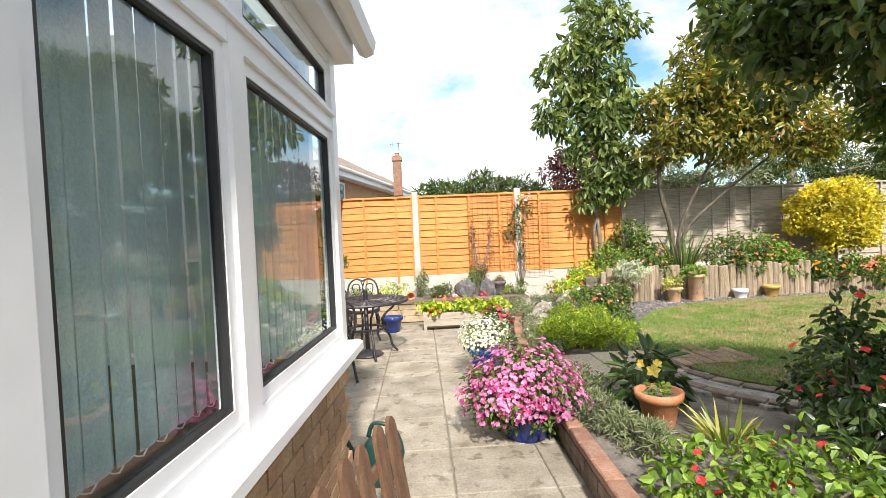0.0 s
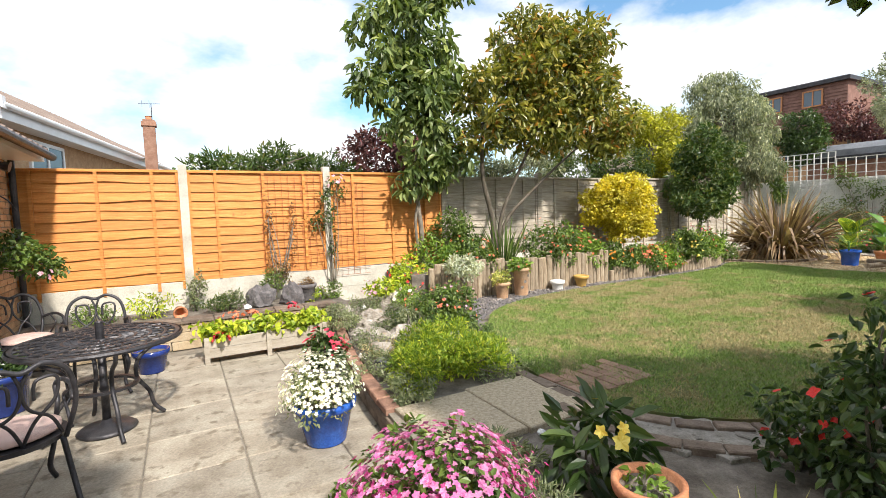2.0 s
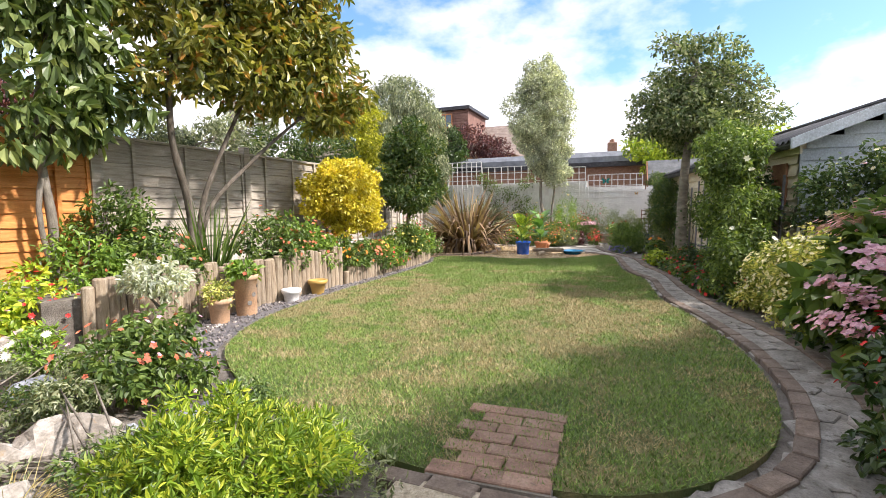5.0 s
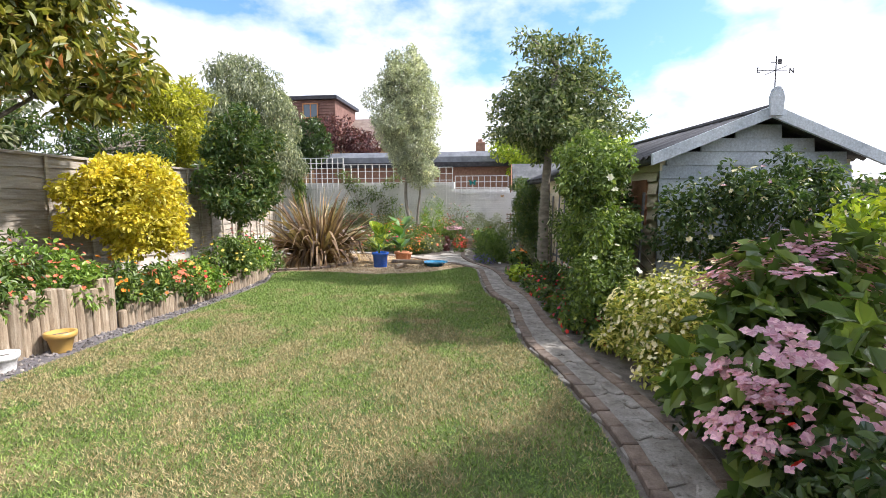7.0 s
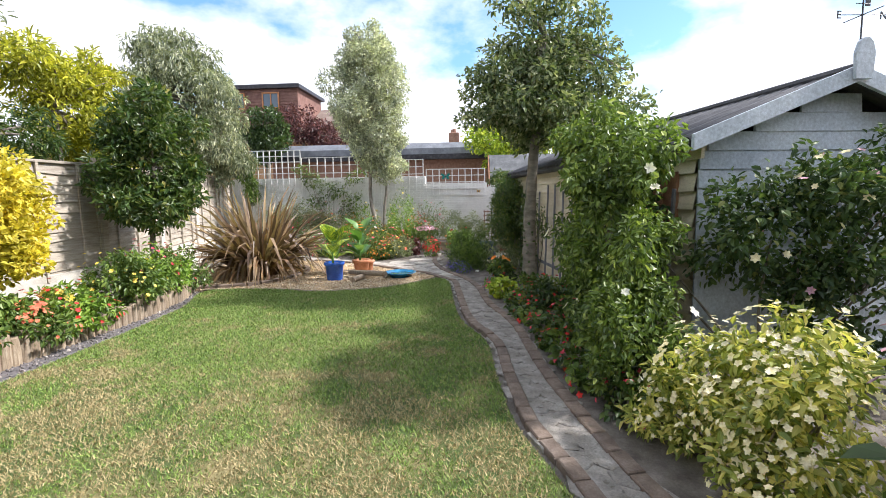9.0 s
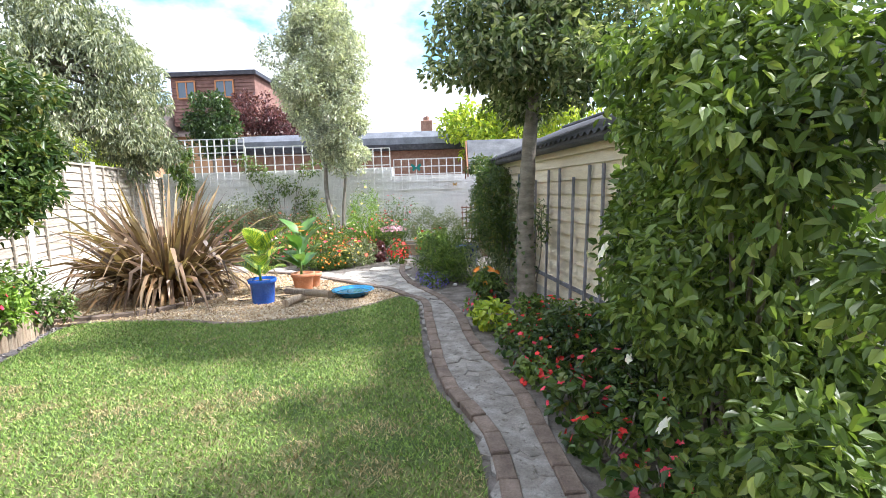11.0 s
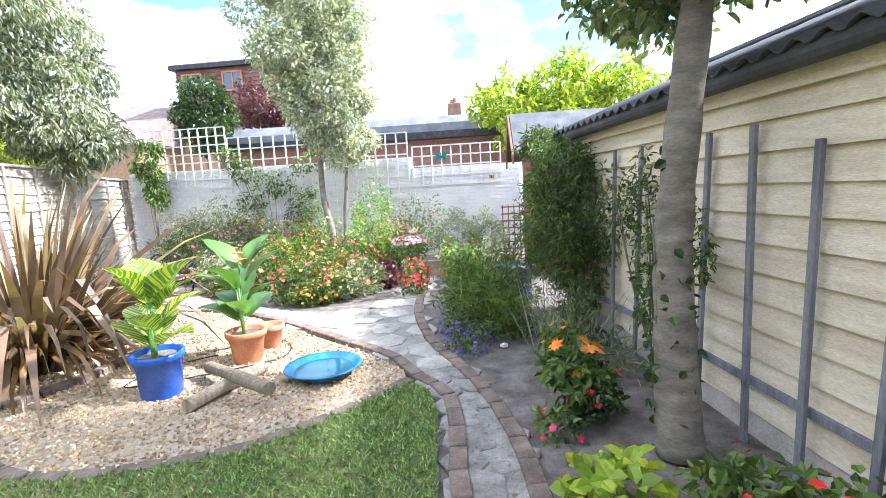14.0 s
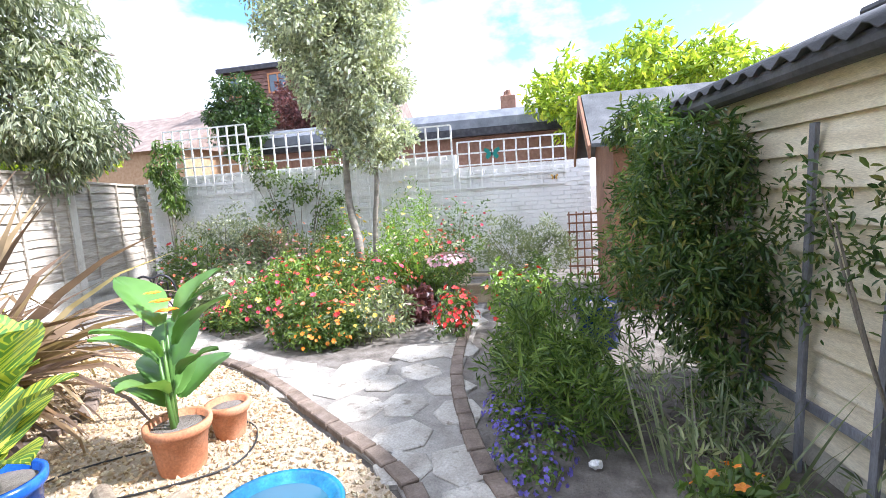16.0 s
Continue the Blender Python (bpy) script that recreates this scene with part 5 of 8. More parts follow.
tree("pittosporum_tree", "slender silver-leaved evergreen tree with twin trunks before the wall", [[(17.55, 7.0, 0.2), (17.5, 6.95, 0.9), (17.6, 7.1, 1.7), (17.6, 7.05, 3.2), (17.6, 7.0, 5.4)], [(17.6, 6.75, 0.2), (17.65, 6.72, 1.2), (17.6, 6.62, 2.2), (17.6, 6.8, 3.6)]], [0.075, 0.05],
     [(17.6, 7.0, 3.2, 0.85, 0.9, 0.9), (17.6, 7.05, 3.9, 1.05, 1.18, 1.0), (17.6, 6.95, 4.7, 1.05, 1.2, 1.0), (17.6, 7.05, 5.3, 0.95, 1.0, 0.9), (17.6, 7.0, 5.9, 0.7, 0.75, 0.65), (17.6, 6.65, 2.6, 0.6, 0.6, 0.55)], 46000, 0.08, 0.036, L_SILV, 29, M_BARKS, droop=0.2, shell=0.6)
holly_line = [(11.28, 3.16, 0.17), (11.36, 3.16, 0.7), (11.42, 3.15, 1.3), (11.32, 3.12, 2.1), (11.25, 3.05, 2.9), (11.2, 2.95, 4.0)]
tree("holly_tree", "evergreen holly tree with a smooth grey trunk by the path", [holly_line], [0.12],
     [(11.2, 2.9, 2.85, 1.15, 1.15, 0.55), (11.3, 3.4, 3.3, 0.95, 0.85, 0.6), (11.1, 2.4, 3.4, 0.95, 0.85, 0.7), (11.2, 2.95, 4.0, 0.95, 0.95, 0.6), (10.7, 3.2, 3.0, 0.7, 0.7, 0.5), (11.9, 3.0, 2.9, 0.8, 0.8, 0.5)], 20000, 0.08, 0.042, L_HOLLY, 30, M_BARKS, droop=0.15, shell=0.3)
# blobs at y 1.0 and below are unseen, added to shade bed and path
tree("overhanging_tree", "leafy tree overhanging the flower bed, with unseen rear crown added for shade", [[(3.5, 1.4, 0.1), (3.45, 1.5, 1.0), (3.2, 1.7, 1.9), (2.9, 1.9, 2.4)]], [0.07],
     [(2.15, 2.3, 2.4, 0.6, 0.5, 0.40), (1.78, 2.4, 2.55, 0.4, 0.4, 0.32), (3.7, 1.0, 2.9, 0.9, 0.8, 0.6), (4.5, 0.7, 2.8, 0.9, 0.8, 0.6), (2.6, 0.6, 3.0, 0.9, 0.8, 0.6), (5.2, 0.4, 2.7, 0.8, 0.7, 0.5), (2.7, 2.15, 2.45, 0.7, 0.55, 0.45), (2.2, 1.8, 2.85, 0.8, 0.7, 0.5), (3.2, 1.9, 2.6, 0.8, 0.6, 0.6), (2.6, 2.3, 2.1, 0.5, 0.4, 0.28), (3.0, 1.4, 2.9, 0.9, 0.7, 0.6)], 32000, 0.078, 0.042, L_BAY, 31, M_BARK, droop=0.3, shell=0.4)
tree("yellow_laurel", "large yellow-green evergreen behind the garden shed", [[(23.5, 1.6, 0.1), (23.5, 1.6, 2.2), (23.5, 1.8, 3.6)]], [0.14],
     [(23.5, 3.2, 3.9, 1.2, 1.2, 0.9), (23.8, 1.7, 4.3, 1.4, 1.4, 1.0), (24, -0.2, 4.1, 1.3, 1.4, 0.9), (23.4, 2.2, 3.1, 1.5, 1.5, 0.9)], 9000, 0.20, 0.085, L_LIME, 32, M_BARK, shell=0.6)
tree("round_evergreen", "small dark round evergreen beyond the wall", [[(24.0, 13.0, 0.1), (24, 13, 2.5), (24, 13, 4.2)]], [0.1],
     [(24, 13.0, 4.6, 0.95, 0.95, 0.85), (24, 13.0, 3.9, 1.0, 1.0, 0.7)], 5000, 0.14, 0.07, L_DARK, 33, M_BARK, shell=0.65)
tree("purple_plum", "purple-leaved tree beyond the white wall", [[(28.5, 13.0, 0.1), (28.5, 13, 3), (28.5, 13, 5)]], [0.12],
     [(28.5, 13.2, 5.3, 1.3, 1.4, 1.1), (28.5, 11.8, 4.8, 1.2, 1.2, 0.9)], 4500, 0.15, 0.08, L_PURP, 34, M_BARK, shell=0.45)
tree("conifer_hedge", "dark spreading evergreen hedge behind the orange fence", [[(1.2, 11.0, 0.0), (1.2, 11, 1.4), (1.2, 11, 2.3)]], [0.1],
     [(0.6, 11.0, 2.45, 0.7, 0.5, 0.30), (1.4, 11.0, 2.55, 0.7, 0.5, 0.34), (2.2, 11.0, 2.45, 0.7, 0.5, 0.30), (1.2, 11.0, 2.1, 1.3, 0.5, 0.3)], 5000, 0.13, 0.03, L_BAY, 35, M_BARK, droop=-0.3, shell=0.5)
far_blobs = []
rngf = random.Random(12)
for i in range(26):
    far_blobs.append((rngf.uniform(-6, 34), rngf.uniform(36, 58), rngf.uniform(2.2, 4.6), rngf.uniform(2.5, 5), rngf.uniform(2, 4), rngf.uniform(1.5, 3)))
solid("far_trees", foliage(far_blobs, 20000, 0.42, 0.28, L_MID, 36, 0.7, 0.2), L_MID, "distant green trees on the skyline", "trees", kind="stuff")
tree("dark_copper_tree", "dark copper-leaved tree beyond the fence", [[(5.6, 15, -0.06), (5.6, 15, 2), (5.6, 15, 3)]], [0.12], [(5.2, 15, 3.4, 1.4, 1.2, 0.9), (6.6, 15, 3.3, 1.2, 1.0, 0.8)], 4500, 0.15, 0.07, L_PURP, 37, M_BARK, shell=0.6)
tree("neighbour_shrub", "green shrub showing above the grey fence", [[(6.2, 11.2, 0.1), (6.2, 11.2, 1.6), (6.3, 11.2, 2.3)]], [0.06], [(5.7, 11.2, 2.5, 0.9, 0.6, 0.5), (7.2, 11.2, 2.55, 1.0, 0.6, 0.5), (8.2, 11.3, 2.9, 0.8, 0.6, 0.6)], 5500, 0.10, 0.04, L_OLIVE, 38, M_BARK, shell=0.5)
tree("bushy_shrub", "green shrub beyond the far corner fence", [[(17.4, 13.2, 0.1), (17.4, 13.2, 1.6), (17.4, 13.2, 2.4)]], [0.06], [(17.2, 13.0, 2.6, 1.0, 0.7, 0.6), (18.4, 13.2, 2.8, 0.8, 0.7, 0.6)], 4000, 0.10, 0.05, L_LIME, 39, M_BARK, shell=0.5)

# ---- right-hand bed beside the path ----
shrub("mock_orange", "tall arching shrub with white blooms beside the shed", (8.0, 2.75, 0.17), [(7.6, 2.9, 1.35, 0.75, 0.45, 0.75), (8.35, 2.8, 1.2, 0.6, 0.36, 0.75), (7.25, 3.0, 1.9, 0.5, 0.4, 0.42), (8.2, 2.85, 2.0, 0.55, 0.4, 0.45), (7.2, 2.9, 0.75, 0.6, 0.4, 0.5), (7.7, 2.95, 2.15, 0.4, 0.35, 0.3)],
      24000, 0.052, 0.027, L_MOCK, 41, [(None, 26, 0.04, P_WHITE, 6)], trunk=0.014, droop=0.45, shell=0.3)
shrub("spirea", "cream-flowered variegated shrub beside the path", (6.1, 2.55, 0.17), [(5.9, 2.55, 0.60, 0.38, 0.38, 0.38), (6.45, 2.6, 0.58, 0.4, 0.36, 0.38), (6.1, 2.45, 0.80, 0.4, 0.36, 0.32), (5.75, 2.65, 0.33, 0.35, 0.3, 0.22), (6.55, 2.75, 0.35, 0.32, 0.28, 0.23)],
      6500, 0.06, 0.026, L_CREAM, 42, [(None, 900, 0.020, P_CREAMP, 5)], droop=0.15)
hyd_blobs = [(4.65, 2.45, 0.78, 0.55, 0.45, 0.5), (5.0, 2.2, 1.0, 0.55, 0.45, 0.42), (4.35, 2.5, 0.5, 0.45, 0.4, 0.38)]


def hydrangea():
    rng = np.random.default_rng(43)
    pos, d = in_blobs(rng, hyd_blobs, 120, 0.97)
    k = (d[:, 2] > 0.0)
    heads, up = pos[k][:50], d[k][:50]
    P = np.concatenate([h + rng.normal(size=(34, 3)) * np.array([0.06, 0.06, 0.02]) for h in heads])
    return bloom_mesh(P, np.repeat(up, 34, 0) + np.array([0, 0, 0.9]), 0.026, P_LILAC, 44, 4)


plant("hydrangea", "lacecap hydrangea with lilac-pink flower heads in shade", "shrub", (4.9, 2.2, 0.17),
      [("stem", stems(4.9, 2.2, 0.15, [(4.6, 2.3, 0.9), (5.0, 2.1, 1.2), (5.3, 2.1, 1.2), (4.7, 2.4, 1.1)], 0.012), M_BARK, ""),
       ("foliage", foliage(hyd_blobs, 2400, 0.13, 0.085, L_MID, 43, 0.5, 0.25, floor=0.18), L_MID, "broad green leaves"), ("blossom", hydrangea(), P_LILAC, "lilac-pink lacecap flower heads")])
shrub("climbing_rose", "dark climbing rose covering the shed gable end", (7.5, 1.75, 0.17), [(7.5, 1.8, 1.35, 0.35, 0.55, 0.55), (7.45, 1.15, 1.65, 0.35, 0.65, 0.42), (7.45, 0.4, 1.5, 0.4, 0.65, 0.5), (7.35, 1.1, 0.8, 0.35, 0.7, 0.6), (8.35, 2.45, 1.25, 0.4, 0.2, 0.6)],
      10500, 0.062, 0.036, L_ROSE, 45, [(None, 60, 0.035, P_CREAMP, 6), (None, 26, 0.03, P_LILAC, 6)], trunk=0.014)
shrub("honeysuckle", "yellow-green climbing shrub behind the hydrangea", (5.6, 1.2, 0.17), [(5.7, 1.2, 1.3, 0.6, 0.5, 0.4), (5.2, 0.9, 1.5, 0.6, 0.5, 0.4), (5.9, 0.6, 1.1, 0.6, 0.5, 0.6)], 3500, 0.075, 0.04, L_LIME, 46)
BEGONIA = [(6.95, 2.95, 0.27), (7.35, 3.1, 0.28), (7.8, 3.15, 0.26), (8.3, 3.2, 0.24), (8.8, 3.25, 0.28), (9.3, 3.35, 0.24), (9.8, 3.4, 0.26), (10.3, 3.45, 0.24)]
for i, (x, y, z) in enumerate(BEGONIA):
    shrub("begonia", "red-flowered begonia clump edging the path", (x, y, 0.165), [(x, y, z, 0.26, 0.2, 0.16), (x + 0.12, y - 0.25, z + 0.05, 0.25, 0.2, 0.2)], 420, 0.065, 0.05, L_MID if i % 2 else L_BAY, 60 + i, [(None, 26, 0.026, P_RED if i % 2 else P_ROSE, 5)], group="red bedding along the path")
shrub("heuchera", "lime-yellow leafy clump at the foot of the tree", (10.75, 3.6, 0.165), [(10.75, 3.6, 0.30, 0.24, 0.22, 0.15)], 260, 0.075, 0.065, L_LIME, 71, floor=True, category="plant")
shrub("orange_dahlia", "orange-flowered dahlia beside the path", (11.75, 3.6, 0.165), [(11.75, 3.6, 0.40, 0.22, 0.2, 0.2)], 420, 0.08, 0.04, L_MID, 72, [([(11.78, 3.62, 0.50, 0.18, 0.16, 0.14)], 8, 0.05, P_ORANGE, 10)], category="plant")
shrub("low_fuchsia", "low pink-flowered bedding plant in dry leaves", (11.5, 3.75, 0.165), [(11.5, 3.75, 0.22, 0.16, 0.14, 0.10)], 120, 0.05, 0.03, L_MID, 73, [(None, 10, 0.022, P_ROSE, 5)], category="plant")
shrub("spindle_perennials", "tall green spiky perennials crowding the bed by the shed", (12.9, 3.55, 0.165), [(12.75, 3.45, 0.38, 0.34, 0.28, 0.28), (13.25, 3.6, 0.42, 0.36, 0.32, 0.36), (12.4, 3.2, 0.3, 0.26, 0.24, 0.2)], 1000, 0.07, 0.013, L_GREY, 74, droop=-0.5, category="plant")
shrub("willow_herb_clump", "fine-leaved green perennial clump at the path junction", (13.9, 4.1, 0.165), [(13.7, 4.25, 0.50, 0.5, 0.42, 0.36), (14.2, 4.1, 0.55, 0.5, 0.45, 0.42), (13.4, 4.05, 0.42, 0.4, 0.35, 0.3)], 5200, 0.085, 0.014, L_MID, 75, droop=-0.3, category="plant")
shrub("violet_lobelia", "low violet-blue flowered edging plant", (13.15, 4.3, 0.165), [(13.05, 4.3, 0.24, 0.36, 0.22, 0.12), (13.5, 4.45, 0.24, 0.28, 0.18, 0.11)], 900, 0.035, 0.018, L_MID, 76, [(None, 300, 0.015, P_BLUE, 5)], category="plant")
shrub("jasmine_climber", "dark dense climber covering the end of the shed wall", (13.7, 3.2, 0.165), [(13.5, 3.28, 1.3, 0.5, 0.34, 0.55), (14.0, 3.35, 1.0, 0.5, 0.36, 0.65), (13.9, 3.35, 1.7, 0.5, 0.34, 0.4), (13.4, 3.22, 0.75, 0.36, 0.28, 0.45), (14.6, 3.4, 1.25, 0.6, 0.42, 0.75), (14.4, 3.4, 1.95, 0.45, 0.34, 0.25)], 14500, 0.07, 0.018, L_BAY, 77, trunk=0.012)
shrub("wall_climber", "thin leafy climber on the shed battens", (12.35, 2.92, 0.165), [(12.4, 2.98, 1.35, 0.25, 0.10, 0.45), (12.3, 2.98, 0.8, 0.18, 0.10, 0.4), (12.9, 3.08, 1.3, 0.3, 0.10, 0.5), (11.8, 2.9, 1.2, 0.16, 0.1, 0.35)], 1500, 0.048, 0.018, L_BAY, 78, droop=0.4)
shrub("bindweed_climber", "green climber twining up a shed batten", (10.0, 2.55, 0.165), [(9.95, 2.60, 0.45, 0.16, 0.10, 0.35), (9.95, 2.58, 1.1, 0.10, 0.08, 0.5), (9.98, 2.58, 1.5, 0.12, 0.08, 0.25), (10.4, 2.75, 0.3, 0.35, 0.2, 0.18)], 760, 0.075, 0.055, L_MID, 79)
shrub("dark_underplanting", "dark leafy ground cover beneath the shrubs", (8.2, 2.7, 0.165), [(7.4, 2.7, 0.3, 0.6, 0.4, 0.25), (8.6, 2.75, 0.3, 0.7, 0.35, 0.25), (9.5, 2.8, 0.3, 0.5, 0.3, 0.25), (5.2, 2.5, 0.25, 0.6, 0.35, 0.2)], 2200, 0.07, 0.045, L_DARK, 80)

# ---- near bed by the patio ----
shrub("red_fuchsia", "tall dark-stemmed fuchsia with hanging red flowers", (2.5, 2.75, 0.165), [(2.45, 2.8, 0.55, 0.30, 0.30, 0.42), (2.75, 2.6, 0.5, 0.4, 0.35, 0.42), (2.45, 2.8, 0.95, 0.12, 0.12, 0.22), (3.1, 2.6, 0.55, 0.4, 0.4, 0.45), (2.2, 2.4, 0.4, 0.35, 0.3, 0.28)], 2600, 0.065, 0.036, L_DARK, 81, [(None, 40, 0.028, P_RED, 4)], droop=0.3)
shrub("variegated_fuchsia", "low green and bronze fuchsia with red bells", (1.6, 2.1, 0.165), [(1.35, 2.35, 0.30, 0.32, 0.3, 0.18), (1.8, 2.1, 0.32, 0.4, 0.35, 0.2), (1.25, 1.8, 0.3, 0.3, 0.35, 0.2), (2.2, 1.9, 0.35, 0.4, 0.35, 0.22)], 2200, 0.06, 0.036, L_FRESH, 82, [(None, 60, 0.024, P_RED, 4)])
plant("pineapple_lily", "clump of pale yellow-striped strap leaves", "plant", (1.72, 2.85, 0.165), [("foliage", clump(1.72, 2.85, 0.165, 46, 0.10, 0.30, 0.030, 0.8, L_CREAM, 83, 0.9), L_CREAM, "pale striped leaves")])
shrub("calla_lily", "broad-leaved dark green lily with yellow blooms", (1.62, 3.62, 0.165), [(1.62, 3.62, 0.36, 0.24, 0.22, 0.20)], 150, 0.16, 0.06, L_DARK, 84, [([(1.65, 3.6, 0.48, 0.16, 0.15, 0.12)], 4, 0.05, P_YELLOW, 5)], category="plant")
shrub("lavender_mat", "low grey-green herb spilling over the wall edge", (1.2, 3.6, 0.19), [(1.15, 3.35, 0.24, 0.2, 0.4, 0.09), (1.2, 3.95, 0.25, 0.2, 0.3, 0.10), (1.25, 2.95, 0.23, 0.2, 0.3, 0.08)], 5200, 0.05, 0.010, L_GREY, 85, droop=-0.2, category="plant")
shrub("lime_marigold_bush", "bright lime-green ferny bush at the bed's edge", (1.75, 5.55, 0.19), [(1.6, 5.6, 0.38, 0.30, 0.30, 0.24), (1.95, 5.8, 0.36, 0.30, 0.30, 0.22), (1.4, 5.3, 0.32, 0.26, 0.26, 0.2), (2.15, 5.4, 0.28, 0.24, 0.24, 0.16), (1.8, 5.35, 0.38, 0.26, 0.26, 0.2), (2.3, 5.75, 0.28, 0.22, 0.25, 0.14)], 15000, 0.045, 0.012, L_FERN, 86, droop=-0.3, out=0.8)
shrub("thyme_mat", "grey-green creeping herb on the rockery", (1.55, 7.4, 0.19), [(2.1, 5.15, 0.22, 0.3, 0.16, 0.06), (2.4, 5.6, 0.22, 0.18, 0.3, 0.08), (1.75, 7.05, 0.26, 0.25, 0.15, 0.1), (2.2, 7.05, 0.26, 0.2, 0.25, 0.12), (2.6, 7.9, 0.28, 0.35, 0.3, 0.12), (1.9, 6.2, 0.26, 0.25, 0.25, 0.12), (1.6, 8.2, 0.28, 0.2, 0.3, 0.1), (1.5, 7.7, 0.28, 0.2, 0.5, 0.10), (1.5, 6.6, 0.27, 0.18, 0.35, 0.12), (1.3, 5.9, 0.25, 0.18, 0.35, 0.12), (2.0, 8.3, 0.3, 0.3, 0.3, 0.12)], 11000, 0.035, 0.011, L_GREY, 87, droop=-0.1, category="plant")
shrub("dark_herb", "dark green mounded herb at the wall edge", (1.25, 5.1, 0.19), [(1.25, 5.15, 0.26, 0.2, 0.3, 0.12), (2.1, 6.9, 0.38, 0.18, 0.18, 0.12), (2.55, 6.2, 0.26, 0.16, 0.16, 0.1)], 2600, 0.035, 0.014, L_GREY, 88, category="plant")
shrub("pink_fuchsia", "bushy fuchsia with pink and white flowers in the rockery", (2.5, 7.0, 0.19), [(2.4, 6.95, 0.48, 0.32, 0.32, 0.26), (2.75, 7.1, 0.48, 0.32, 0.30, 0.28), (2.55, 6.75, 0.35, 0.3, 0.28, 0.2)], 2500, 0.055, 0.03, L_MID, 89, [(None, 60, 0.022, P_CORAL, 5), (None, 26, 0.02, P_LILAC, 5)])
# ---- raised bed behind the logs ----
shrub("silver_ragwort", "silver-white leaved bush above the logs", (3.5, 8.0, 0.5), [(3.45, 8.0, 0.78, 0.34, 0.25, 0.16)], 1300, 0.06, 0.024, L_WHITE, 90, floor=False, category="plant")
plant("iris_clump", "clump of upright sword-shaped green leaves", "plant", (4.75, 8.75, 0.6), [("foliage", clump(4.75, 8.75, 0.6, 70, 0.16, 0.95, 0.032, 0.6, L_MID, 91, 0.55), L_MID, "")])
for i, (x, y, z, w, h, lm, pm) in enumerate([(3.6, 9.2, 0.75, 0.4, 0.6, L_FRESH, None), (3.0, 9.0, 0.55, 0.35, 0.3, L_LIME, P_RED), (4.1, 8.9, 0.85, 0.45, 0.35, L_MID, P_CORAL), (5.6, 8.7, 0.95, 0.55, 0.4, L_MID, P_CORAL), (6.3, 8.7, 0.9, 0.5, 0.4, L_FRESH, P_CORAL),
                                                (7.1, 8.6, 0.65, 0.5, 0.3, L_MID, P_ORANGE), (7.9, 8.5, 0.55, 0.5, 0.25, L_MID, P_CORAL), (8.5, 8.5, 0.55, 0.45, 0.28, L_FRESH, P_RED), (9.3, 8.5, 0.7, 0.45, 0.4, L_MID, P_YELLOW), (10.0, 8.6, 0.7, 0.45, 0.45, L_FRESH, P_ROSE), (10.7, 8.75, 0.6, 0.4, 0.4, L_MID, P_WHITE), (2.6, 8.9, 0.4, 0.4, 0.2, L_LIME, P_LILAC), (4.0, 9.35, 1.2, 0.35, 0.5, L_MID, None)]):
    shrub("border_plant", "leafy flowering border plant above the log edging", (x, y, 0.3), [(x, y, z, w, 0.38, h), (x + 0.2, y - 0.2, z - 0.12, w * 0.7, 0.3, h * 0.7)], 2100, 0.07, 0.032, lm, 100 + i, [(None, 60, 0.026, pm, 6)] if pm else [], group="left border planting")
big_heads = [(8.0, 8.52, 0.60, 0.32, 0.2, 0.15)]
shrub("peach_begonia", "low bedding plants with large peach and red blooms", (8.1, 8.52, 0.35), big_heads, 420, 0.07, 0.045, L_MID, 120, [(None, 26, 0.05, P_CORAL, 9), ([(8.5, 8.5, 0.7, 0.15, 0.12, 0.1)], 3, 0.06, P_YELLOW, 9)])
shrub("hanging_fuchsia", "fuchsia in a wall basket with pink hanging bells", (-1.75, 8.45, 1.25), [(-1.75, 8.45, 1.32, 0.32, 0.36, 0.18), (-1.6, 8.6, 1.15, 0.28, 0.3, 0.16)], 1100, 0.065, 0.036, L_MID, 121, [([(-1.7, 8.5, 1.05, 0.3, 0.34, 0.12)], 50, 0.026, P_LILAC, 4)], floor=False)
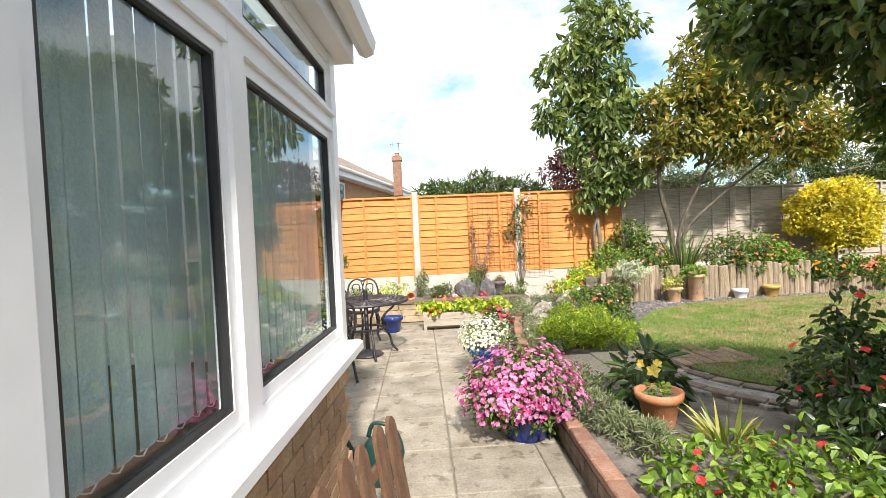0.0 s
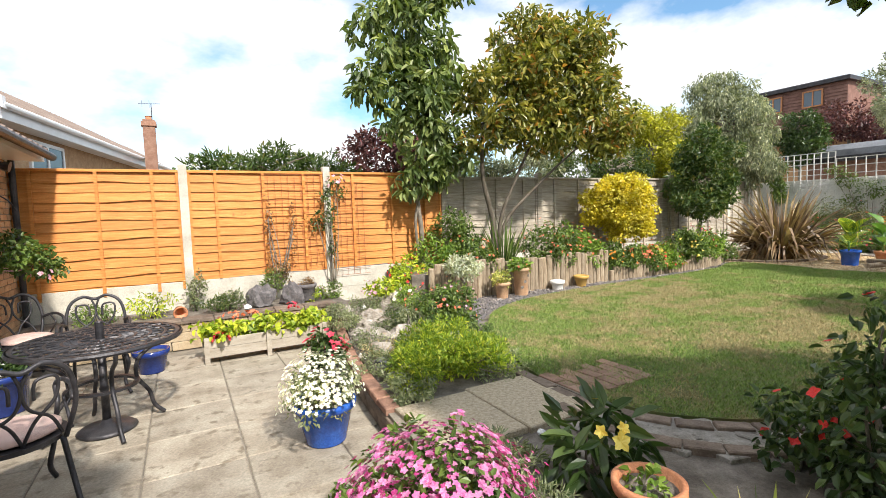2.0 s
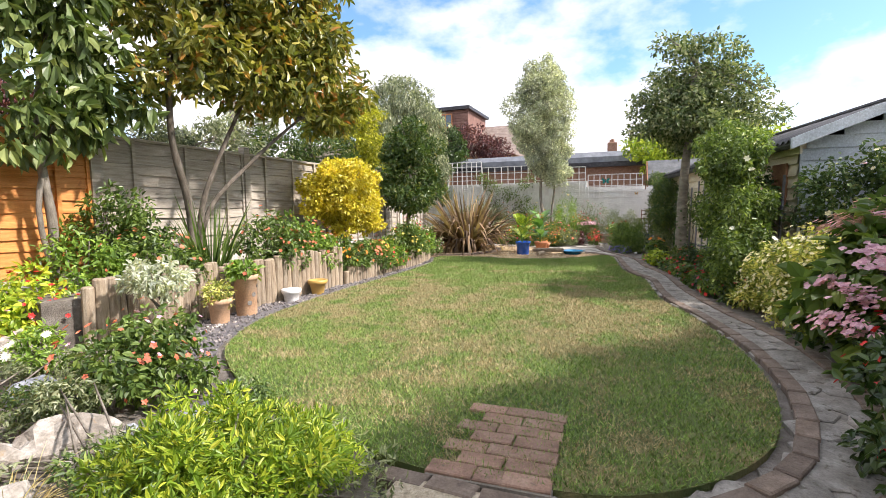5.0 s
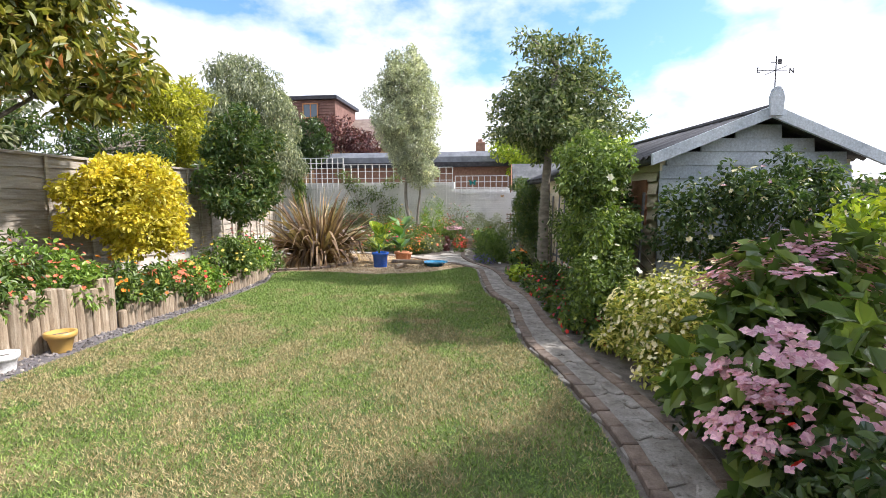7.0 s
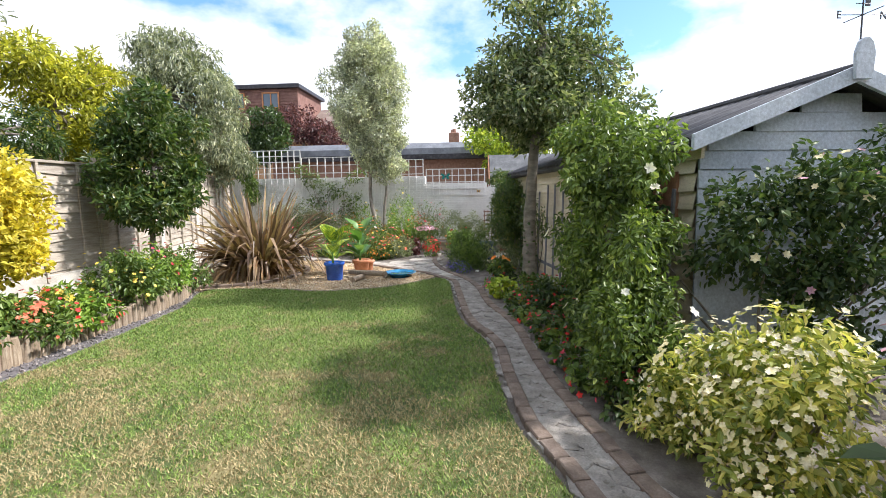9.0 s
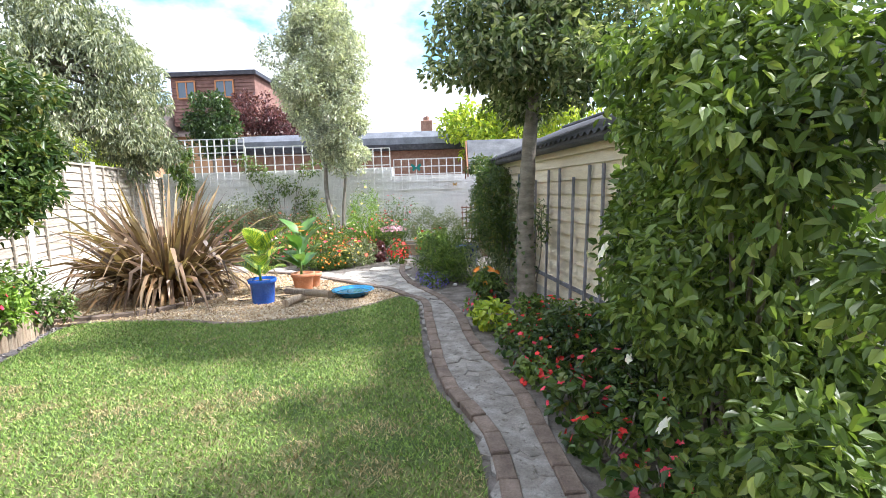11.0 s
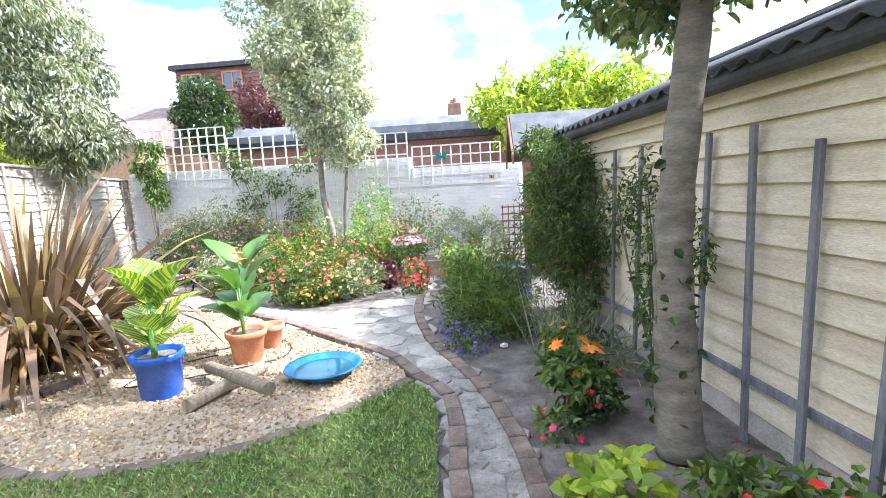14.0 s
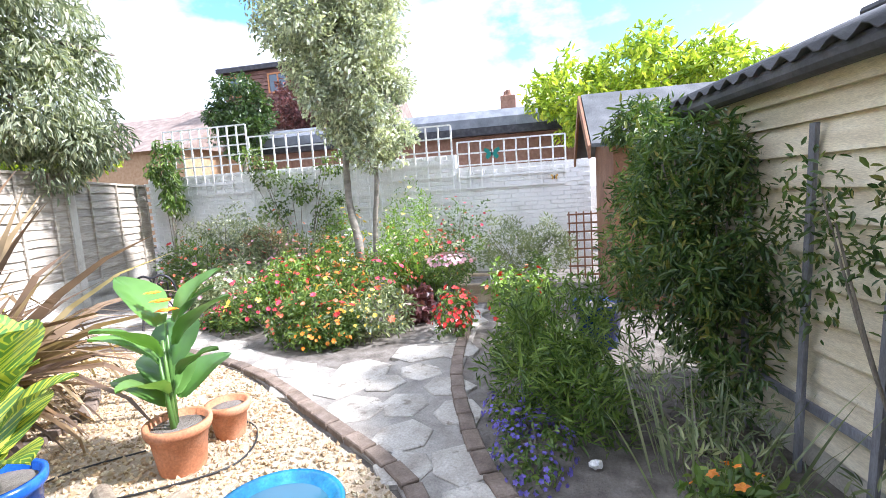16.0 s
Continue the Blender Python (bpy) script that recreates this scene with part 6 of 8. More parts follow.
# ---- island flower bed at the far end ----
ISLAND = [(15.2, 6.6, 0.46, L_MID, P_CORAL, 0.42), (15.6, 7.4, 0.5, L_MID, P_ROSE, 0.45), (16.1, 8.2, 0.5, L_GREY, P_LILAC, 0.45), (15.3, 5.95, 0.42, L_GREY, P_YELLOW, 0.36), (16.3, 7.2, 0.55, L_FRESH, P_CORAL, 0.5), (16.9, 8.6, 0.5, L_GREY, P_WHITE, 0.55), (18.1, 6.3, 1.0, L_FRESH, P_CREAMP, 0.5), (18.3, 5.5, 0.85, L_MID, P_ROSE, 0.5), (17.7, 8.5, 0.85, L_GREY, P_LILAC, 0.5), (18.4, 10.5, 0.85, L_OLIVE, None, 0.6), (16.9, 9.3, 0.72, L_MID, P_CORAL, 0.5), (17.9, 7.4, 0.8, L_FRESH, P_ORANGE, 0.45), (16.6, 6.9, 0.66, L_MID, P_CORAL, 0.4), (16.0, 7.3, 0.6, L_FRESH, P_RED, 0.35), (15.0, 6.3, 0.34, L_MID, P_ORANGE, 0.3),
          (16.5, 6.4, 0.5, L_MID, P_ROSE, 0.45), (15.9, 6.6, 0.5, L_MID, P_ORANGE, 0.4), (17.2, 7.8, 0.5, L_GREY, P_CREAMP, 0.5), (17.0, 9.6, 0.5, L_GREY, P_LILAC, 0.55), (17.3, 6.2, 0.7, L_FRESH, P_CREAMP, 0.45), (17.0, 5.7, 0.6, L_MID, P_CORAL, 0.4), (15.8, 7.9, 0.3, L_MID, P_ROSE, 0.35), (17.9, 9.0, 0.8, L_OLIVE, None, 0.6), (17.9, 8.2, 0.7, L_GREY, P_LILAC, 0.5), (18.3, 7.6, 0.6, L_MID, P_CREAMP, 0.5)]
for i, (x, y, z, lm, pm, w) in enumerate(ISLAND):
    shrub("cottage_flowers", "mixed cottage flowers in the island bed", (x, y, 0.165), [(x, y, z, w, w, z - 0.14), (x - 0.15, y + 0.2, z * 0.8, w * 0.7, w * 0.7, z * 0.5)], 1500, 0.065, 0.024, lm, 130 + i, [(None, 60, 0.026, pm, 6), ([(x, y, z + 0.04, w, w, z - 0.12)], 8, 0.042, [P_ROSE, P_YELLOW, P_WHITE, P_CORAL, P_RED][i % 5], 8)] if pm else [], group="island bed flowers", category="plant", droop=-0.1)
shrub("brown_bush", "dull brown-leaved bush before the wall", (18.1, 9.0, 0.165), [(18.0, 8.9, 0.95, 0.4, 0.42, 0.38)], 1600, 0.05, 0.025, L_DRY, 150)
shrub("grey_wall_shrub", "grey-green shrub against the white wall", (18.5, 9.9, 0.165), [(18.4, 9.9, 1.1, 0.4, 0.6, 0.55), (18.4, 9.3, 1.0, 0.4, 0.4, 0.45)], 2600, 0.07, 0.025, L_OLIVE, 151)
shrub("wall_rose", "yellow-green climbing rose on the white trellis", (18.95, 8.6, 0.165), [(19.0, 8.7, 1.9, 0.10, 0.5, 0.35), (19.0, 9.3, 2.2, 0.1, 0.5, 0.25), (19.0, 8.0, 1.5, 0.10, 0.4, 0.4), (19.0, 7.9, 2.3, 0.1, 0.5, 0.25), (19.0, 9.2, 1.5, 0.1, 0.4, 0.3), (19.0, 9.0, 0.9, 0.1, 0.5, 0.3), (19.0, 8.2, 1.0, 0.1, 0.35, 0.35), (19.0, 9.6, 2.5, 0.1, 0.4, 0.25)], 1900, 0.07, 0.04, L_MOCK, 152, droop=0.5)
shrub("corner_climber", "narrow drooping climber on the corner post", (18.9, 11.4, 0.165), [(18.9, 11.4, 2.6, 0.25, 0.3, 0.5), (18.9, 11.3, 2.0, 0.2, 0.22, 0.5)], 1100, 0.12, 0.04, L_MID, 153, droop=0.8)
shrub("catmint_bush", "grey-green fine-leaved bush against the wall", (18.2, 4.6, 0.165), [(18.0, 4.7, 0.75, 0.5, 0.55, 0.5), (18.2, 4.1, 0.7, 0.45, 0.45, 0.45)], 4200, 0.06, 0.016, L_GREY, 154, droop=-0.3)
plant("crocosmia_clump", "arching bright green sword leaves", "plant", (17.1, 5.9, 0.165), [("foliage", clump(17.1, 5.9, 0.2, 80, 0.2, 1.0, 0.045, 1.0, L_FRESH, 155, 0.7), L_FRESH, "")])
shrub("purple_heuchera", "dark purple crinkled foliage clump", (15.9, 5.65, 0.165), [(15.85, 5.65, 0.36, 0.3, 0.22, 0.2)], 420, 0.08, 0.07, L_PURP, 156, category="plant")
shrub("salvia_red", "spikes of bright red salvia", (15.3, 5.15, 0.165), [(15.3, 5.1, 0.4, 0.35, 0.2, 0.26)], 500, 0.06, 0.03, L_MID, 157, [(None, 130, 0.026, P_RED, 5)], category="plant")
shrub("pink_sedum", "flat pale pink flower heads on a green mound", (16.4, 5.35, 0.165), [(16.4, 5.35, 0.65, 0.35, 0.3, 0.2)], 700, 0.05, 0.02, L_MID, 158, [([(16.4, 5.35, 0.8, 0.33, 0.28, 0.06)], 90, 0.03, P_LILAC, 6)], category="plant")
# ---- strap-leaved centrepiece ----
plant("phormium", "large bronze strap-leaved plant with frayed arching leaves", "plant", (12.7, 8.2, 0.19),
      [("foliage", clump(12.7, 8.2, 0.19, 300, 0.32, 1.75, 0.095, 2.4, L_PHORM, 160, 0.85), L_PHORM, "bronze and straw strap leaves"), ("foliage", clump(12.7, 8.2, 0.19, 120, 0.18, 1.75, 0.085, 0.8, L_PHORM, 162, 0.4), L_PHORM, "upright bronze leaves"), ("foliage", clump(12.7, 8.2, 0.19, 120, 0.35, 1.5, 0.065, 3.4, L_DRY, 161, 1.0), L_DRY, "dead brown leaves")])

# ---- more of the bed between path and shed ----
shrub("path_fuchsia", "dark-leaved fuchsia with red bells leaning over the path", (3.0, 2.6, 0.165), [(2.95, 2.85, 0.45, 0.42, 0.34, 0.34), (3.5, 2.65, 0.5, 0.45, 0.35, 0.38), (4.0, 2.5, 0.42, 0.4, 0.35, 0.3), (2.6, 3.05, 0.4, 0.28, 0.25, 0.28)], 3600, 0.06, 0.036, L_DARK, 170, [(None, 46, 0.026, P_RED, 4)])
for i, (x, y, w, h, lm, pm) in enumerate([(12.35, 3.55, 0.22, 0.2, L_MID, P_ORANGE), (11.75, 3.5, 0.22, 0.16, L_DARK, P_RED), (10.5, 3.1, 0.35, 0.2, L_MID, P_RED), (10.0, 3.0, 0.35, 0.22, L_BAY, P_ROSE), (9.6, 3.15, 0.3, 0.22, L_DARK, P_RED), (14.7, 4.4, 0.4, 0.4, L_MID, P_RED), (15.3, 4.5, 0.4, 0.35, L_FRESH, P_CORAL), (16.0, 4.3, 0.42, 0.36, L_MID, None)]):
    shrub("bed_plant", "leafy bedding plant between path and shed", (x, y, 0.165), [(x, y, 0.17 + h, w, w * 0.85, h)], 620, 0.06, 0.03, lm, 171 + i, [(None, 14, 0.026, pm, 5)] if pm else [], group="shed bed plants", category="plant")
plant("seed_spikes", "clump of tall grey-green seed spikes", "plant", (12.75, 3.55, 0.165), [("foliage", clump(12.75, 3.55, 0.165, 44, 0.3, 0.75, 0.014, 0.4, L_GREY, 190, 0.5), L_GREY, "")])
shrub("trunk_ivy", "thin ivy shoots twining up the holly trunk", (11.3, 3.22, 0.17), [(11.42, 3.2, 1.1, 0.16, 0.14, 0.6), (11.35, 3.2, 0.6, 0.16, 0.14, 0.4)], 130, 0.06, 0.045, L_DARK, 191, droop=0.2)

shrub("tall_mallow", "tall airy shrub with pale white blooms by the shed wall", (8.9, 2.6, 0.17), [(8.9, 2.7, 1.5, 0.42, 0.3, 0.6), (9.1, 2.75, 2.1, 0.38, 0.28, 0.4), (8.8, 2.7, 0.7, 0.45, 0.32, 0.5), (9.3, 2.75, 1.1, 0.3, 0.25, 0.4)], 2400, 0.07, 0.045, L_MOCK, 192, [(None, 10, 0.045, P_WHITE, 5)], trunk=0.012, shell=0.25)

# ---- pots ----
def pot(name, label, at, r0, r1, h, mat, rim=0.02, group="pots"):
    root = thing(name, label, "plant pot", at, 0, group)
    prof = [(r0 * 0.96, 0), (r0, 0.01), (r0 + (r1 - r0) * 0.85, h - 0.06), (r1 + rim * 0.6, h - 0.055), (r1 + rim, h - 0.03), (r1 + rim, h), (r1 - 0.004, h), (r1 - 0.012, h - 0.05), (0.01, h - 0.05)]
    part("body", Geo().lathe(prof, 28), mat, root, smooth=True)
    part("soil", Geo().lathe([(0.01, h - 0.049), (r1 - 0.013, h - 0.049), (r1 - 0.013, h - 0.035), (0.01, h - 0.03)], 20), M_SOIL, root, "dark potting soil")
    return root


pot("pink_flower_pot", "dark pot hidden under a ball of pink flowers", (0.68, 3.60, 0.0), 0.16, 0.22, 0.28, M_DBLUE)
ball = [(0.68, 3.60, 0.38, 0.39, 0.37, 0.28), (0.50, 3.58, 0.27, 0.29, 0.30, 0.21), (0.82, 3.58, 0.27, 0.29, 0.30, 0.21)]
shrub("trailing_pelargonium", "mounded trailing plant smothered in pink and magenta flowers", (0.68, 3.60, 0.235), ball, 3800, 0.045, 0.024, L_MID, 200,
      [(None, 1800, 0.019, P_PINK, 5), (None, 800, 0.014, P_PURPLE, 5)], floor=False, category="flowers")
pot("blue_glazed_pot", "bright blue glazed pot on the patio", (0.62, 5.2, 0.0), 0.14, 0.20, 0.30, M_BLUEP)
shrub("white_petunia", "mound of small white flowers in the blue pot", (0.62, 5.2, 0.26), [(0.62, 5.2, 0.42, 0.26, 0.26, 0.20), (0.55, 5.1, 0.36, 0.24, 0.22, 0.14)], 900, 0.04, 0.018, L_GREY, 201, [(None, 850, 0.0155, P_WHITE, 5)], floor=False, category="flowers")
pot("dark_planter", "dark plastic pot behind the white flowers", (0.86, 6.05, 0.0), 0.13, 0.17, 0.26, M_IRON)
shrub("impatiens", "rose-red busy lizzie with dark leaves", (0.86, 6.05, 0.22), [(0.86, 6.05, 0.42, 0.17, 0.17, 0.17)], 320, 0.06, 0.034, L_DARK, 202, [(None, 26, 0.036, P_ROSE, 5)], floor=False, category="flowers")
pot("terracotta_pot", "round terracotta pot with a small green plant", (1.50, 3.22, 0.165), 0.095, 0.135, 0.24, M_TERRA)
shrub("seedling", "small lime-green seedling in the terracotta pot", (1.50, 3.22, 0.355), [(1.50, 3.22, 0.40, 0.09, 0.09, 0.045)], 60, 0.05, 0.035, L_FRESH, 203, floor=False, category="plant")
pot("strawberry_pot", "tall pale terracotta strawberry pot with round holes", (4.68, 8.16, 0.178), 0.11, 0.125, 0.46, M_TERRAP)
for k, (a, z) in enumerate([(-95, 0.24), (-60, 0.33), (-120, 0.15), (-40, 0.14)]):
    hole = part("planting_hole", Geo().lathe([(0.001, 0), (0.022, 0), (0.026, 0.006), (0.001, 0.006)], 12), M_SOIL, bpy.data.objects["strawberry_pot"], "dark round planting hole")
    hole.matrix_local = pose(0.117 * math.cos(radians(a)), 0.117 * math.sin(radians(a)), z, 0, 0, a) @ pose(0, 0, 0, 0, 90, 0)
shrub("pelargonium", "green leafy plant spilling from the strawberry pot", (4.68, 8.16, 0.58), [(4.66, 8.16, 0.68, 0.2, 0.16, 0.10)], 240, 0.07, 0.05, L_FRESH, 204, [(None, 6, 0.025, P_CORAL, 5)], floor=False, category="plant")
pot("pale_pot", "pale weathered terracotta pot before the logs", (4.28, 8.14, 0.178), 0.09, 0.11, 0.26, M_TERRAP)
shrub("heather", "yellowish bushy plant in the pale pot", (4.28, 8.14, 0.39), [(4.26, 8.14, 0.50, 0.18, 0.16, 0.14)], 500, 0.05, 0.02, L_CREAM, 205, floor=False, category="plant")
pot("striped_pot", "small white and blue striped pot", (5.5, 8.2, 0.178), 0.09, 0.105, 0.16, M_WHITEW)
pot("ochre_pot", "small ochre glazed pot before the logs", (6.05, 8.19, 0.178), 0.08, 0.115, 0.20, M_YPOT)
pot("blue_planter", "tall blue plastic pot on the gravel", (12.1, 6.57, 0.19), 0.14, 0.165, 0.33, M_BLUEP)
pot("orange_pot", "terracotta plastic pot on the gravel", (12.78, 6.24, 0.19), 0.12, 0.155, 0.28, M_TERRA)
pot("small_orange_pot", "smaller terracotta pot on the gravel", (13.15, 6.2, 0.19), 0.09, 0.115, 0.22, M_TERRA)
pot("dark_blue_pot", "dark blue glazed pot by the door", (-1.62, 7.2, 0.0), 0.17, 0.20, 0.34, M_DBLUE)
shrub("patio_rose", "small pink rose in the dark blue pot", (-1.62, 7.2, 0.30), [(-1.62, 7.2, 0.42, 0.22, 0.22, 0.12)], 420, 0.05, 0.03, L_DARK, 206, [(None, 3, 0.045, P_LILAC, 9)], floor=False, category="plant")
pot("bay_pot", "terracotta pot with a yellow-green plant by the fence", (14.3, 9.4, 0.19), 0.12, 0.15, 0.26, M_TERRA)
shrub("yellow_hosta", "yellow-green broad-leaved plant in a pot", (14.3, 9.4, 0.40), [(14.3, 9.4, 0.55, 0.22, 0.22, 0.16)], 60, 0.2, 0.10, L_CANNA, 207, floor=False, category="plant")


def canna(name, label, x, y, z, n, mat, seed, height, L, W, flower=None, stripe=None):
    rng = np.random.default_rng(seed)
    a = rng.uniform(0, 6.28, n) + np.arange(n) * 2.4
    h = rng.uniform(0.15, 1.0, n) * height
    pos = np.stack([x + 0.05 * np.cos(a), y + 0.05 * np.sin(a), z + h], 1)
    axis = np.stack([np.cos(a) * 0.85, np.sin(a) * 0.85, 0.45 + h / height * 0.9], 1)
    nrm = np.stack([-np.cos(a) * 0.6, -np.sin(a) * 0.6, np.ones(n)], 1)
    st = Geo()
    for k in range(3):
        st.tube([(x + 0.03 * k - 0.03, y + 0.02 * k, z - 0.03), (x + 0.04 * k - 0.05, y + 0.02, z + height * (0.7 + 0.15 * k))], [0.016, 0.008], 7)
    # each leaf is a curved blade with a midrib, in slanting strips
    V, F, tint = [], [], []
    for p, ax, nr, s in zip(pos, unit(axis), unit(nrm), rng.uniform(0.75, 1.15, n)):
        sd = np.cross(ax, nr)
        sd /= np.linalg.norm(sd)
        k0, q, d = len(V), p.copy(), ax.copy()
        spine = []
        for i in range(41):
            spine.append((q, np.cross(sd, d)))
            d = d - np.array([0, 0, 1.0]) * 0.019
            d /= np.linalg.norm(d)
            q = q + d * L * s / 40
        # rows of the blade slant from the midrib towards the edge, as its stripes do
        for i in range(-8, 33):
            for c in (-1, -0.66, -0.33, 0, 0.33, 0.66, 1):
                u = min(1.0, max(0.0, i / 32 + 0.25 * abs(c)))
                q, up = spine[round(u * 40)]
                w = W * s * 0.5 * max(0.03, math.sin(math.pi * min(1, 0.06 + u * 0.94)) ** 0.8)
                V.append(q + sd * w * c + up * (abs(c) * w * 0.35 + 0.005 * math.sin(u * 11 + c * 3)))
        for i in range(40):
            for c in range(6):
                F.append((k0 + i * 7 + c, k0 + i * 7 + c + 1, k0 + i * 7 + c + 8, k0 + i * 7 + c + 7))
                tint.append(1 if i % 3 == 0 or i % 7 == 2 else 0)
    lm = quads_mesh("foliage", np.array(V), np.array(F), mat)
    lm.shade_smooth()
    if stripe:
        lm.materials.append(stripe)
        lm.polygons.foreach_set("material_index", tint)
    pieces = [("stem", st, L_CANNAG, ""), ("foliage", lm, mat, "broad pointed leaves")]
    if flower:
        P = np.array([(x, y, z + height + 0.12), (x + 0.03, y, z + height + 0.06), (x - 0.02, y + 0.03, z + height + 0.17)])
        pieces += [("blossom", bloom_mesh(P, np.array([[0, 0, 1.0]] * 3), 0.06, flower, seed, 5), flower, "orange blooms")]
    return plant(name, label, "plant", (x, y, z), pieces)


canna("variegated_canna", "canna with broad yellow-striped leaves in the blue pot", 12.1, 6.57, 0.47, 13, L_CANNAG, 210, 0.48, 0.44, 0.27, None, L_CANNA)
canna("green_canna", "green-leaved canna with an orange bloom in the terracotta pot", 12.78, 6.24, 0.42, 13, L_CANNAG, 211, 0.60, 0.36, 0.22, P_ORANGE)


# ---- planter box, rocks, logs, dish ----
box = thing("planter_box", "low silvered timber planter with legs", "planter", (0.62, 7.78, 0), 0.0)
for z in (0.07, 0.175):
    part("board", Geo().block(-0.63, 0.63, -0.13, -0.105, z, z + 0.10, 0.004), M_PLANTER, box)
    part("board", Geo().block(-0.63, 0.63, 0.105, 0.13, z, z + 0.10, 0.004), M_PLANTER, box)
for x in (-0.645, 0.0, 0.645):
    part("leg", Geo().block(x - 0.025, x + 0.025, -0.155, -0.131, 0, 0.30, 0.004), M_PLANTER, box)
    part("leg", Geo().block(x - 0.025, x + 0.025, 0.131, 0.155, 0, 0.30, 0.004), M_PLANTER, box)
for x in (-0.63, 0.606):
    part("end_board", Geo().block(x, x + 0.024, -0.104, 0.104, 0.07, 0.275, 0.004), M_PLANTER, box)
part("soil", Geo().box(-0.60, 0.60, -0.10, 0.10, 0.07, 0.25), M_SOIL, box)
shrub("bedding_geraniums", "lime-green geraniums with red heads in the planter box", (0.62, 7.78, 0.25), [(0.2, 7.75, 0.34, 0.36, 0.18, 0.11), (0.75, 7.75, 0.36, 0.36, 0.18, 0.11), (1.1, 7.78, 0.33, 0.24, 0.17, 0.10)], 900, 0.07, 0.06, L_LIME, 212,
      [([(0.12, 7.62, 0.28, 0.08, 0.06, 0.06)], 34, 0.028, P_ROSE, 5), ([(0.35, 7.85, 0.46, 0.22, 0.06, 0.05)], 40, 0.024, P_CORAL, 5), ([(0.95, 7.85, 0.5, 0.05, 0.05, 0.05)], 14, 0.026, P_ROSE, 5)], floor=False, category="flowers")


def rock(x, y, z, sx, sy, sz, seed, mat, label):
    rng = random.Random(seed)
    bm = bmesh.new()
    bmesh.ops.create_icosphere(bm, subdivisions=3, radius=1.0)
    o = Vector((rng.uniform(0, 50), rng.uniform(0, 50), rng.uniform(0, 50)))
    for v in bm.verts:
        p = v.co.copy()
        k = 1 + 0.45 * noise.noise(p * 1.3 + o) + 0.22 * noise.noise(p * 3.1 + o) + 0.1 * noise.noise(p * 7 + o)
        v.co = Vector((p.x * sx * k, p.y * sy * k, max(-0.35, p.z) * sz * k))
    me = bpy.data.meshes.new("rock")
    bm.to_mesh(me)
    bm.free()
    me.materials.append(mat)
    ob = tagged(new("rock", me), label, "rock", "rockery stones")
    ob.matrix_world = pose(x, y, z, 0, 0, rng.uniform(0, 360))


for i, (x, y, sx, sy, sz, mt) in enumerate([(2.6, 8.5, 0.28, 0.2, 0.2, 0), (1.95, 7.85, 0.2, 0.16, 0.15, 0), (1.58, 7.25, 0.10, 0.08, 0.06, 0), (1.6, 6.8, 0.22, 0.14, 0.14, 0), (1.95, 6.68, 0.22, 0.15, 0.14, 0), (2.2, 6.15, 0.15, 0.13, 0.17, 1), (2.05, 6.35, 0.12, 0.1, 0.1, 1),
                                            (1.5, 6.35, 0.12, 0.1, 0.1, 0), (1.4, 6.0, 0.10, 0.08, 0.06, 1), (1.8, 7.5, 0.12, 0.1, 0.08, 0), (2.3, 7.6, 0.14, 0.12, 0.12, 1), (2.9, 8.1, 0.16, 0.14, 0.09, 0), (1.75, 8.35, 0.2, 0.14, 0.12, 0), (2.2, 7.35, 0.1, 0.1, 0.14, 0), (2.9, 7.5, 0.12, 0.1, 0.10, 0)]):
    rock(x, y, 0.2, sx, sy, sz, 300 + i, M_ROCKB if mt else M_ROCK, "blue-grey rough rock in the rockery" if mt else "pale grey and buff rough rock in the rockery")
for i, (x, y, z, s) in enumerate([(0.75, 9.05, 0.42, 0.2), (1.15, 9.0, 0.42, 0.2)]):
    rock(x, y, z, s, 0.08, 0.22, 330 + i, M_SLATE, "dark upright slab of stone against the fence")

LOGS_TALL = [(3.15, 8.42, 0), (3.5, 8.42, 0), (4.2, 8.45, 0), (5.2, 8.40, 0), (6.85, 8.36, 0)]
LOGS_LOW = [(6.95, 8.30, 0), (8.2, 8.30, 0), (9.4, 8.30, 0), (10.4, 8.42, 0), (11.1, 8.66, 0)]
log_me = {}
for line, z1, seed in ((LOGS_TALL, 0.74, 1), (LOGS_LOW, 0.44, 2)):
    rng = random.Random(seed)
    run = thing("log_edging", "row of upright weathered half logs holding the raised bed", "log edging", (line[0][0], line[0][1], 0.15), 0, "log edging rows")
    variants = []
    for k in range(4):
        r, h = 0.045 + 0.004 * k, z1 - 0.15 + (0.03 * (k - 1.5))
        variants.append(Geo().lathe([(r, 0), (r * 1.02, h * 0.5), (r, h - 0.012), (r - 0.012, h), (0.008, h + 0.002)], 12).mesh("log", M_LOG, False))
    for i, (p, a) in enumerate(steps_along(curve_pts(line, 6), 0.097)):
        part("log", variants[rng.randrange(4)], M_LOG, run, at=pose(p.x - line[0][0], p.y - line[0][1], rng.uniform(-0.015, 0.015), rng.uniform(-2, 2), rng.uniform(-2, 2), rng.uniform(0, 360)))
beds = Geo().prism([(3.2, 8.47), (4.2, 8.49), (5.2, 8.44), (6.86, 8.40), (6.9, 9.62), (2.9, 9.62), (2.9, 8.6)], 0.16, 0.62)
beds.prism([(6.9, 8.34), (8.2, 8.34), (9.4, 8.34), (10.4, 8.46), (11.1, 8.7), (11.2, 9.62), (6.9, 9.62)], 0.16, 0.36)
solid("raised_bed_soil", beds, M_SOIL, "dark soil of the raised border behind the logs", "soil", kind="structure")

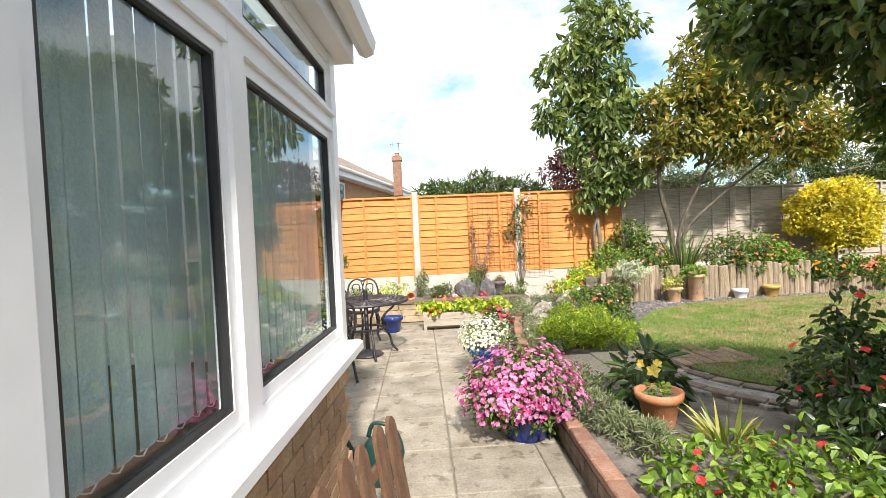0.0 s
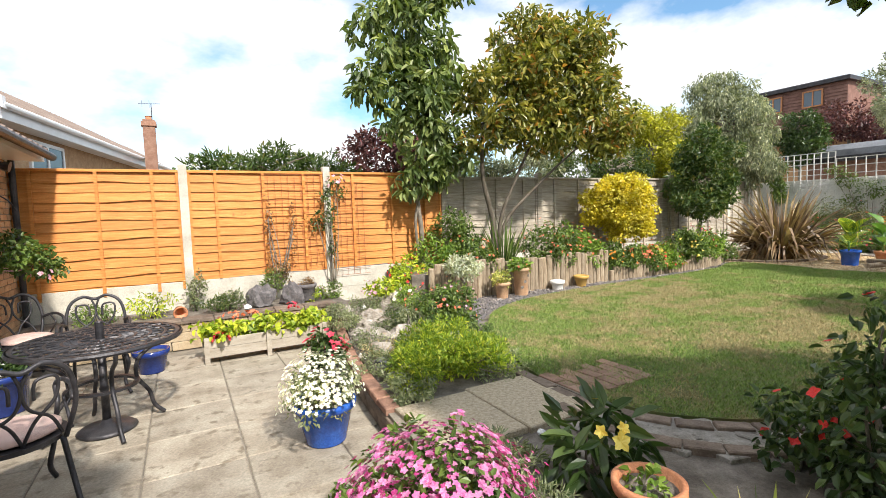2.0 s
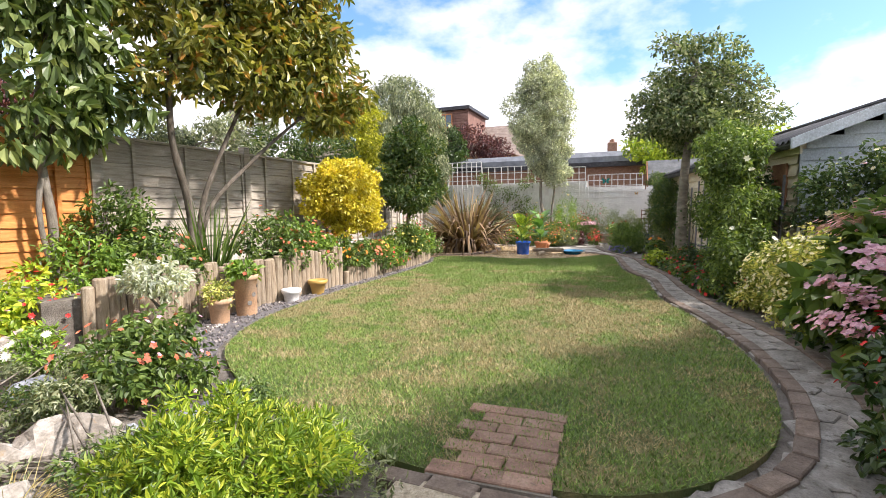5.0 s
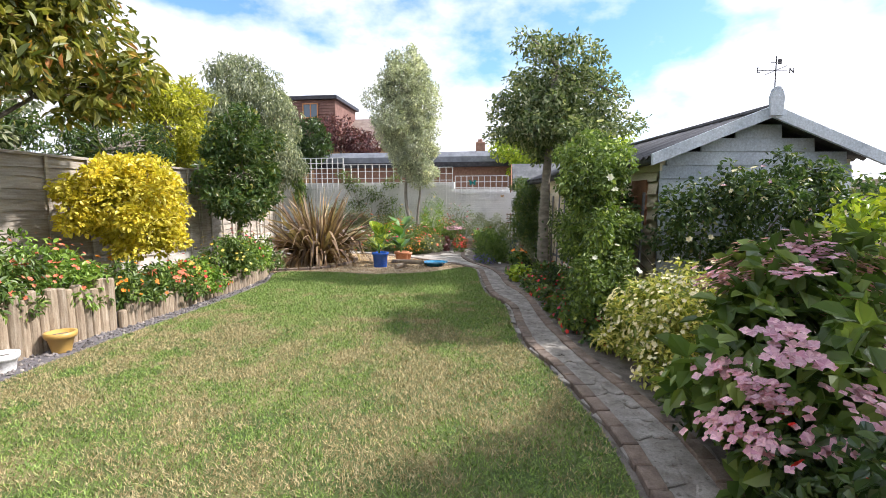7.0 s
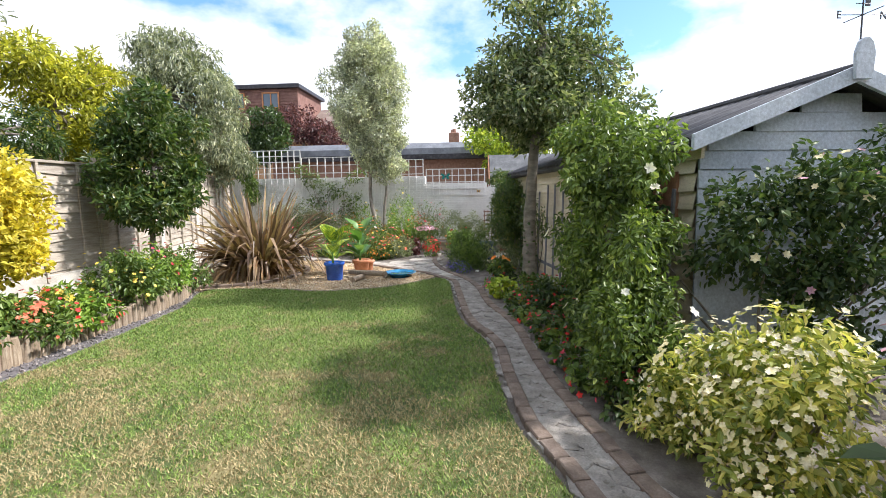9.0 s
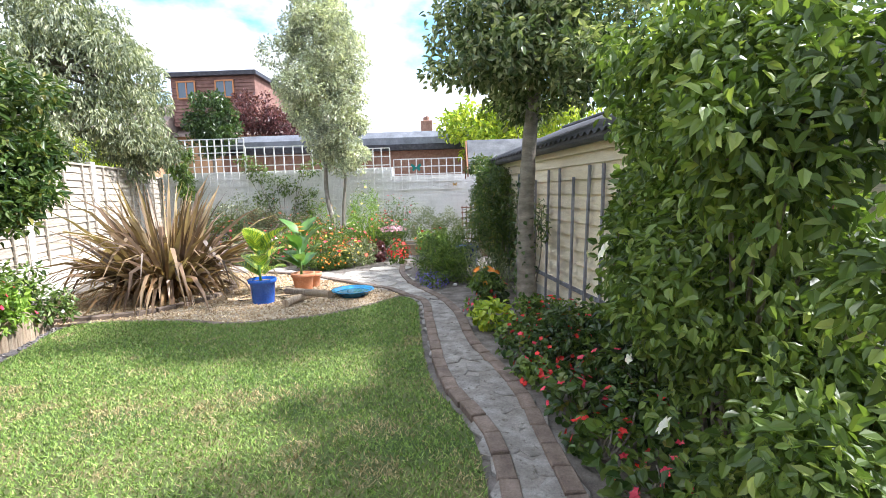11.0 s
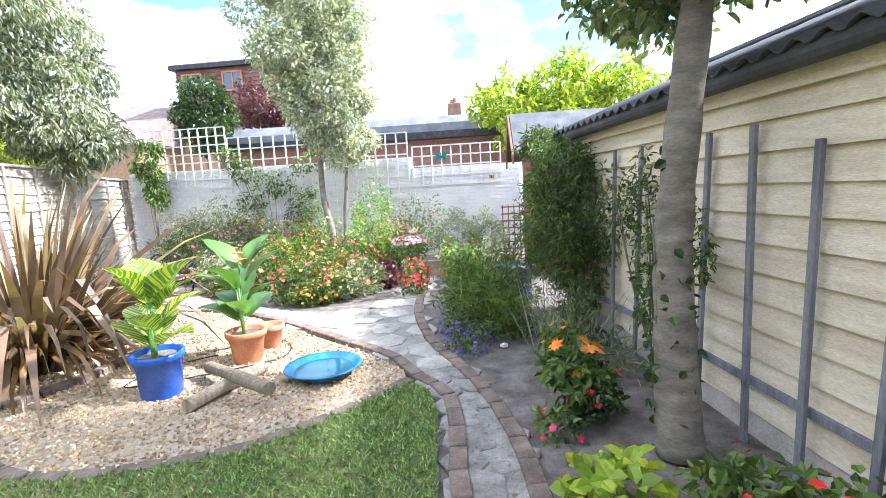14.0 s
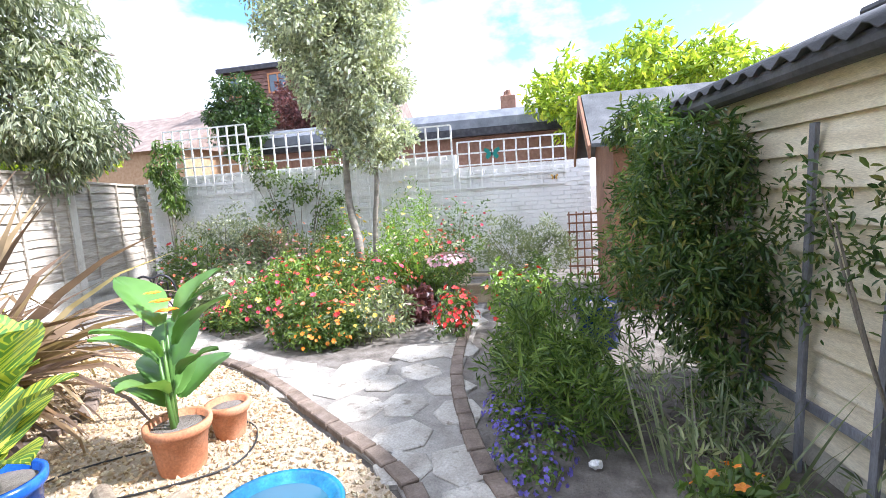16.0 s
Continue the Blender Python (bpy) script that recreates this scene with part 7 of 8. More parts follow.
lg = Geo().tube([(-0.36, 0, 0), (-0.1, 0.004, 0.003), (0.15, -0.004, 0), (0.36, 0, 0)], [0.048, 0.052, 0.047, 0.05], 14).mesh("driftwood_log", M_LOG, False)
a = tagged(new("driftwood_log", lg), "weathered cut log lying on the gravel", "log", "crossed logs")
a.matrix_world = pose(12.12, 6.06, 0.245, 0, 0, -16)
b = tagged(new("driftwood_log", lg), "weathered cut log resting across another log", "log", "crossed logs")
b.matrix_world = pose(12.09, 5.97, 0.318, 0, 3.5, 53) @ Matrix.Diagonal((1.35, 0.95, 0.95, 1))
dish = thing("bird_bath_dish", "turquoise glazed dish of water on the gravel", "bird bath", (12.38, 5.42, 0.195))
part("bowl", Geo().lathe([(0.17, 0), (0.19, 0.012), (0.275, 0.085), (0.30, 0.09), (0.295, 0.098), (0.265, 0.092), (0.19, 0.04), (0.01, 0.032)], 40), M_DISH, dish, smooth=True)
part("water", Geo().lathe([(0.01, 0.0625), (0.228, 0.0625), (0.228, 0.064), (0.01, 0.064)], 32), M_WATER, dish, "clear shallow water")
cable = Geo().tube(curve_pts([(12.9, 6.6, 0.205), (12.6, 6.9, 0.205), (12.2, 6.95, 0.205), (12.45, 6.4, 0.205), (12.8, 5.95, 0.205), (13.2, 6.05, 0.205), (13.3, 6.35, 0.205), (13.0, 6.7, 0.205)], 8), 0.006, 6)
solid("garden_cable", cable, M_CABLE, "black cable lying in loops on the gravel", "cable", smooth=True)

# ---- patio table and chairs ----
TX, TY = -0.78, 6.28
table = thing("patio_table", "round dark cast-metal patio table with pierced top", "table", (TX, TY, 0))
top = Geo()
for r0, r1 in ((0.50, 0.54), (0.42, 0.44), (0.32, 0.34), (0.22, 0.24), (0.12, 0.14), (0.03, 0.06)):
    top.lathe([(r0, 0.70), (r1, 0.70), (r1 + 0.004, 0.708), (r1, 0.716), (r0, 0.716), (r0, 0.70)], 48, close=False)
for k in range(48):
    a = 2 * math.pi * k / 48
    for r0, r1 in ((0.44, 0.50), (0.34, 0.42), (0.24, 0.32), (0.14, 0.22)):
        t = 0.10 if k % 2 else -0.10
        top.tube([(r0 * math.cos(a), r0 * math.sin(a), 0.709), (r1 * math.cos(a + t), r1 * math.sin(a + t), 0.709)], 0.009, 5)
for k in range(8):
    a = 2 * math.pi * k / 8
    top.tube([(0.05 * math.cos(a), 0.05 * math.sin(a), 0.709), (0.13 * math.cos(a), 0.13 * math.sin(a), 0.709)], 0.01, 5)
part("tabletop", top, M_IRON, table, "pierced round metal top")
part("rim", Geo().lathe([(0.525, 0.685), (0.545, 0.685), (0.552, 0.70), (0.545, 0.716), (0.53, 0.716)], 48, close=False), M_IRON, table)
part("umbrella_socket", Geo().lathe([(0.028, 0.71), (0.028, 0.84), (0.022, 0.85)], 12), M_IRON, table)
part("column", Geo().lathe([(0.03, 0.05), (0.026, 0.3), (0.034, 0.33), (0.026, 0.36), (0.03, 0.70)], 14), M_IRON, table, smooth=True)
part("base", Geo().lathe([(0.19, 0), (0.2, 0.015), (0.17, 0.035), (0.05, 0.05), (0.03, 0.09)], 28), M_IRON, table, "round ribbed base", smooth=True)
for k in range(4):
    a = k * 90 + 20
    leg = Geo().tube(curve_pts([(0.38, 0, 0.69), (0.36, 0, 0.60), (0.24, 0, 0.50), (0.22, 0, 0.36), (0.30, 0, 0.22), (0.33, 0, 0.10), (0.40, 0, 0.015)], 5), 0.016, 8)
    part("leg", leg, M_IRON, table, smooth=True, at=pose(0, 0, 0, 0, 0, a))
part("stretcher", Geo().lathe([(0.20, 0.34), (0.235, 0.34), (0.235, 0.36), (0.20, 0.36), (0.20, 0.34)], 32, close=False), M_IRON, table, "ring stretcher")


def chair(x, y, turn, label):
    root = thing("patio_chair", label, "chair", (x, y, 0), turn, "patio chairs")
    part("seat_frame", Geo().lathe([(0.235, 0.40), (0.25, 0.40), (0.25, 0.425), (0.20, 0.43), (0.01, 0.43)], 24), M_IRON, root)
    cu = Geo().lathe([(0.01, 0.432), (0.19, 0.432), (0.222, 0.445), (0.222, 0.465), (0.18, 0.482), (0.01, 0.487)], 24)
    part("cushion", cu, M_CUSH, root, "faded pink seat cushion", smooth=True)
    for sx in (-1, 1):
        part("leg", Geo().tube(curve_pts([(sx * 0.2, -0.18, 0.41), (sx * 0.235, -0.21, 0.28), (sx * 0.20, -0.2, 0.12), (sx * 0.24, -0.27, 0.01)], 5), [0.02] * 6 + [0.015] * 10, 8), M_IRON, root, smooth=True)
        part("leg", Geo().tube(curve_pts([(sx * 0.18, 0.18, 0.41), (sx * 0.2, 0.22, 0.2), (sx * 0.21, 0.30, 0.01)], 5), 0.015, 8), M_IRON, root, smooth=True)
        part("arm", Geo().tube(curve_pts([(sx * 0.23, 0.22, 0.62), (sx * 0.27, 0.05, 0.66), (sx * 0.27, -0.13, 0.65), (sx * 0.26, -0.2, 0.60), (sx * 0.245, -0.12, 0.53), (sx * 0.23, -0.12, 0.42)], 5), 0.014, 8), M_IRON, root, smooth=True)
        part("arm_scroll", Geo().tube(curve_pts([(sx * 0.255, 0.10, 0.64), (sx * 0.25, -0.02, 0.58), (sx * 0.245, 0.05, 0.50), (sx * 0.235, 0.14, 0.43)], 5), 0.009, 6), M_IRON, root, smooth=True)
    part("backrest", Geo().tube(curve_pts([(-0.19, 0.20, 0.41), (-0.235, 0.25, 0.62), (-0.2, 0.29, 0.80), (-0.1, 0.31, 0.87), (0, 0.32, 0.84), (0.1, 0.31, 0.87), (0.2, 0.29, 0.80), (0.235, 0.25, 0.62), (0.19, 0.20, 0.41)], 6), 0.014, 8), M_IRON, root, "scrolled back frame", smooth=True)
    for sx in (-1, 1):
        part("back_scroll", Geo().tube(curve_pts([(0, 0.22, 0.43), (sx * 0.05, 0.25, 0.55), (sx * 0.14, 0.27, 0.66), (sx * 0.15, 0.29, 0.78), (sx * 0.06, 0.30, 0.78), (sx * 0.05, 0.28, 0.68)], 5), 0.009, 6), M_IRON, root, smooth=True)
        part("back_scroll", Geo().tube(curve_pts([(sx * 0.17, 0.22, 0.45), (sx * 0.12, 0.25, 0.56), (sx * 0.03, 0.27, 0.63), (0, 0.29, 0.74), (sx * 0.03, 0.31, 0.84)], 5), 0.009, 6), M_IRON, root, smooth=True)
    return root


chair(-1.08, 5.28, 205, "scrolled dark metal patio chair with a pink cushion")
chair(-0.95, 7.35, 5, "scrolled dark metal patio chair behind the table")
chair(-1.62, 8.05, 30, "scrolled dark metal patio chair by the brick wall")
chair(15.75, 8.95, 115, "dark metal garden chair by the white wall")
stoolpot = pot("round_blue_pot", "round blue-grey pot under the table", (-0.55, 7.75, 0), 0.12, 0.16, 0.24, M_DBLUE)

# ---- watering can, pickets, wire trellis, ornaments ----
wc = thing("watering_can", "dark green plastic watering can on the patio", "watering can", (-0.36, 3.06, 0), 172)
part("body", Geo().lathe([(0.085, 0), (0.095, 0.02), (0.10, 0.16), (0.085, 0.24), (0.06, 0.27), (0.05, 0.27), (0.05, 0.2), (0.01, 0.2)], 20), M_GREENPL, wc, smooth=True)
part("handle", Geo().tube(curve_pts([(-0.09, 0, 0.06), (-0.15, 0, 0.18), (-0.10, 0, 0.33), (0.02, 0, 0.36), (0.06, 0, 0.28)], 5), 0.014, 8), M_GREENPL, wc, smooth=True)
part("spout", Geo().tube(curve_pts([(0.08, 0, 0.06), (0.16, 0, 0.18), (0.24, 0, 0.34)], 5), [0.025] * 5 + [0.016] * 6, 10), M_GREENPL, wc, smooth=True)
part("rose", Geo().tube([(0.23, 0, 0.33), (0.27, 0, 0.39)], [0.018, 0.045], 14), M_REDPL, wc, "red sprinkler rose")
pk = thing("picket_fence", "brown stained picket panel leaning on the brick base", "picket fence")
pk.matrix_world = CON @ pose(0.25, -0.80, 0, 0, -9, -14)
for i in range(7):
    y = -0.48 + i * 0.155
    g = Geo().prism([(-0.045, 0), (0.045, 0), (0.045, 0.62), (0.036, 0.65), (0.018, 0.672), (0, 0.68), (-0.018, 0.672), (-0.036, 0.65), (-0.045, 0.62)], 0, 0.02, Matrix(((0, 0, 1, 0), (1, 0, 0, 0), (0, 1, 0, 0), (0, 0, 0, 1))))
    part("picket", g, M_PICKET, pk, at=pose(0, y, 0.012 * (i % 2), 0, 0, 0) @ pose(0, 0, 0, ((i * 7) % 5 - 2) * 0.8, 0, 0))
for z in (0.16, 0.48):
    part("rail", Geo().block(-0.026, -0.001, -0.55, 0.55, z, z + 0.05, 0.004), M_PICKET, pk)
wire = thing("wire_trellis", "brown wire mesh trellis fixed on the orange fence", "trellis", (0, FY - 0.06, 0))
for x0, x1, z0, z1 in ((0.92, 1.86, 0.75, 2.26), (2.03, 2.62, 0.60, 2.15)):
    wg = Geo()
    for i in range(int((x1 - x0) / 0.1) + 1):
        wg.tube([(x0 + i * 0.1, 0, z0), (x0 + i * 0.1, 0.005, z1)], 0.0035, 4)
    for i in range(int((z1 - z0) / 0.1) + 1):
        wg.tube([(x0, -0.004, z0 + i * 0.1), (x1, -0.004, z0 + i * 0.1)], 0.0035, 4)
    part("mesh_panel", wg, M_WIRE, wire)
shrub("clematis", "thin climbing clematis with purple flowers on the post", (1.95, 9.55, 0.5), [(1.9, 9.56, 1.75, 0.16, 0.06, 0.3), (1.75, 9.56, 1.5, 0.25, 0.05, 0.16), (2.05, 9.56, 2.05, 0.16, 0.05, 0.22), (1.97, 9.56, 1.1, 0.08, 0.05, 0.4)], 380, 0.06, 0.03, L_BAY, 220, [([(2.05, 9.54, 2.1, 0.15, 0.04, 0.15)], 14, 0.04, P_LILAC, 6)])
shrub("dry_climber", "sparse rusty climber on the wire mesh", (1.1, 9.5, 0.5), [(1.0, 9.58, 1.4, 0.06, 0.04, 0.5), (1.35, 9.58, 1.3, 0.05, 0.04, 0.5), (1.1, 9.5, 0.75, 0.22, 0.15, 0.22)], 420, 0.05, 0.025, L_DRY, 221)
for i, (x, y, z, w, h, lm) in enumerate([(-0.6, 9.2, 0.48, 0.3, 0.2, L_LIME), (-0.05, 9.4, 0.6, 0.14, 0.25, L_GREY), (0.35, 9.05, 0.48, 0.2, 0.14, L_GREY), (0.95, 9.4, 0.6, 0.2, 0.22, L_MID), (1.35, 9.1, 0.42, 0.25, 0.14, L_LIME), (1.75, 9.2, 0.42, 0.25, 0.16, L_MID), (-1.2, 9.2, 0.42, 0.3, 0.15, L_MID)]):
    shrub("wall_bed_plant", "small leafy plant on the low wall bed", (x, y, 0.33), [(x, y, z, w, 0.18, h)], 520, 0.05, 0.018, lm, 230 + i, [(None, 10, 0.02, P_LILAC, 5)] if i == 5 else [], group="wall bed plants", category="plant")
pt = Geo().lathe([(0.055, 0), (0.075, 0.13), (0.085, 0.13), (0.085, 0.16), (0.07, 0.16), (0.045, 0.02), (0.01, 0.02)], 20)
ob = solid("tipped_pot", pt, M_TERRA, "terracotta pot lying on its side on the wall", "plant pot", smooth=True)
ob.matrix_world = pose(-0.28, 8.98, 0.42, 96, 0, 8)

pot("cactus_pot", "grey stone pot with a terracotta rim on the wall bed", (1.38, 9.02, 0.36), 0.11, 0.13, 0.24, M_SLATE)
shrub("cactus_mound", "rounded brown-green cactus mound in the stone pot", (1.38, 9.02, 0.56), [(1.38, 9.02, 0.60, 0.13, 0.13, 0.10)], 900, 0.022, 0.008, L_DRY, 240, floor=False, droop=-0.4, category="plant")
shrub("box_mound", "small clipped olive-green mound on the wall bed", (0.2, 8.95, 0.36), [(0.2, 8.95, 0.46, 0.22, 0.18, 0.12)], 1500, 0.022, 0.011, L_BAY, 241, category="plant")
shrub("white_pompom_flowers", "bright green plant with white pompom flowers by the rocks", (2.55, 8.05, 0.19), [(2.55, 8.05, 0.36, 0.26, 0.2, 0.17)], 800, 0.05, 0.018, L_FRESH, 242, [([(2.55, 8.0, 0.45, 0.26, 0.18, 0.14)], 7, 0.036, P_WHITE, 14)], category="plant")
shrub("mounded_thyme", "dense dark green mounded thyme among the rocks", (2.05, 7.2, 0.19), [(2.05, 7.2, 0.30, 0.2, 0.18, 0.14)], 2600, 0.02, 0.009, L_BAY, 243, category="plant")
shrub("trailing_grey_herb", "grey-green trailing herb spilling between the rocks", (1.75, 5.95, 0.19), [(1.75, 6.05, 0.28, 0.2, 0.22, 0.12), (2.5, 6.1, 0.28, 0.16, 0.15, 0.13)], 2200, 0.032, 0.014, L_SHRUB, 244, category="plant")
plant("dry_grass_tuft", "tuft of straw-coloured dry grass among the rocks", "plant", (1.5, 6.3, 0.19), [("foliage", clump(1.5, 6.3, 0.19, 130, 0.10, 0.26, 0.006, 2.2, L_STRAW, 245, 1.2), L_STRAW, "dry straw blades")])

# ---- ornaments and fittings by the far wall ----
def butterfly(name, at, mat, size, label):
    root = thing(name, label, "ornament", at)
    for sy in (-1, 1):
        wing = [(0.0, 0.0), (0.30, 0.42), (0.62, 0.55), (0.72, 0.30), (0.45, 0.02), (0.60, -0.25), (0.40, -0.48), (0.15, -0.25)]
        g = Geo()
        n = len(wing)
        g.v = [(-0.012 * u, sy * u * size, v * size) for u, v in wing] + [(-0.012 * u - 0.006, sy * u * size, v * size) for u, v in wing]
        g.f = [tuple(range(n)), tuple(range(2 * n - 1, n - 1, -1))] + [(i, (i + 1) % n, n + (i + 1) % n, n + i) for i in range(n)]
        part("wing", g, mat, root, "painted wing")
    part("body", Geo().tube([(-0.01, 0, -0.35 * size), (-0.014, 0, 0.0), (-0.01, 0, 0.4 * size)], [0.006, 0.012, 0.007], 8), M_IRON, root)


butterfly("butterfly_ornament", (19.15, 5.0, 2.26), M_TEAL, 0.20, "teal metal butterfly fixed on the white trellis")
butterfly("small_butterfly", (19.15, 3.95, 1.78), M_YPOT, 0.09, "small ochre butterfly fixed on the wall")
tub = thing("sleeper_planter", "low stone-built planter before the white wall", "planter", (17.2, 4.9, 0.15))
for k, (a, b, c, d) in enumerate(((-0.45, 0.45, -0.45, -0.35), (-0.45, 0.45, 0.35, 0.45), (-0.45, -0.35, -0.35, 0.35), (0.35, 0.45, -0.35, 0.35))):
    for z in (0.0, 0.13):
        part("block", Geo().block(a, b, c, d, z, z + 0.125, 0.01), M_STONEW, tub)
part("soil", Geo().box(-0.35, 0.35, -0.35, 0.35, 0, 0.22), M_SOIL, tub)
pot("dark_tub", "dark blue tub beside the climber", (15.0, 3.75, 0.165), 0.17, 0.21, 0.40, M_DBLUE)
lat = thing("lattice_screen", "small brown lattice screen beside the garden shed", "trellis", (18.3, 3.55, 0.16))
for i in range(5):
    part("slat", Geo().box(-0.012, 0.012, -0.22 + i * 0.11, -0.20 + i * 0.11, 0, 1.05), M_SHEDB, lat)
for i in range(8):
    part("slat", Geo().box(-0.026, -0.0125, -0.23, 0.26, 0.05 + i * 0.135, 0.075 + i * 0.135), M_SHEDB, lat)
pot("teal_tub", "teal plastic water butt half hidden by leaves", (6.2, 0.5, 0.165), 0.26, 0.30, 1.05, M_TEAL)
ob = solid("bird_box", Geo().block(-0.09, 0.09, -0.07, 0.07, 0, 0.24, 0.004).add([(-0.11, -0.09, 0.24), (0.11, -0.09, 0.24), (0.11, 0.10, 0.29), (-0.11, 0.10, 0.29), (-0.11, -0.09, 0.255), (0.11, -0.09, 0.255), (0.11, 0.10, 0.305), (-0.11, 0.10, 0.305)], [(3, 2, 1, 0), (4, 5, 6, 7), (0, 1, 5, 4), (1, 2, 6, 5), (2, 3, 7, 6), (3, 0, 4, 7)]), M_SHEDB, "brown timber bird box on the shed wall", "bird box")
ob.matrix_world = SHED @ pose(0.55, 0.09, 1.22, 0, 0, 180)
for i, (x, y, r) in enumerate([(1.45, 5.95, 0.05), (1.3, 6.35, 0.045), (2.15, 8.75, 0.05), (0.55, 8.95, 0.05), (13.0, 4.0, 0.035), (1.7, 4.15, 0.03)]):
    rock(x, y, 0.19 if y != 8.95 else 0.36, r, r * 0.9, r * 0.8, 350 + i, M_WHITEW, "smooth white pebble in the bed")

# ---- paving, bricks and edging stones ----
patio = thing("patio", "buff concrete slab patio", "patio", (0, 0, 0), kind="structure")
part("bedding", Geo().box(-3.4, 0.94, -3.0, 4.2, -0.05, -0.012).box(-3.4, 1.55, 4.2, 8.62, -0.05, -0.012), M_JOINT, patio, "sandy mortar between slabs")
slab_meshes = [Geo().block(-0.2955 + 0.001 * k, 0.2955, -0.2955, 0.2955 - 0.001 * k, -0.04, 0.0, 0.006).mesh("slab", M_SLAB) for k in range(3)]
rngp = random.Random(5)
for i in range(-6, 3):
    for j in range(-16, 4):
        x, y = 0.1 + 0.6 * i - 0.3, 6.45 + 0.6 * j - 0.3
        edge = 0.83 if y < 3 else 0.88 if y < 4.4 else 1.0 if y < 5.4 else 1.15 if y < 6.6 else 1.4
        if x + 0.3 < edge and y < 8.4 and y > -3:
            part("slab", slab_meshes[rngp.randrange(3)], M_SLAB, patio, at=pose(x, y, rngp.uniform(-0.003, 0.0), rngp.uniform(-0.2, 0.2), rngp.uniform(-0.2, 0.2), 90 * rngp.randrange(4)))
        elif x - 0.3 < edge and y < 8.4 and y > -3:
            w = edge - (x - 0.3) - 0.01
            if w > 0.06:
                part("slab", Geo().block(-w / 2, w / 2, -0.2955, 0.2955, -0.04, 0.0, 0.006), M_SLAB, patio, at=pose(x - 0.3 + w / 2 + 0.004, y, -0.001))

# low retaining wall of the bed with brick capping
ret = thing("retaining_wall", "low brick retaining wall of the raised bed", "wall", (0, 0, 0), kind="structure")
line = curve_pts([(x, y, 0) for x, y in WALL_LINE], 6)
core = Geo()
for a, b in zip(line, line[1:]):
    n = Vector((b.y - a.y, a.x - b.x, 0)).normalized() * -0.10
    core.prism([(a.x + 0.012, a.y), (a.x + 0.11, a.y), (b.x + 0.11, b.y), (b.x + 0.012, b.y)], -0.02, 0.172)
part("core", core, M_JOINT, ret, "mortar")
brick_me = Geo().block(-0.107, 0.107, -0.05, 0.05, 0, 0.064, 0.005).mesh("brick", M_EDGE)
cap_me = Geo().block(-0.107, 0.107, -0.055, 0.055, 0, 0.05, 0.008).mesh("brick", M_REDBRICK)
for row, z in enumerate((0.0, 0.074)):
    for k, (p, a) in enumerate(steps_along(line, 0.225)):
        if p.y > -1.5:
            part("brick", brick_me, M_EDGE, ret, at=pose(p.x + 0.045 + rngp.uniform(-0.003, 0.003), p.y + (0.11 if row else 0), z + 0.008, 0, 0, math.degrees(a)))
for k, (p, a) in enumerate(steps_along(line, 0.225)):
    if p.y > -1.5 and not 4.15 < p.y < 5.0:
        part("brick", cap_me, M_REDBRICK if p.y < 4.2 else M_EDGE, ret, "red capping brick" if k == 0 else "", at=pose(p.x + 0.05, p.y, 0.158, 0, 0, math.degrees(a) + rngp.uniform(-2, 2)))
# low stone wall below the orange fence
stone = thing("stone_wall", "low buff stone wall below the orange fence", "wall", (0, 0, 0), kind="structure")
part("core", Geo().box(-2.0, 1.6, 8.66, 8.8, -0.02, 0.33).box(-2.0, 1.9, 8.8, 9.66, -0.02, 0.32), M_SOIL, stone, "soil behind the stones")
for row in range(3):
    x = -2.0 + (0.15 if row % 2 else 0)
    while x < 1.55:
        w = rngp.uniform(0.26, 0.42)
        part("stone", Geo().block(0.006, w - 0.006, -0.10, 0.10, 0.004, 0.104, 0.008), M_STONEW, stone, at=pose(x, 8.62 + rngp.uniform(-0.006, 0.006), row * 0.108))
        x += w
x = -2.0
while x < 1.5:
    w = rngp.uniform(0.3, 0.45)
    part("coping", Geo().block(0.004, w - 0.004, -0.125, 0.11, 0, 0.045, 0.008), M_EDGE, stone, at=pose(x, 8.62, 0.325))
    x += w

# concrete step and brick patch
step = thing("garden_step", "exposed-aggregate concrete slab step up to the lawn", "step", (0, 0, 0), kind="structure")
part("slab", Geo().block(1.06, 1.66, 4.24, 4.98, 0.02, 0.208, 0.008), M_AGG, step)
part("slab", Geo().block(1.67, 2.26, 4.22, 5.02, 0.06, 0.210, 0.008), M_AGG, step)
patch_ = thing("brick_patch", "small patch of red-brown brick pavers let into the lawn", "paving", (2.34, 4.40, 0.16), 1.5, kind="structure")
pm_ = Geo().block(-0.104, 0.104, -0.051, 0.051, 0, 0.052, 0.005).mesh("paver", M_PAVER)
part("mortar", Geo().box(-0.01, 0.78, -0.01, 0.53, -0.04, 0.040), M_JOINT, patch_)
for i in range(7):
    for j in range(3):
        x, y = 0.055 + i * 0.110, (0.0 if i % 2 else -0.108) + j * 0.218 + 0.108
        if -0.01 < y < 0.53:
            part("paver", pm_, M_PAVER, patch_, at=pose(x, min(max(y, 0.1), 0.43) if not (0.1 < y < 0.43) else y, rngp.uniform(-0.004, 0.003), rngp.uniform(-1, 1), rngp.uniform(-1, 1), 90 + rngp.uniform(-2, 2)))

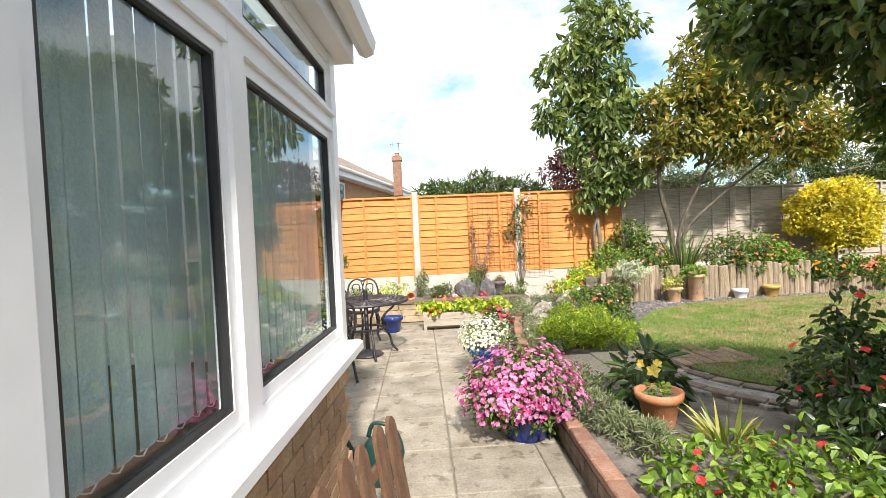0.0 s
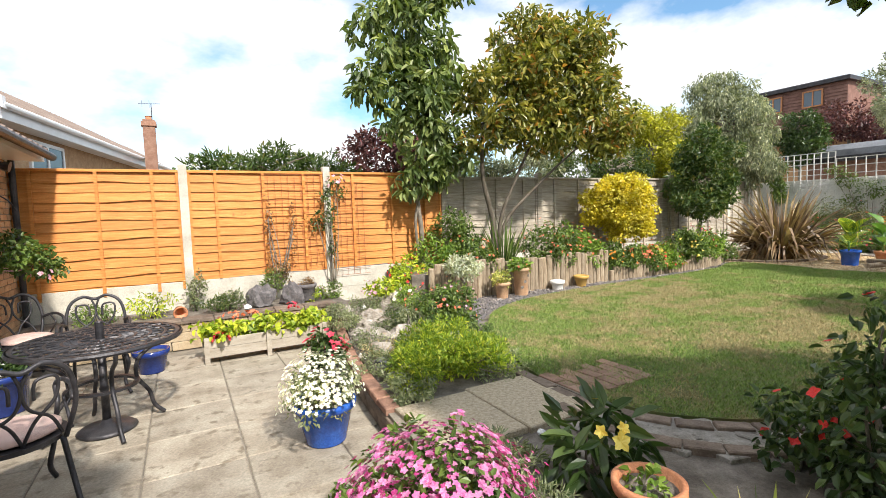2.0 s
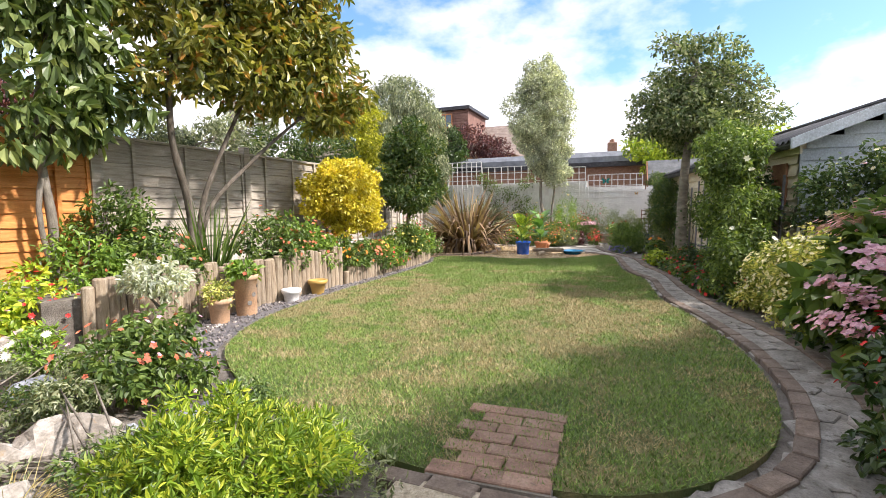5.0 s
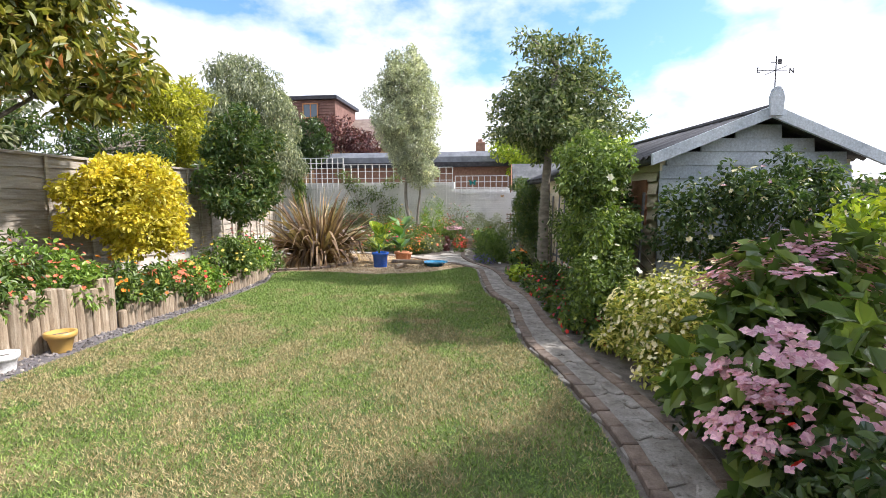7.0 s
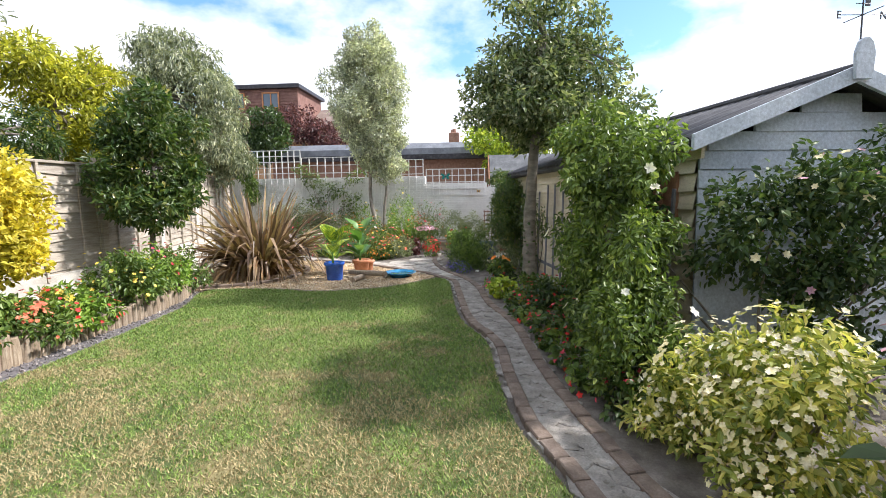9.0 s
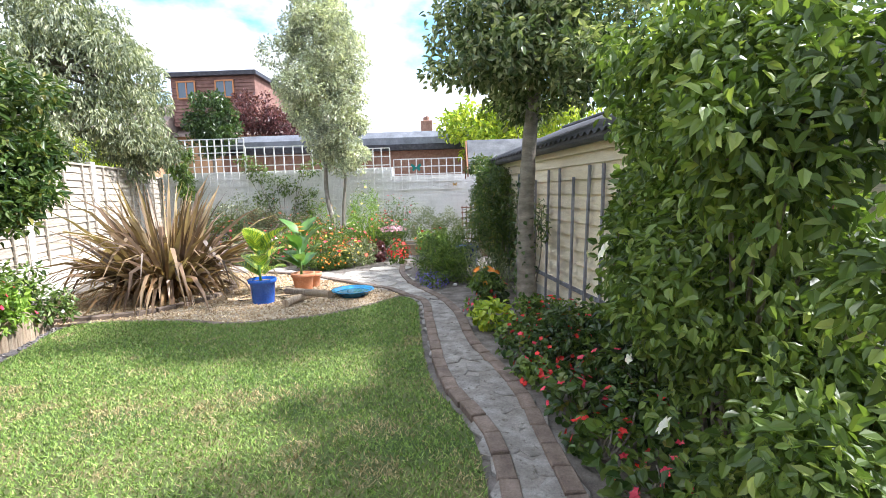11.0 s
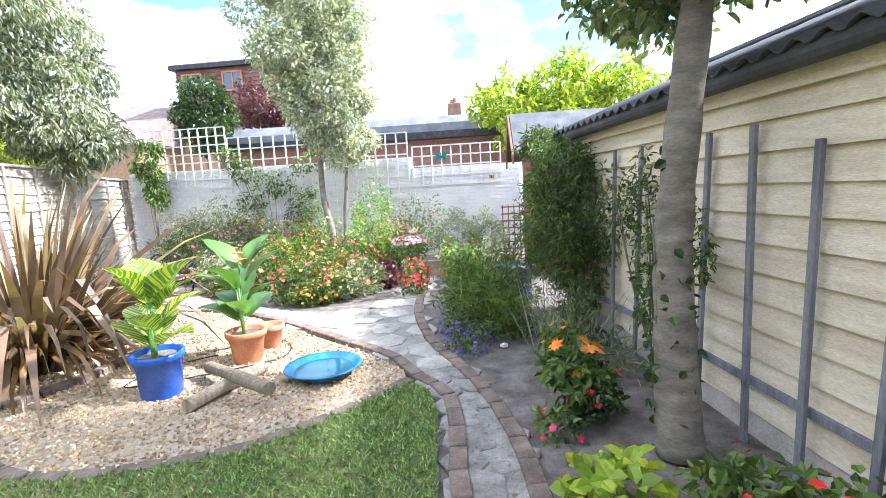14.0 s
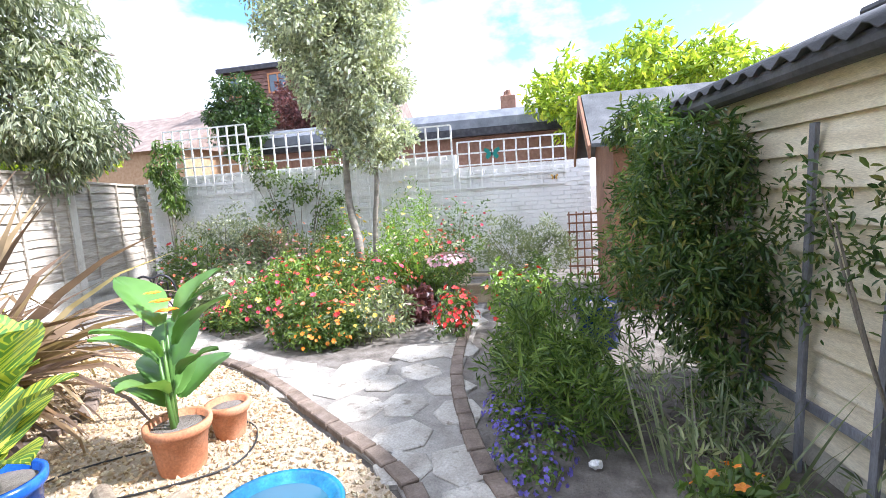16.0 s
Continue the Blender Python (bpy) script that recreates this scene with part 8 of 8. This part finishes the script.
# winding path
INNER = [(2.30, 5.0), (2.29, 4.45), (2.38, 4.06), (2.62, 3.70), (3.12, 3.38), (3.9, 3.21), (4.8, 3.23), (5.5, 3.35), (6.1, 3.48), (6.75, 3.67), (7.6, 3.76), (8.5, 3.83), (9.4, 4.12), (10.9, 4.31), (11.9, 4.43), (12.35, 4.72), (12.8, 5.02), (13.33, 5.66), (14.17, 6.74), (14.7, 7.9)]
OUTER = [(2.02, 4.3), (2.05, 3.95), (2.30, 3.5), (2.9, 3.02), (3.8, 2.80), (4.8, 2.78), (5.45, 2.90), (6.05, 3.06), (6.75, 3.22), (7.75, 3.38), (9.2, 3.52), (10.2, 3.78), (11.3, 3.92), (12.0, 4.10), (12.6, 4.34), (13.2, 4.62), (14.3, 4.9), (15.6, 5.0)]
ISLE = [(15.9, 5.35), (15.1, 5.35), (14.5, 5.5), (14.28, 5.95), (14.65, 6.85), (15.4, 8.15), (16.4, 9.6)]
path = thing("garden_path", "winding garden path of worn stone edged with bricks", "path", (0, 0, 0), kind="structure")
pi_ = curve_pts([(x, y, 0) for x, y in INNER[:16]], 6)
po_ = curve_pts([(x, y, 0) for x, y in OUTER[:15]], 6)
basep = Geo()
basep.prism([(p.x, p.y) for p in pi_] + [(12.8, 5.02), (13.33, 5.66), (14.17, 6.74), (14.7, 7.9), (15.2, 10.2), (17.2, 10.6), (16.4, 9.6), (15.4, 8.15), (14.65, 6.85), (14.28, 5.95), (14.5, 5.5), (15.1, 5.35), (16.6, 5.3), (16.6, 4.95), (14.3, 4.9), (13.2, 4.62)] + [(p.x, p.y) for p in reversed(po_)], 0.12, 0.184)
part("bedding", basep, M_MORTAR, path, "mortar bed of the path")
edge_me = Geo().block(-0.105, 0.105, -0.05, 0.05, 0, 0.06, 0.007).mesh("edging_brick", M_EDGE)
inner_line = curve_pts([(x, y, 0) for x, y in INNER], 6)
outer_line = curve_pts([(x, y, 0) for x, y in OUTER], 6)
for ln, off in ((inner_line, -0.04), (outer_line, 0.04)):
    for p, a in steps_along(ln, 0.222):
        nx, ny = -math.sin(a), math.cos(a)
        part("edging_brick", edge_me, M_EDGE, path, at=pose(p.x + nx * off, p.y + ny * off, 0.155 + rngp.uniform(-0.005, 0.004), rngp.uniform(-1.5, 1.5), 0, math.degrees(a) + rngp.uniform(-3, 3)))


def flag(cx, cy, r, seed, mat):
    rng = random.Random(seed)
    k = rng.randrange(5, 8)
    a0 = rng.uniform(0, 6.28)
    pts = [(r * rng.uniform(0.8, 1.08) * math.cos(a0 + 2 * math.pi * i / k), r * rng.uniform(0.8, 1.08) * math.sin(a0 + 2 * math.pi * i / k)) for i in range(k)]
    g = Geo()
    n = len(pts)
    g.v = [(x, y, 0) for x, y in pts] + [(x, y, 0.034) for x, y in pts] + [(x * 0.93, y * 0.93, 0.04) for x, y in pts]
    g.f = [(i, (i + 1) % n, n + (i + 1) % n, n + i) for i in range(n)] + [(n + i, n + (i + 1) % n, 2 * n + (i + 1) % n, 2 * n + i) for i in range(n)] + [tuple(range(2 * n, 3 * n))]
    return g.mesh("paving_stone", mat)


flags = [flag(0, 0, 0.125 + 0.018 * (k % 4), 40 + k, M_PATH) for k in range(8)]
flags2 = [flag(0, 0, 0.18 + 0.03 * (k % 4), 60 + k, M_PALE) for k in range(8)]
mids = [(a + b) / 2 for a, b in zip(curve_pts([(x, y, 0) for x, y in INNER[1:16]], 14), curve_pts([(x, y, 0) for x, y in OUTER[:15]], 14))]
for k, (p, a) in enumerate(steps_along(mids, 0.235)):
    for s in (-0.5, 0.5):
        q = (p.x - math.sin(a) * s * 0.22 + rngp.uniform(-0.03, 0.03), p.y + math.cos(a) * s * 0.22 + rngp.uniform(-0.02, 0.02))
        part("paving_stone", flags[rngp.randrange(8)], M_PATH, path, at=pose(q[0], q[1], 0.156 + rngp.uniform(-0.004, 0.004), 0, 0, rngp.uniform(0, 360)))
far_poly = [(12.5, 4.5), (12.85, 5.0), (13.4, 5.6), (14.2, 6.7), (14.75, 7.9), (15.3, 10.0), (17.0, 10.4), (16.3, 9.5), (15.3, 8.15), (14.58, 6.85), (14.2, 5.95), (14.45, 5.45), (15.1, 5.28), (16.5, 5.25), (16.5, 5.0), (14.3, 4.98), (13.2, 4.7)]
spots = []
for _ in range(2600):
    x, y = rngp.uniform(12.5, 17), rngp.uniform(4.5, 10.4)
    if inside(far_poly, np.array([x]), np.array([y]))[0] and all((x - u) ** 2 + (y - v) ** 2 > 0.31 ** 2 for u, v in spots):
        spots.append((x, y))
        part("paving_stone", flags2[rngp.randrange(8)], M_PALE, path, at=pose(x, y, 0.156 + rngp.uniform(-0.004, 0.004), 0, 0, rngp.uniform(0, 360)))
# brick rings round the gravel and the strap-leaved plant
ring = thing("brick_ring", "dark brick edging round the strap-leaved plant", "edging", (0, 0, 0), kind="structure")
for p, a in steps_along(curve_pts([(11.2, 8.9, 0), (11.45, 8.1, 0), (11.75, 7.72, 0), (12.2, 7.5, 0), (12.7, 7.42, 0), (13.3, 7.5, 0), (13.75, 7.9, 0)], 6), 0.225):
    part("brick", edge_me, M_EDGE, ring, at=pose(p.x, p.y, 0.185, 0, 0, math.degrees(a)))
for p, a in steps_along(curve_pts([(11.22, 8.4, 0), (11.24, 7.3, 0), (11.06, 6.6, 0), (11.16, 6.0, 0), (11.38, 5.5, 0), (11.78, 5.1, 0), (12.22, 4.78, 0)], 6), 0.24):
    part("stone_edge", edge_me, M_EDGE, ring, at=pose(p.x, p.y, 0.143, 0, 0, math.degrees(a)))
# bricks of the conservatory base and the house wall
cb = Geo().block(-0.105, 0.105, -0.03, 0.03, 0, 0.064, 0.004).mesh("brick", M_HBRICK)
for row in range(12):
    for k in range(14):
        y = -0.11 - k * 0.225 - (0.11 if row % 2 else 0)
        part("brick", cb, M_HBRICK, cons, at=pose(-0.02, y, 0.006 + row * 0.0745, 0, 0, 90))
for row in range(12):
    for k in range(3):
        part("brick", cb, M_HBRICK, cons, at=pose(-0.12 - k * 0.225 - (0.11 if row % 2 else 0), 0.0, 0.006 + row * 0.0745))
for row in range(33):
    for k in range(8):
        y = 0.16 + k * 0.225 - (0.11 if row % 2 else 0)
        if y > 0.14:
            part("brick", cb, M_HBRICK, house, at=pose(-0.03, y, 0.006 + row * 0.075, 0, 0, 90))
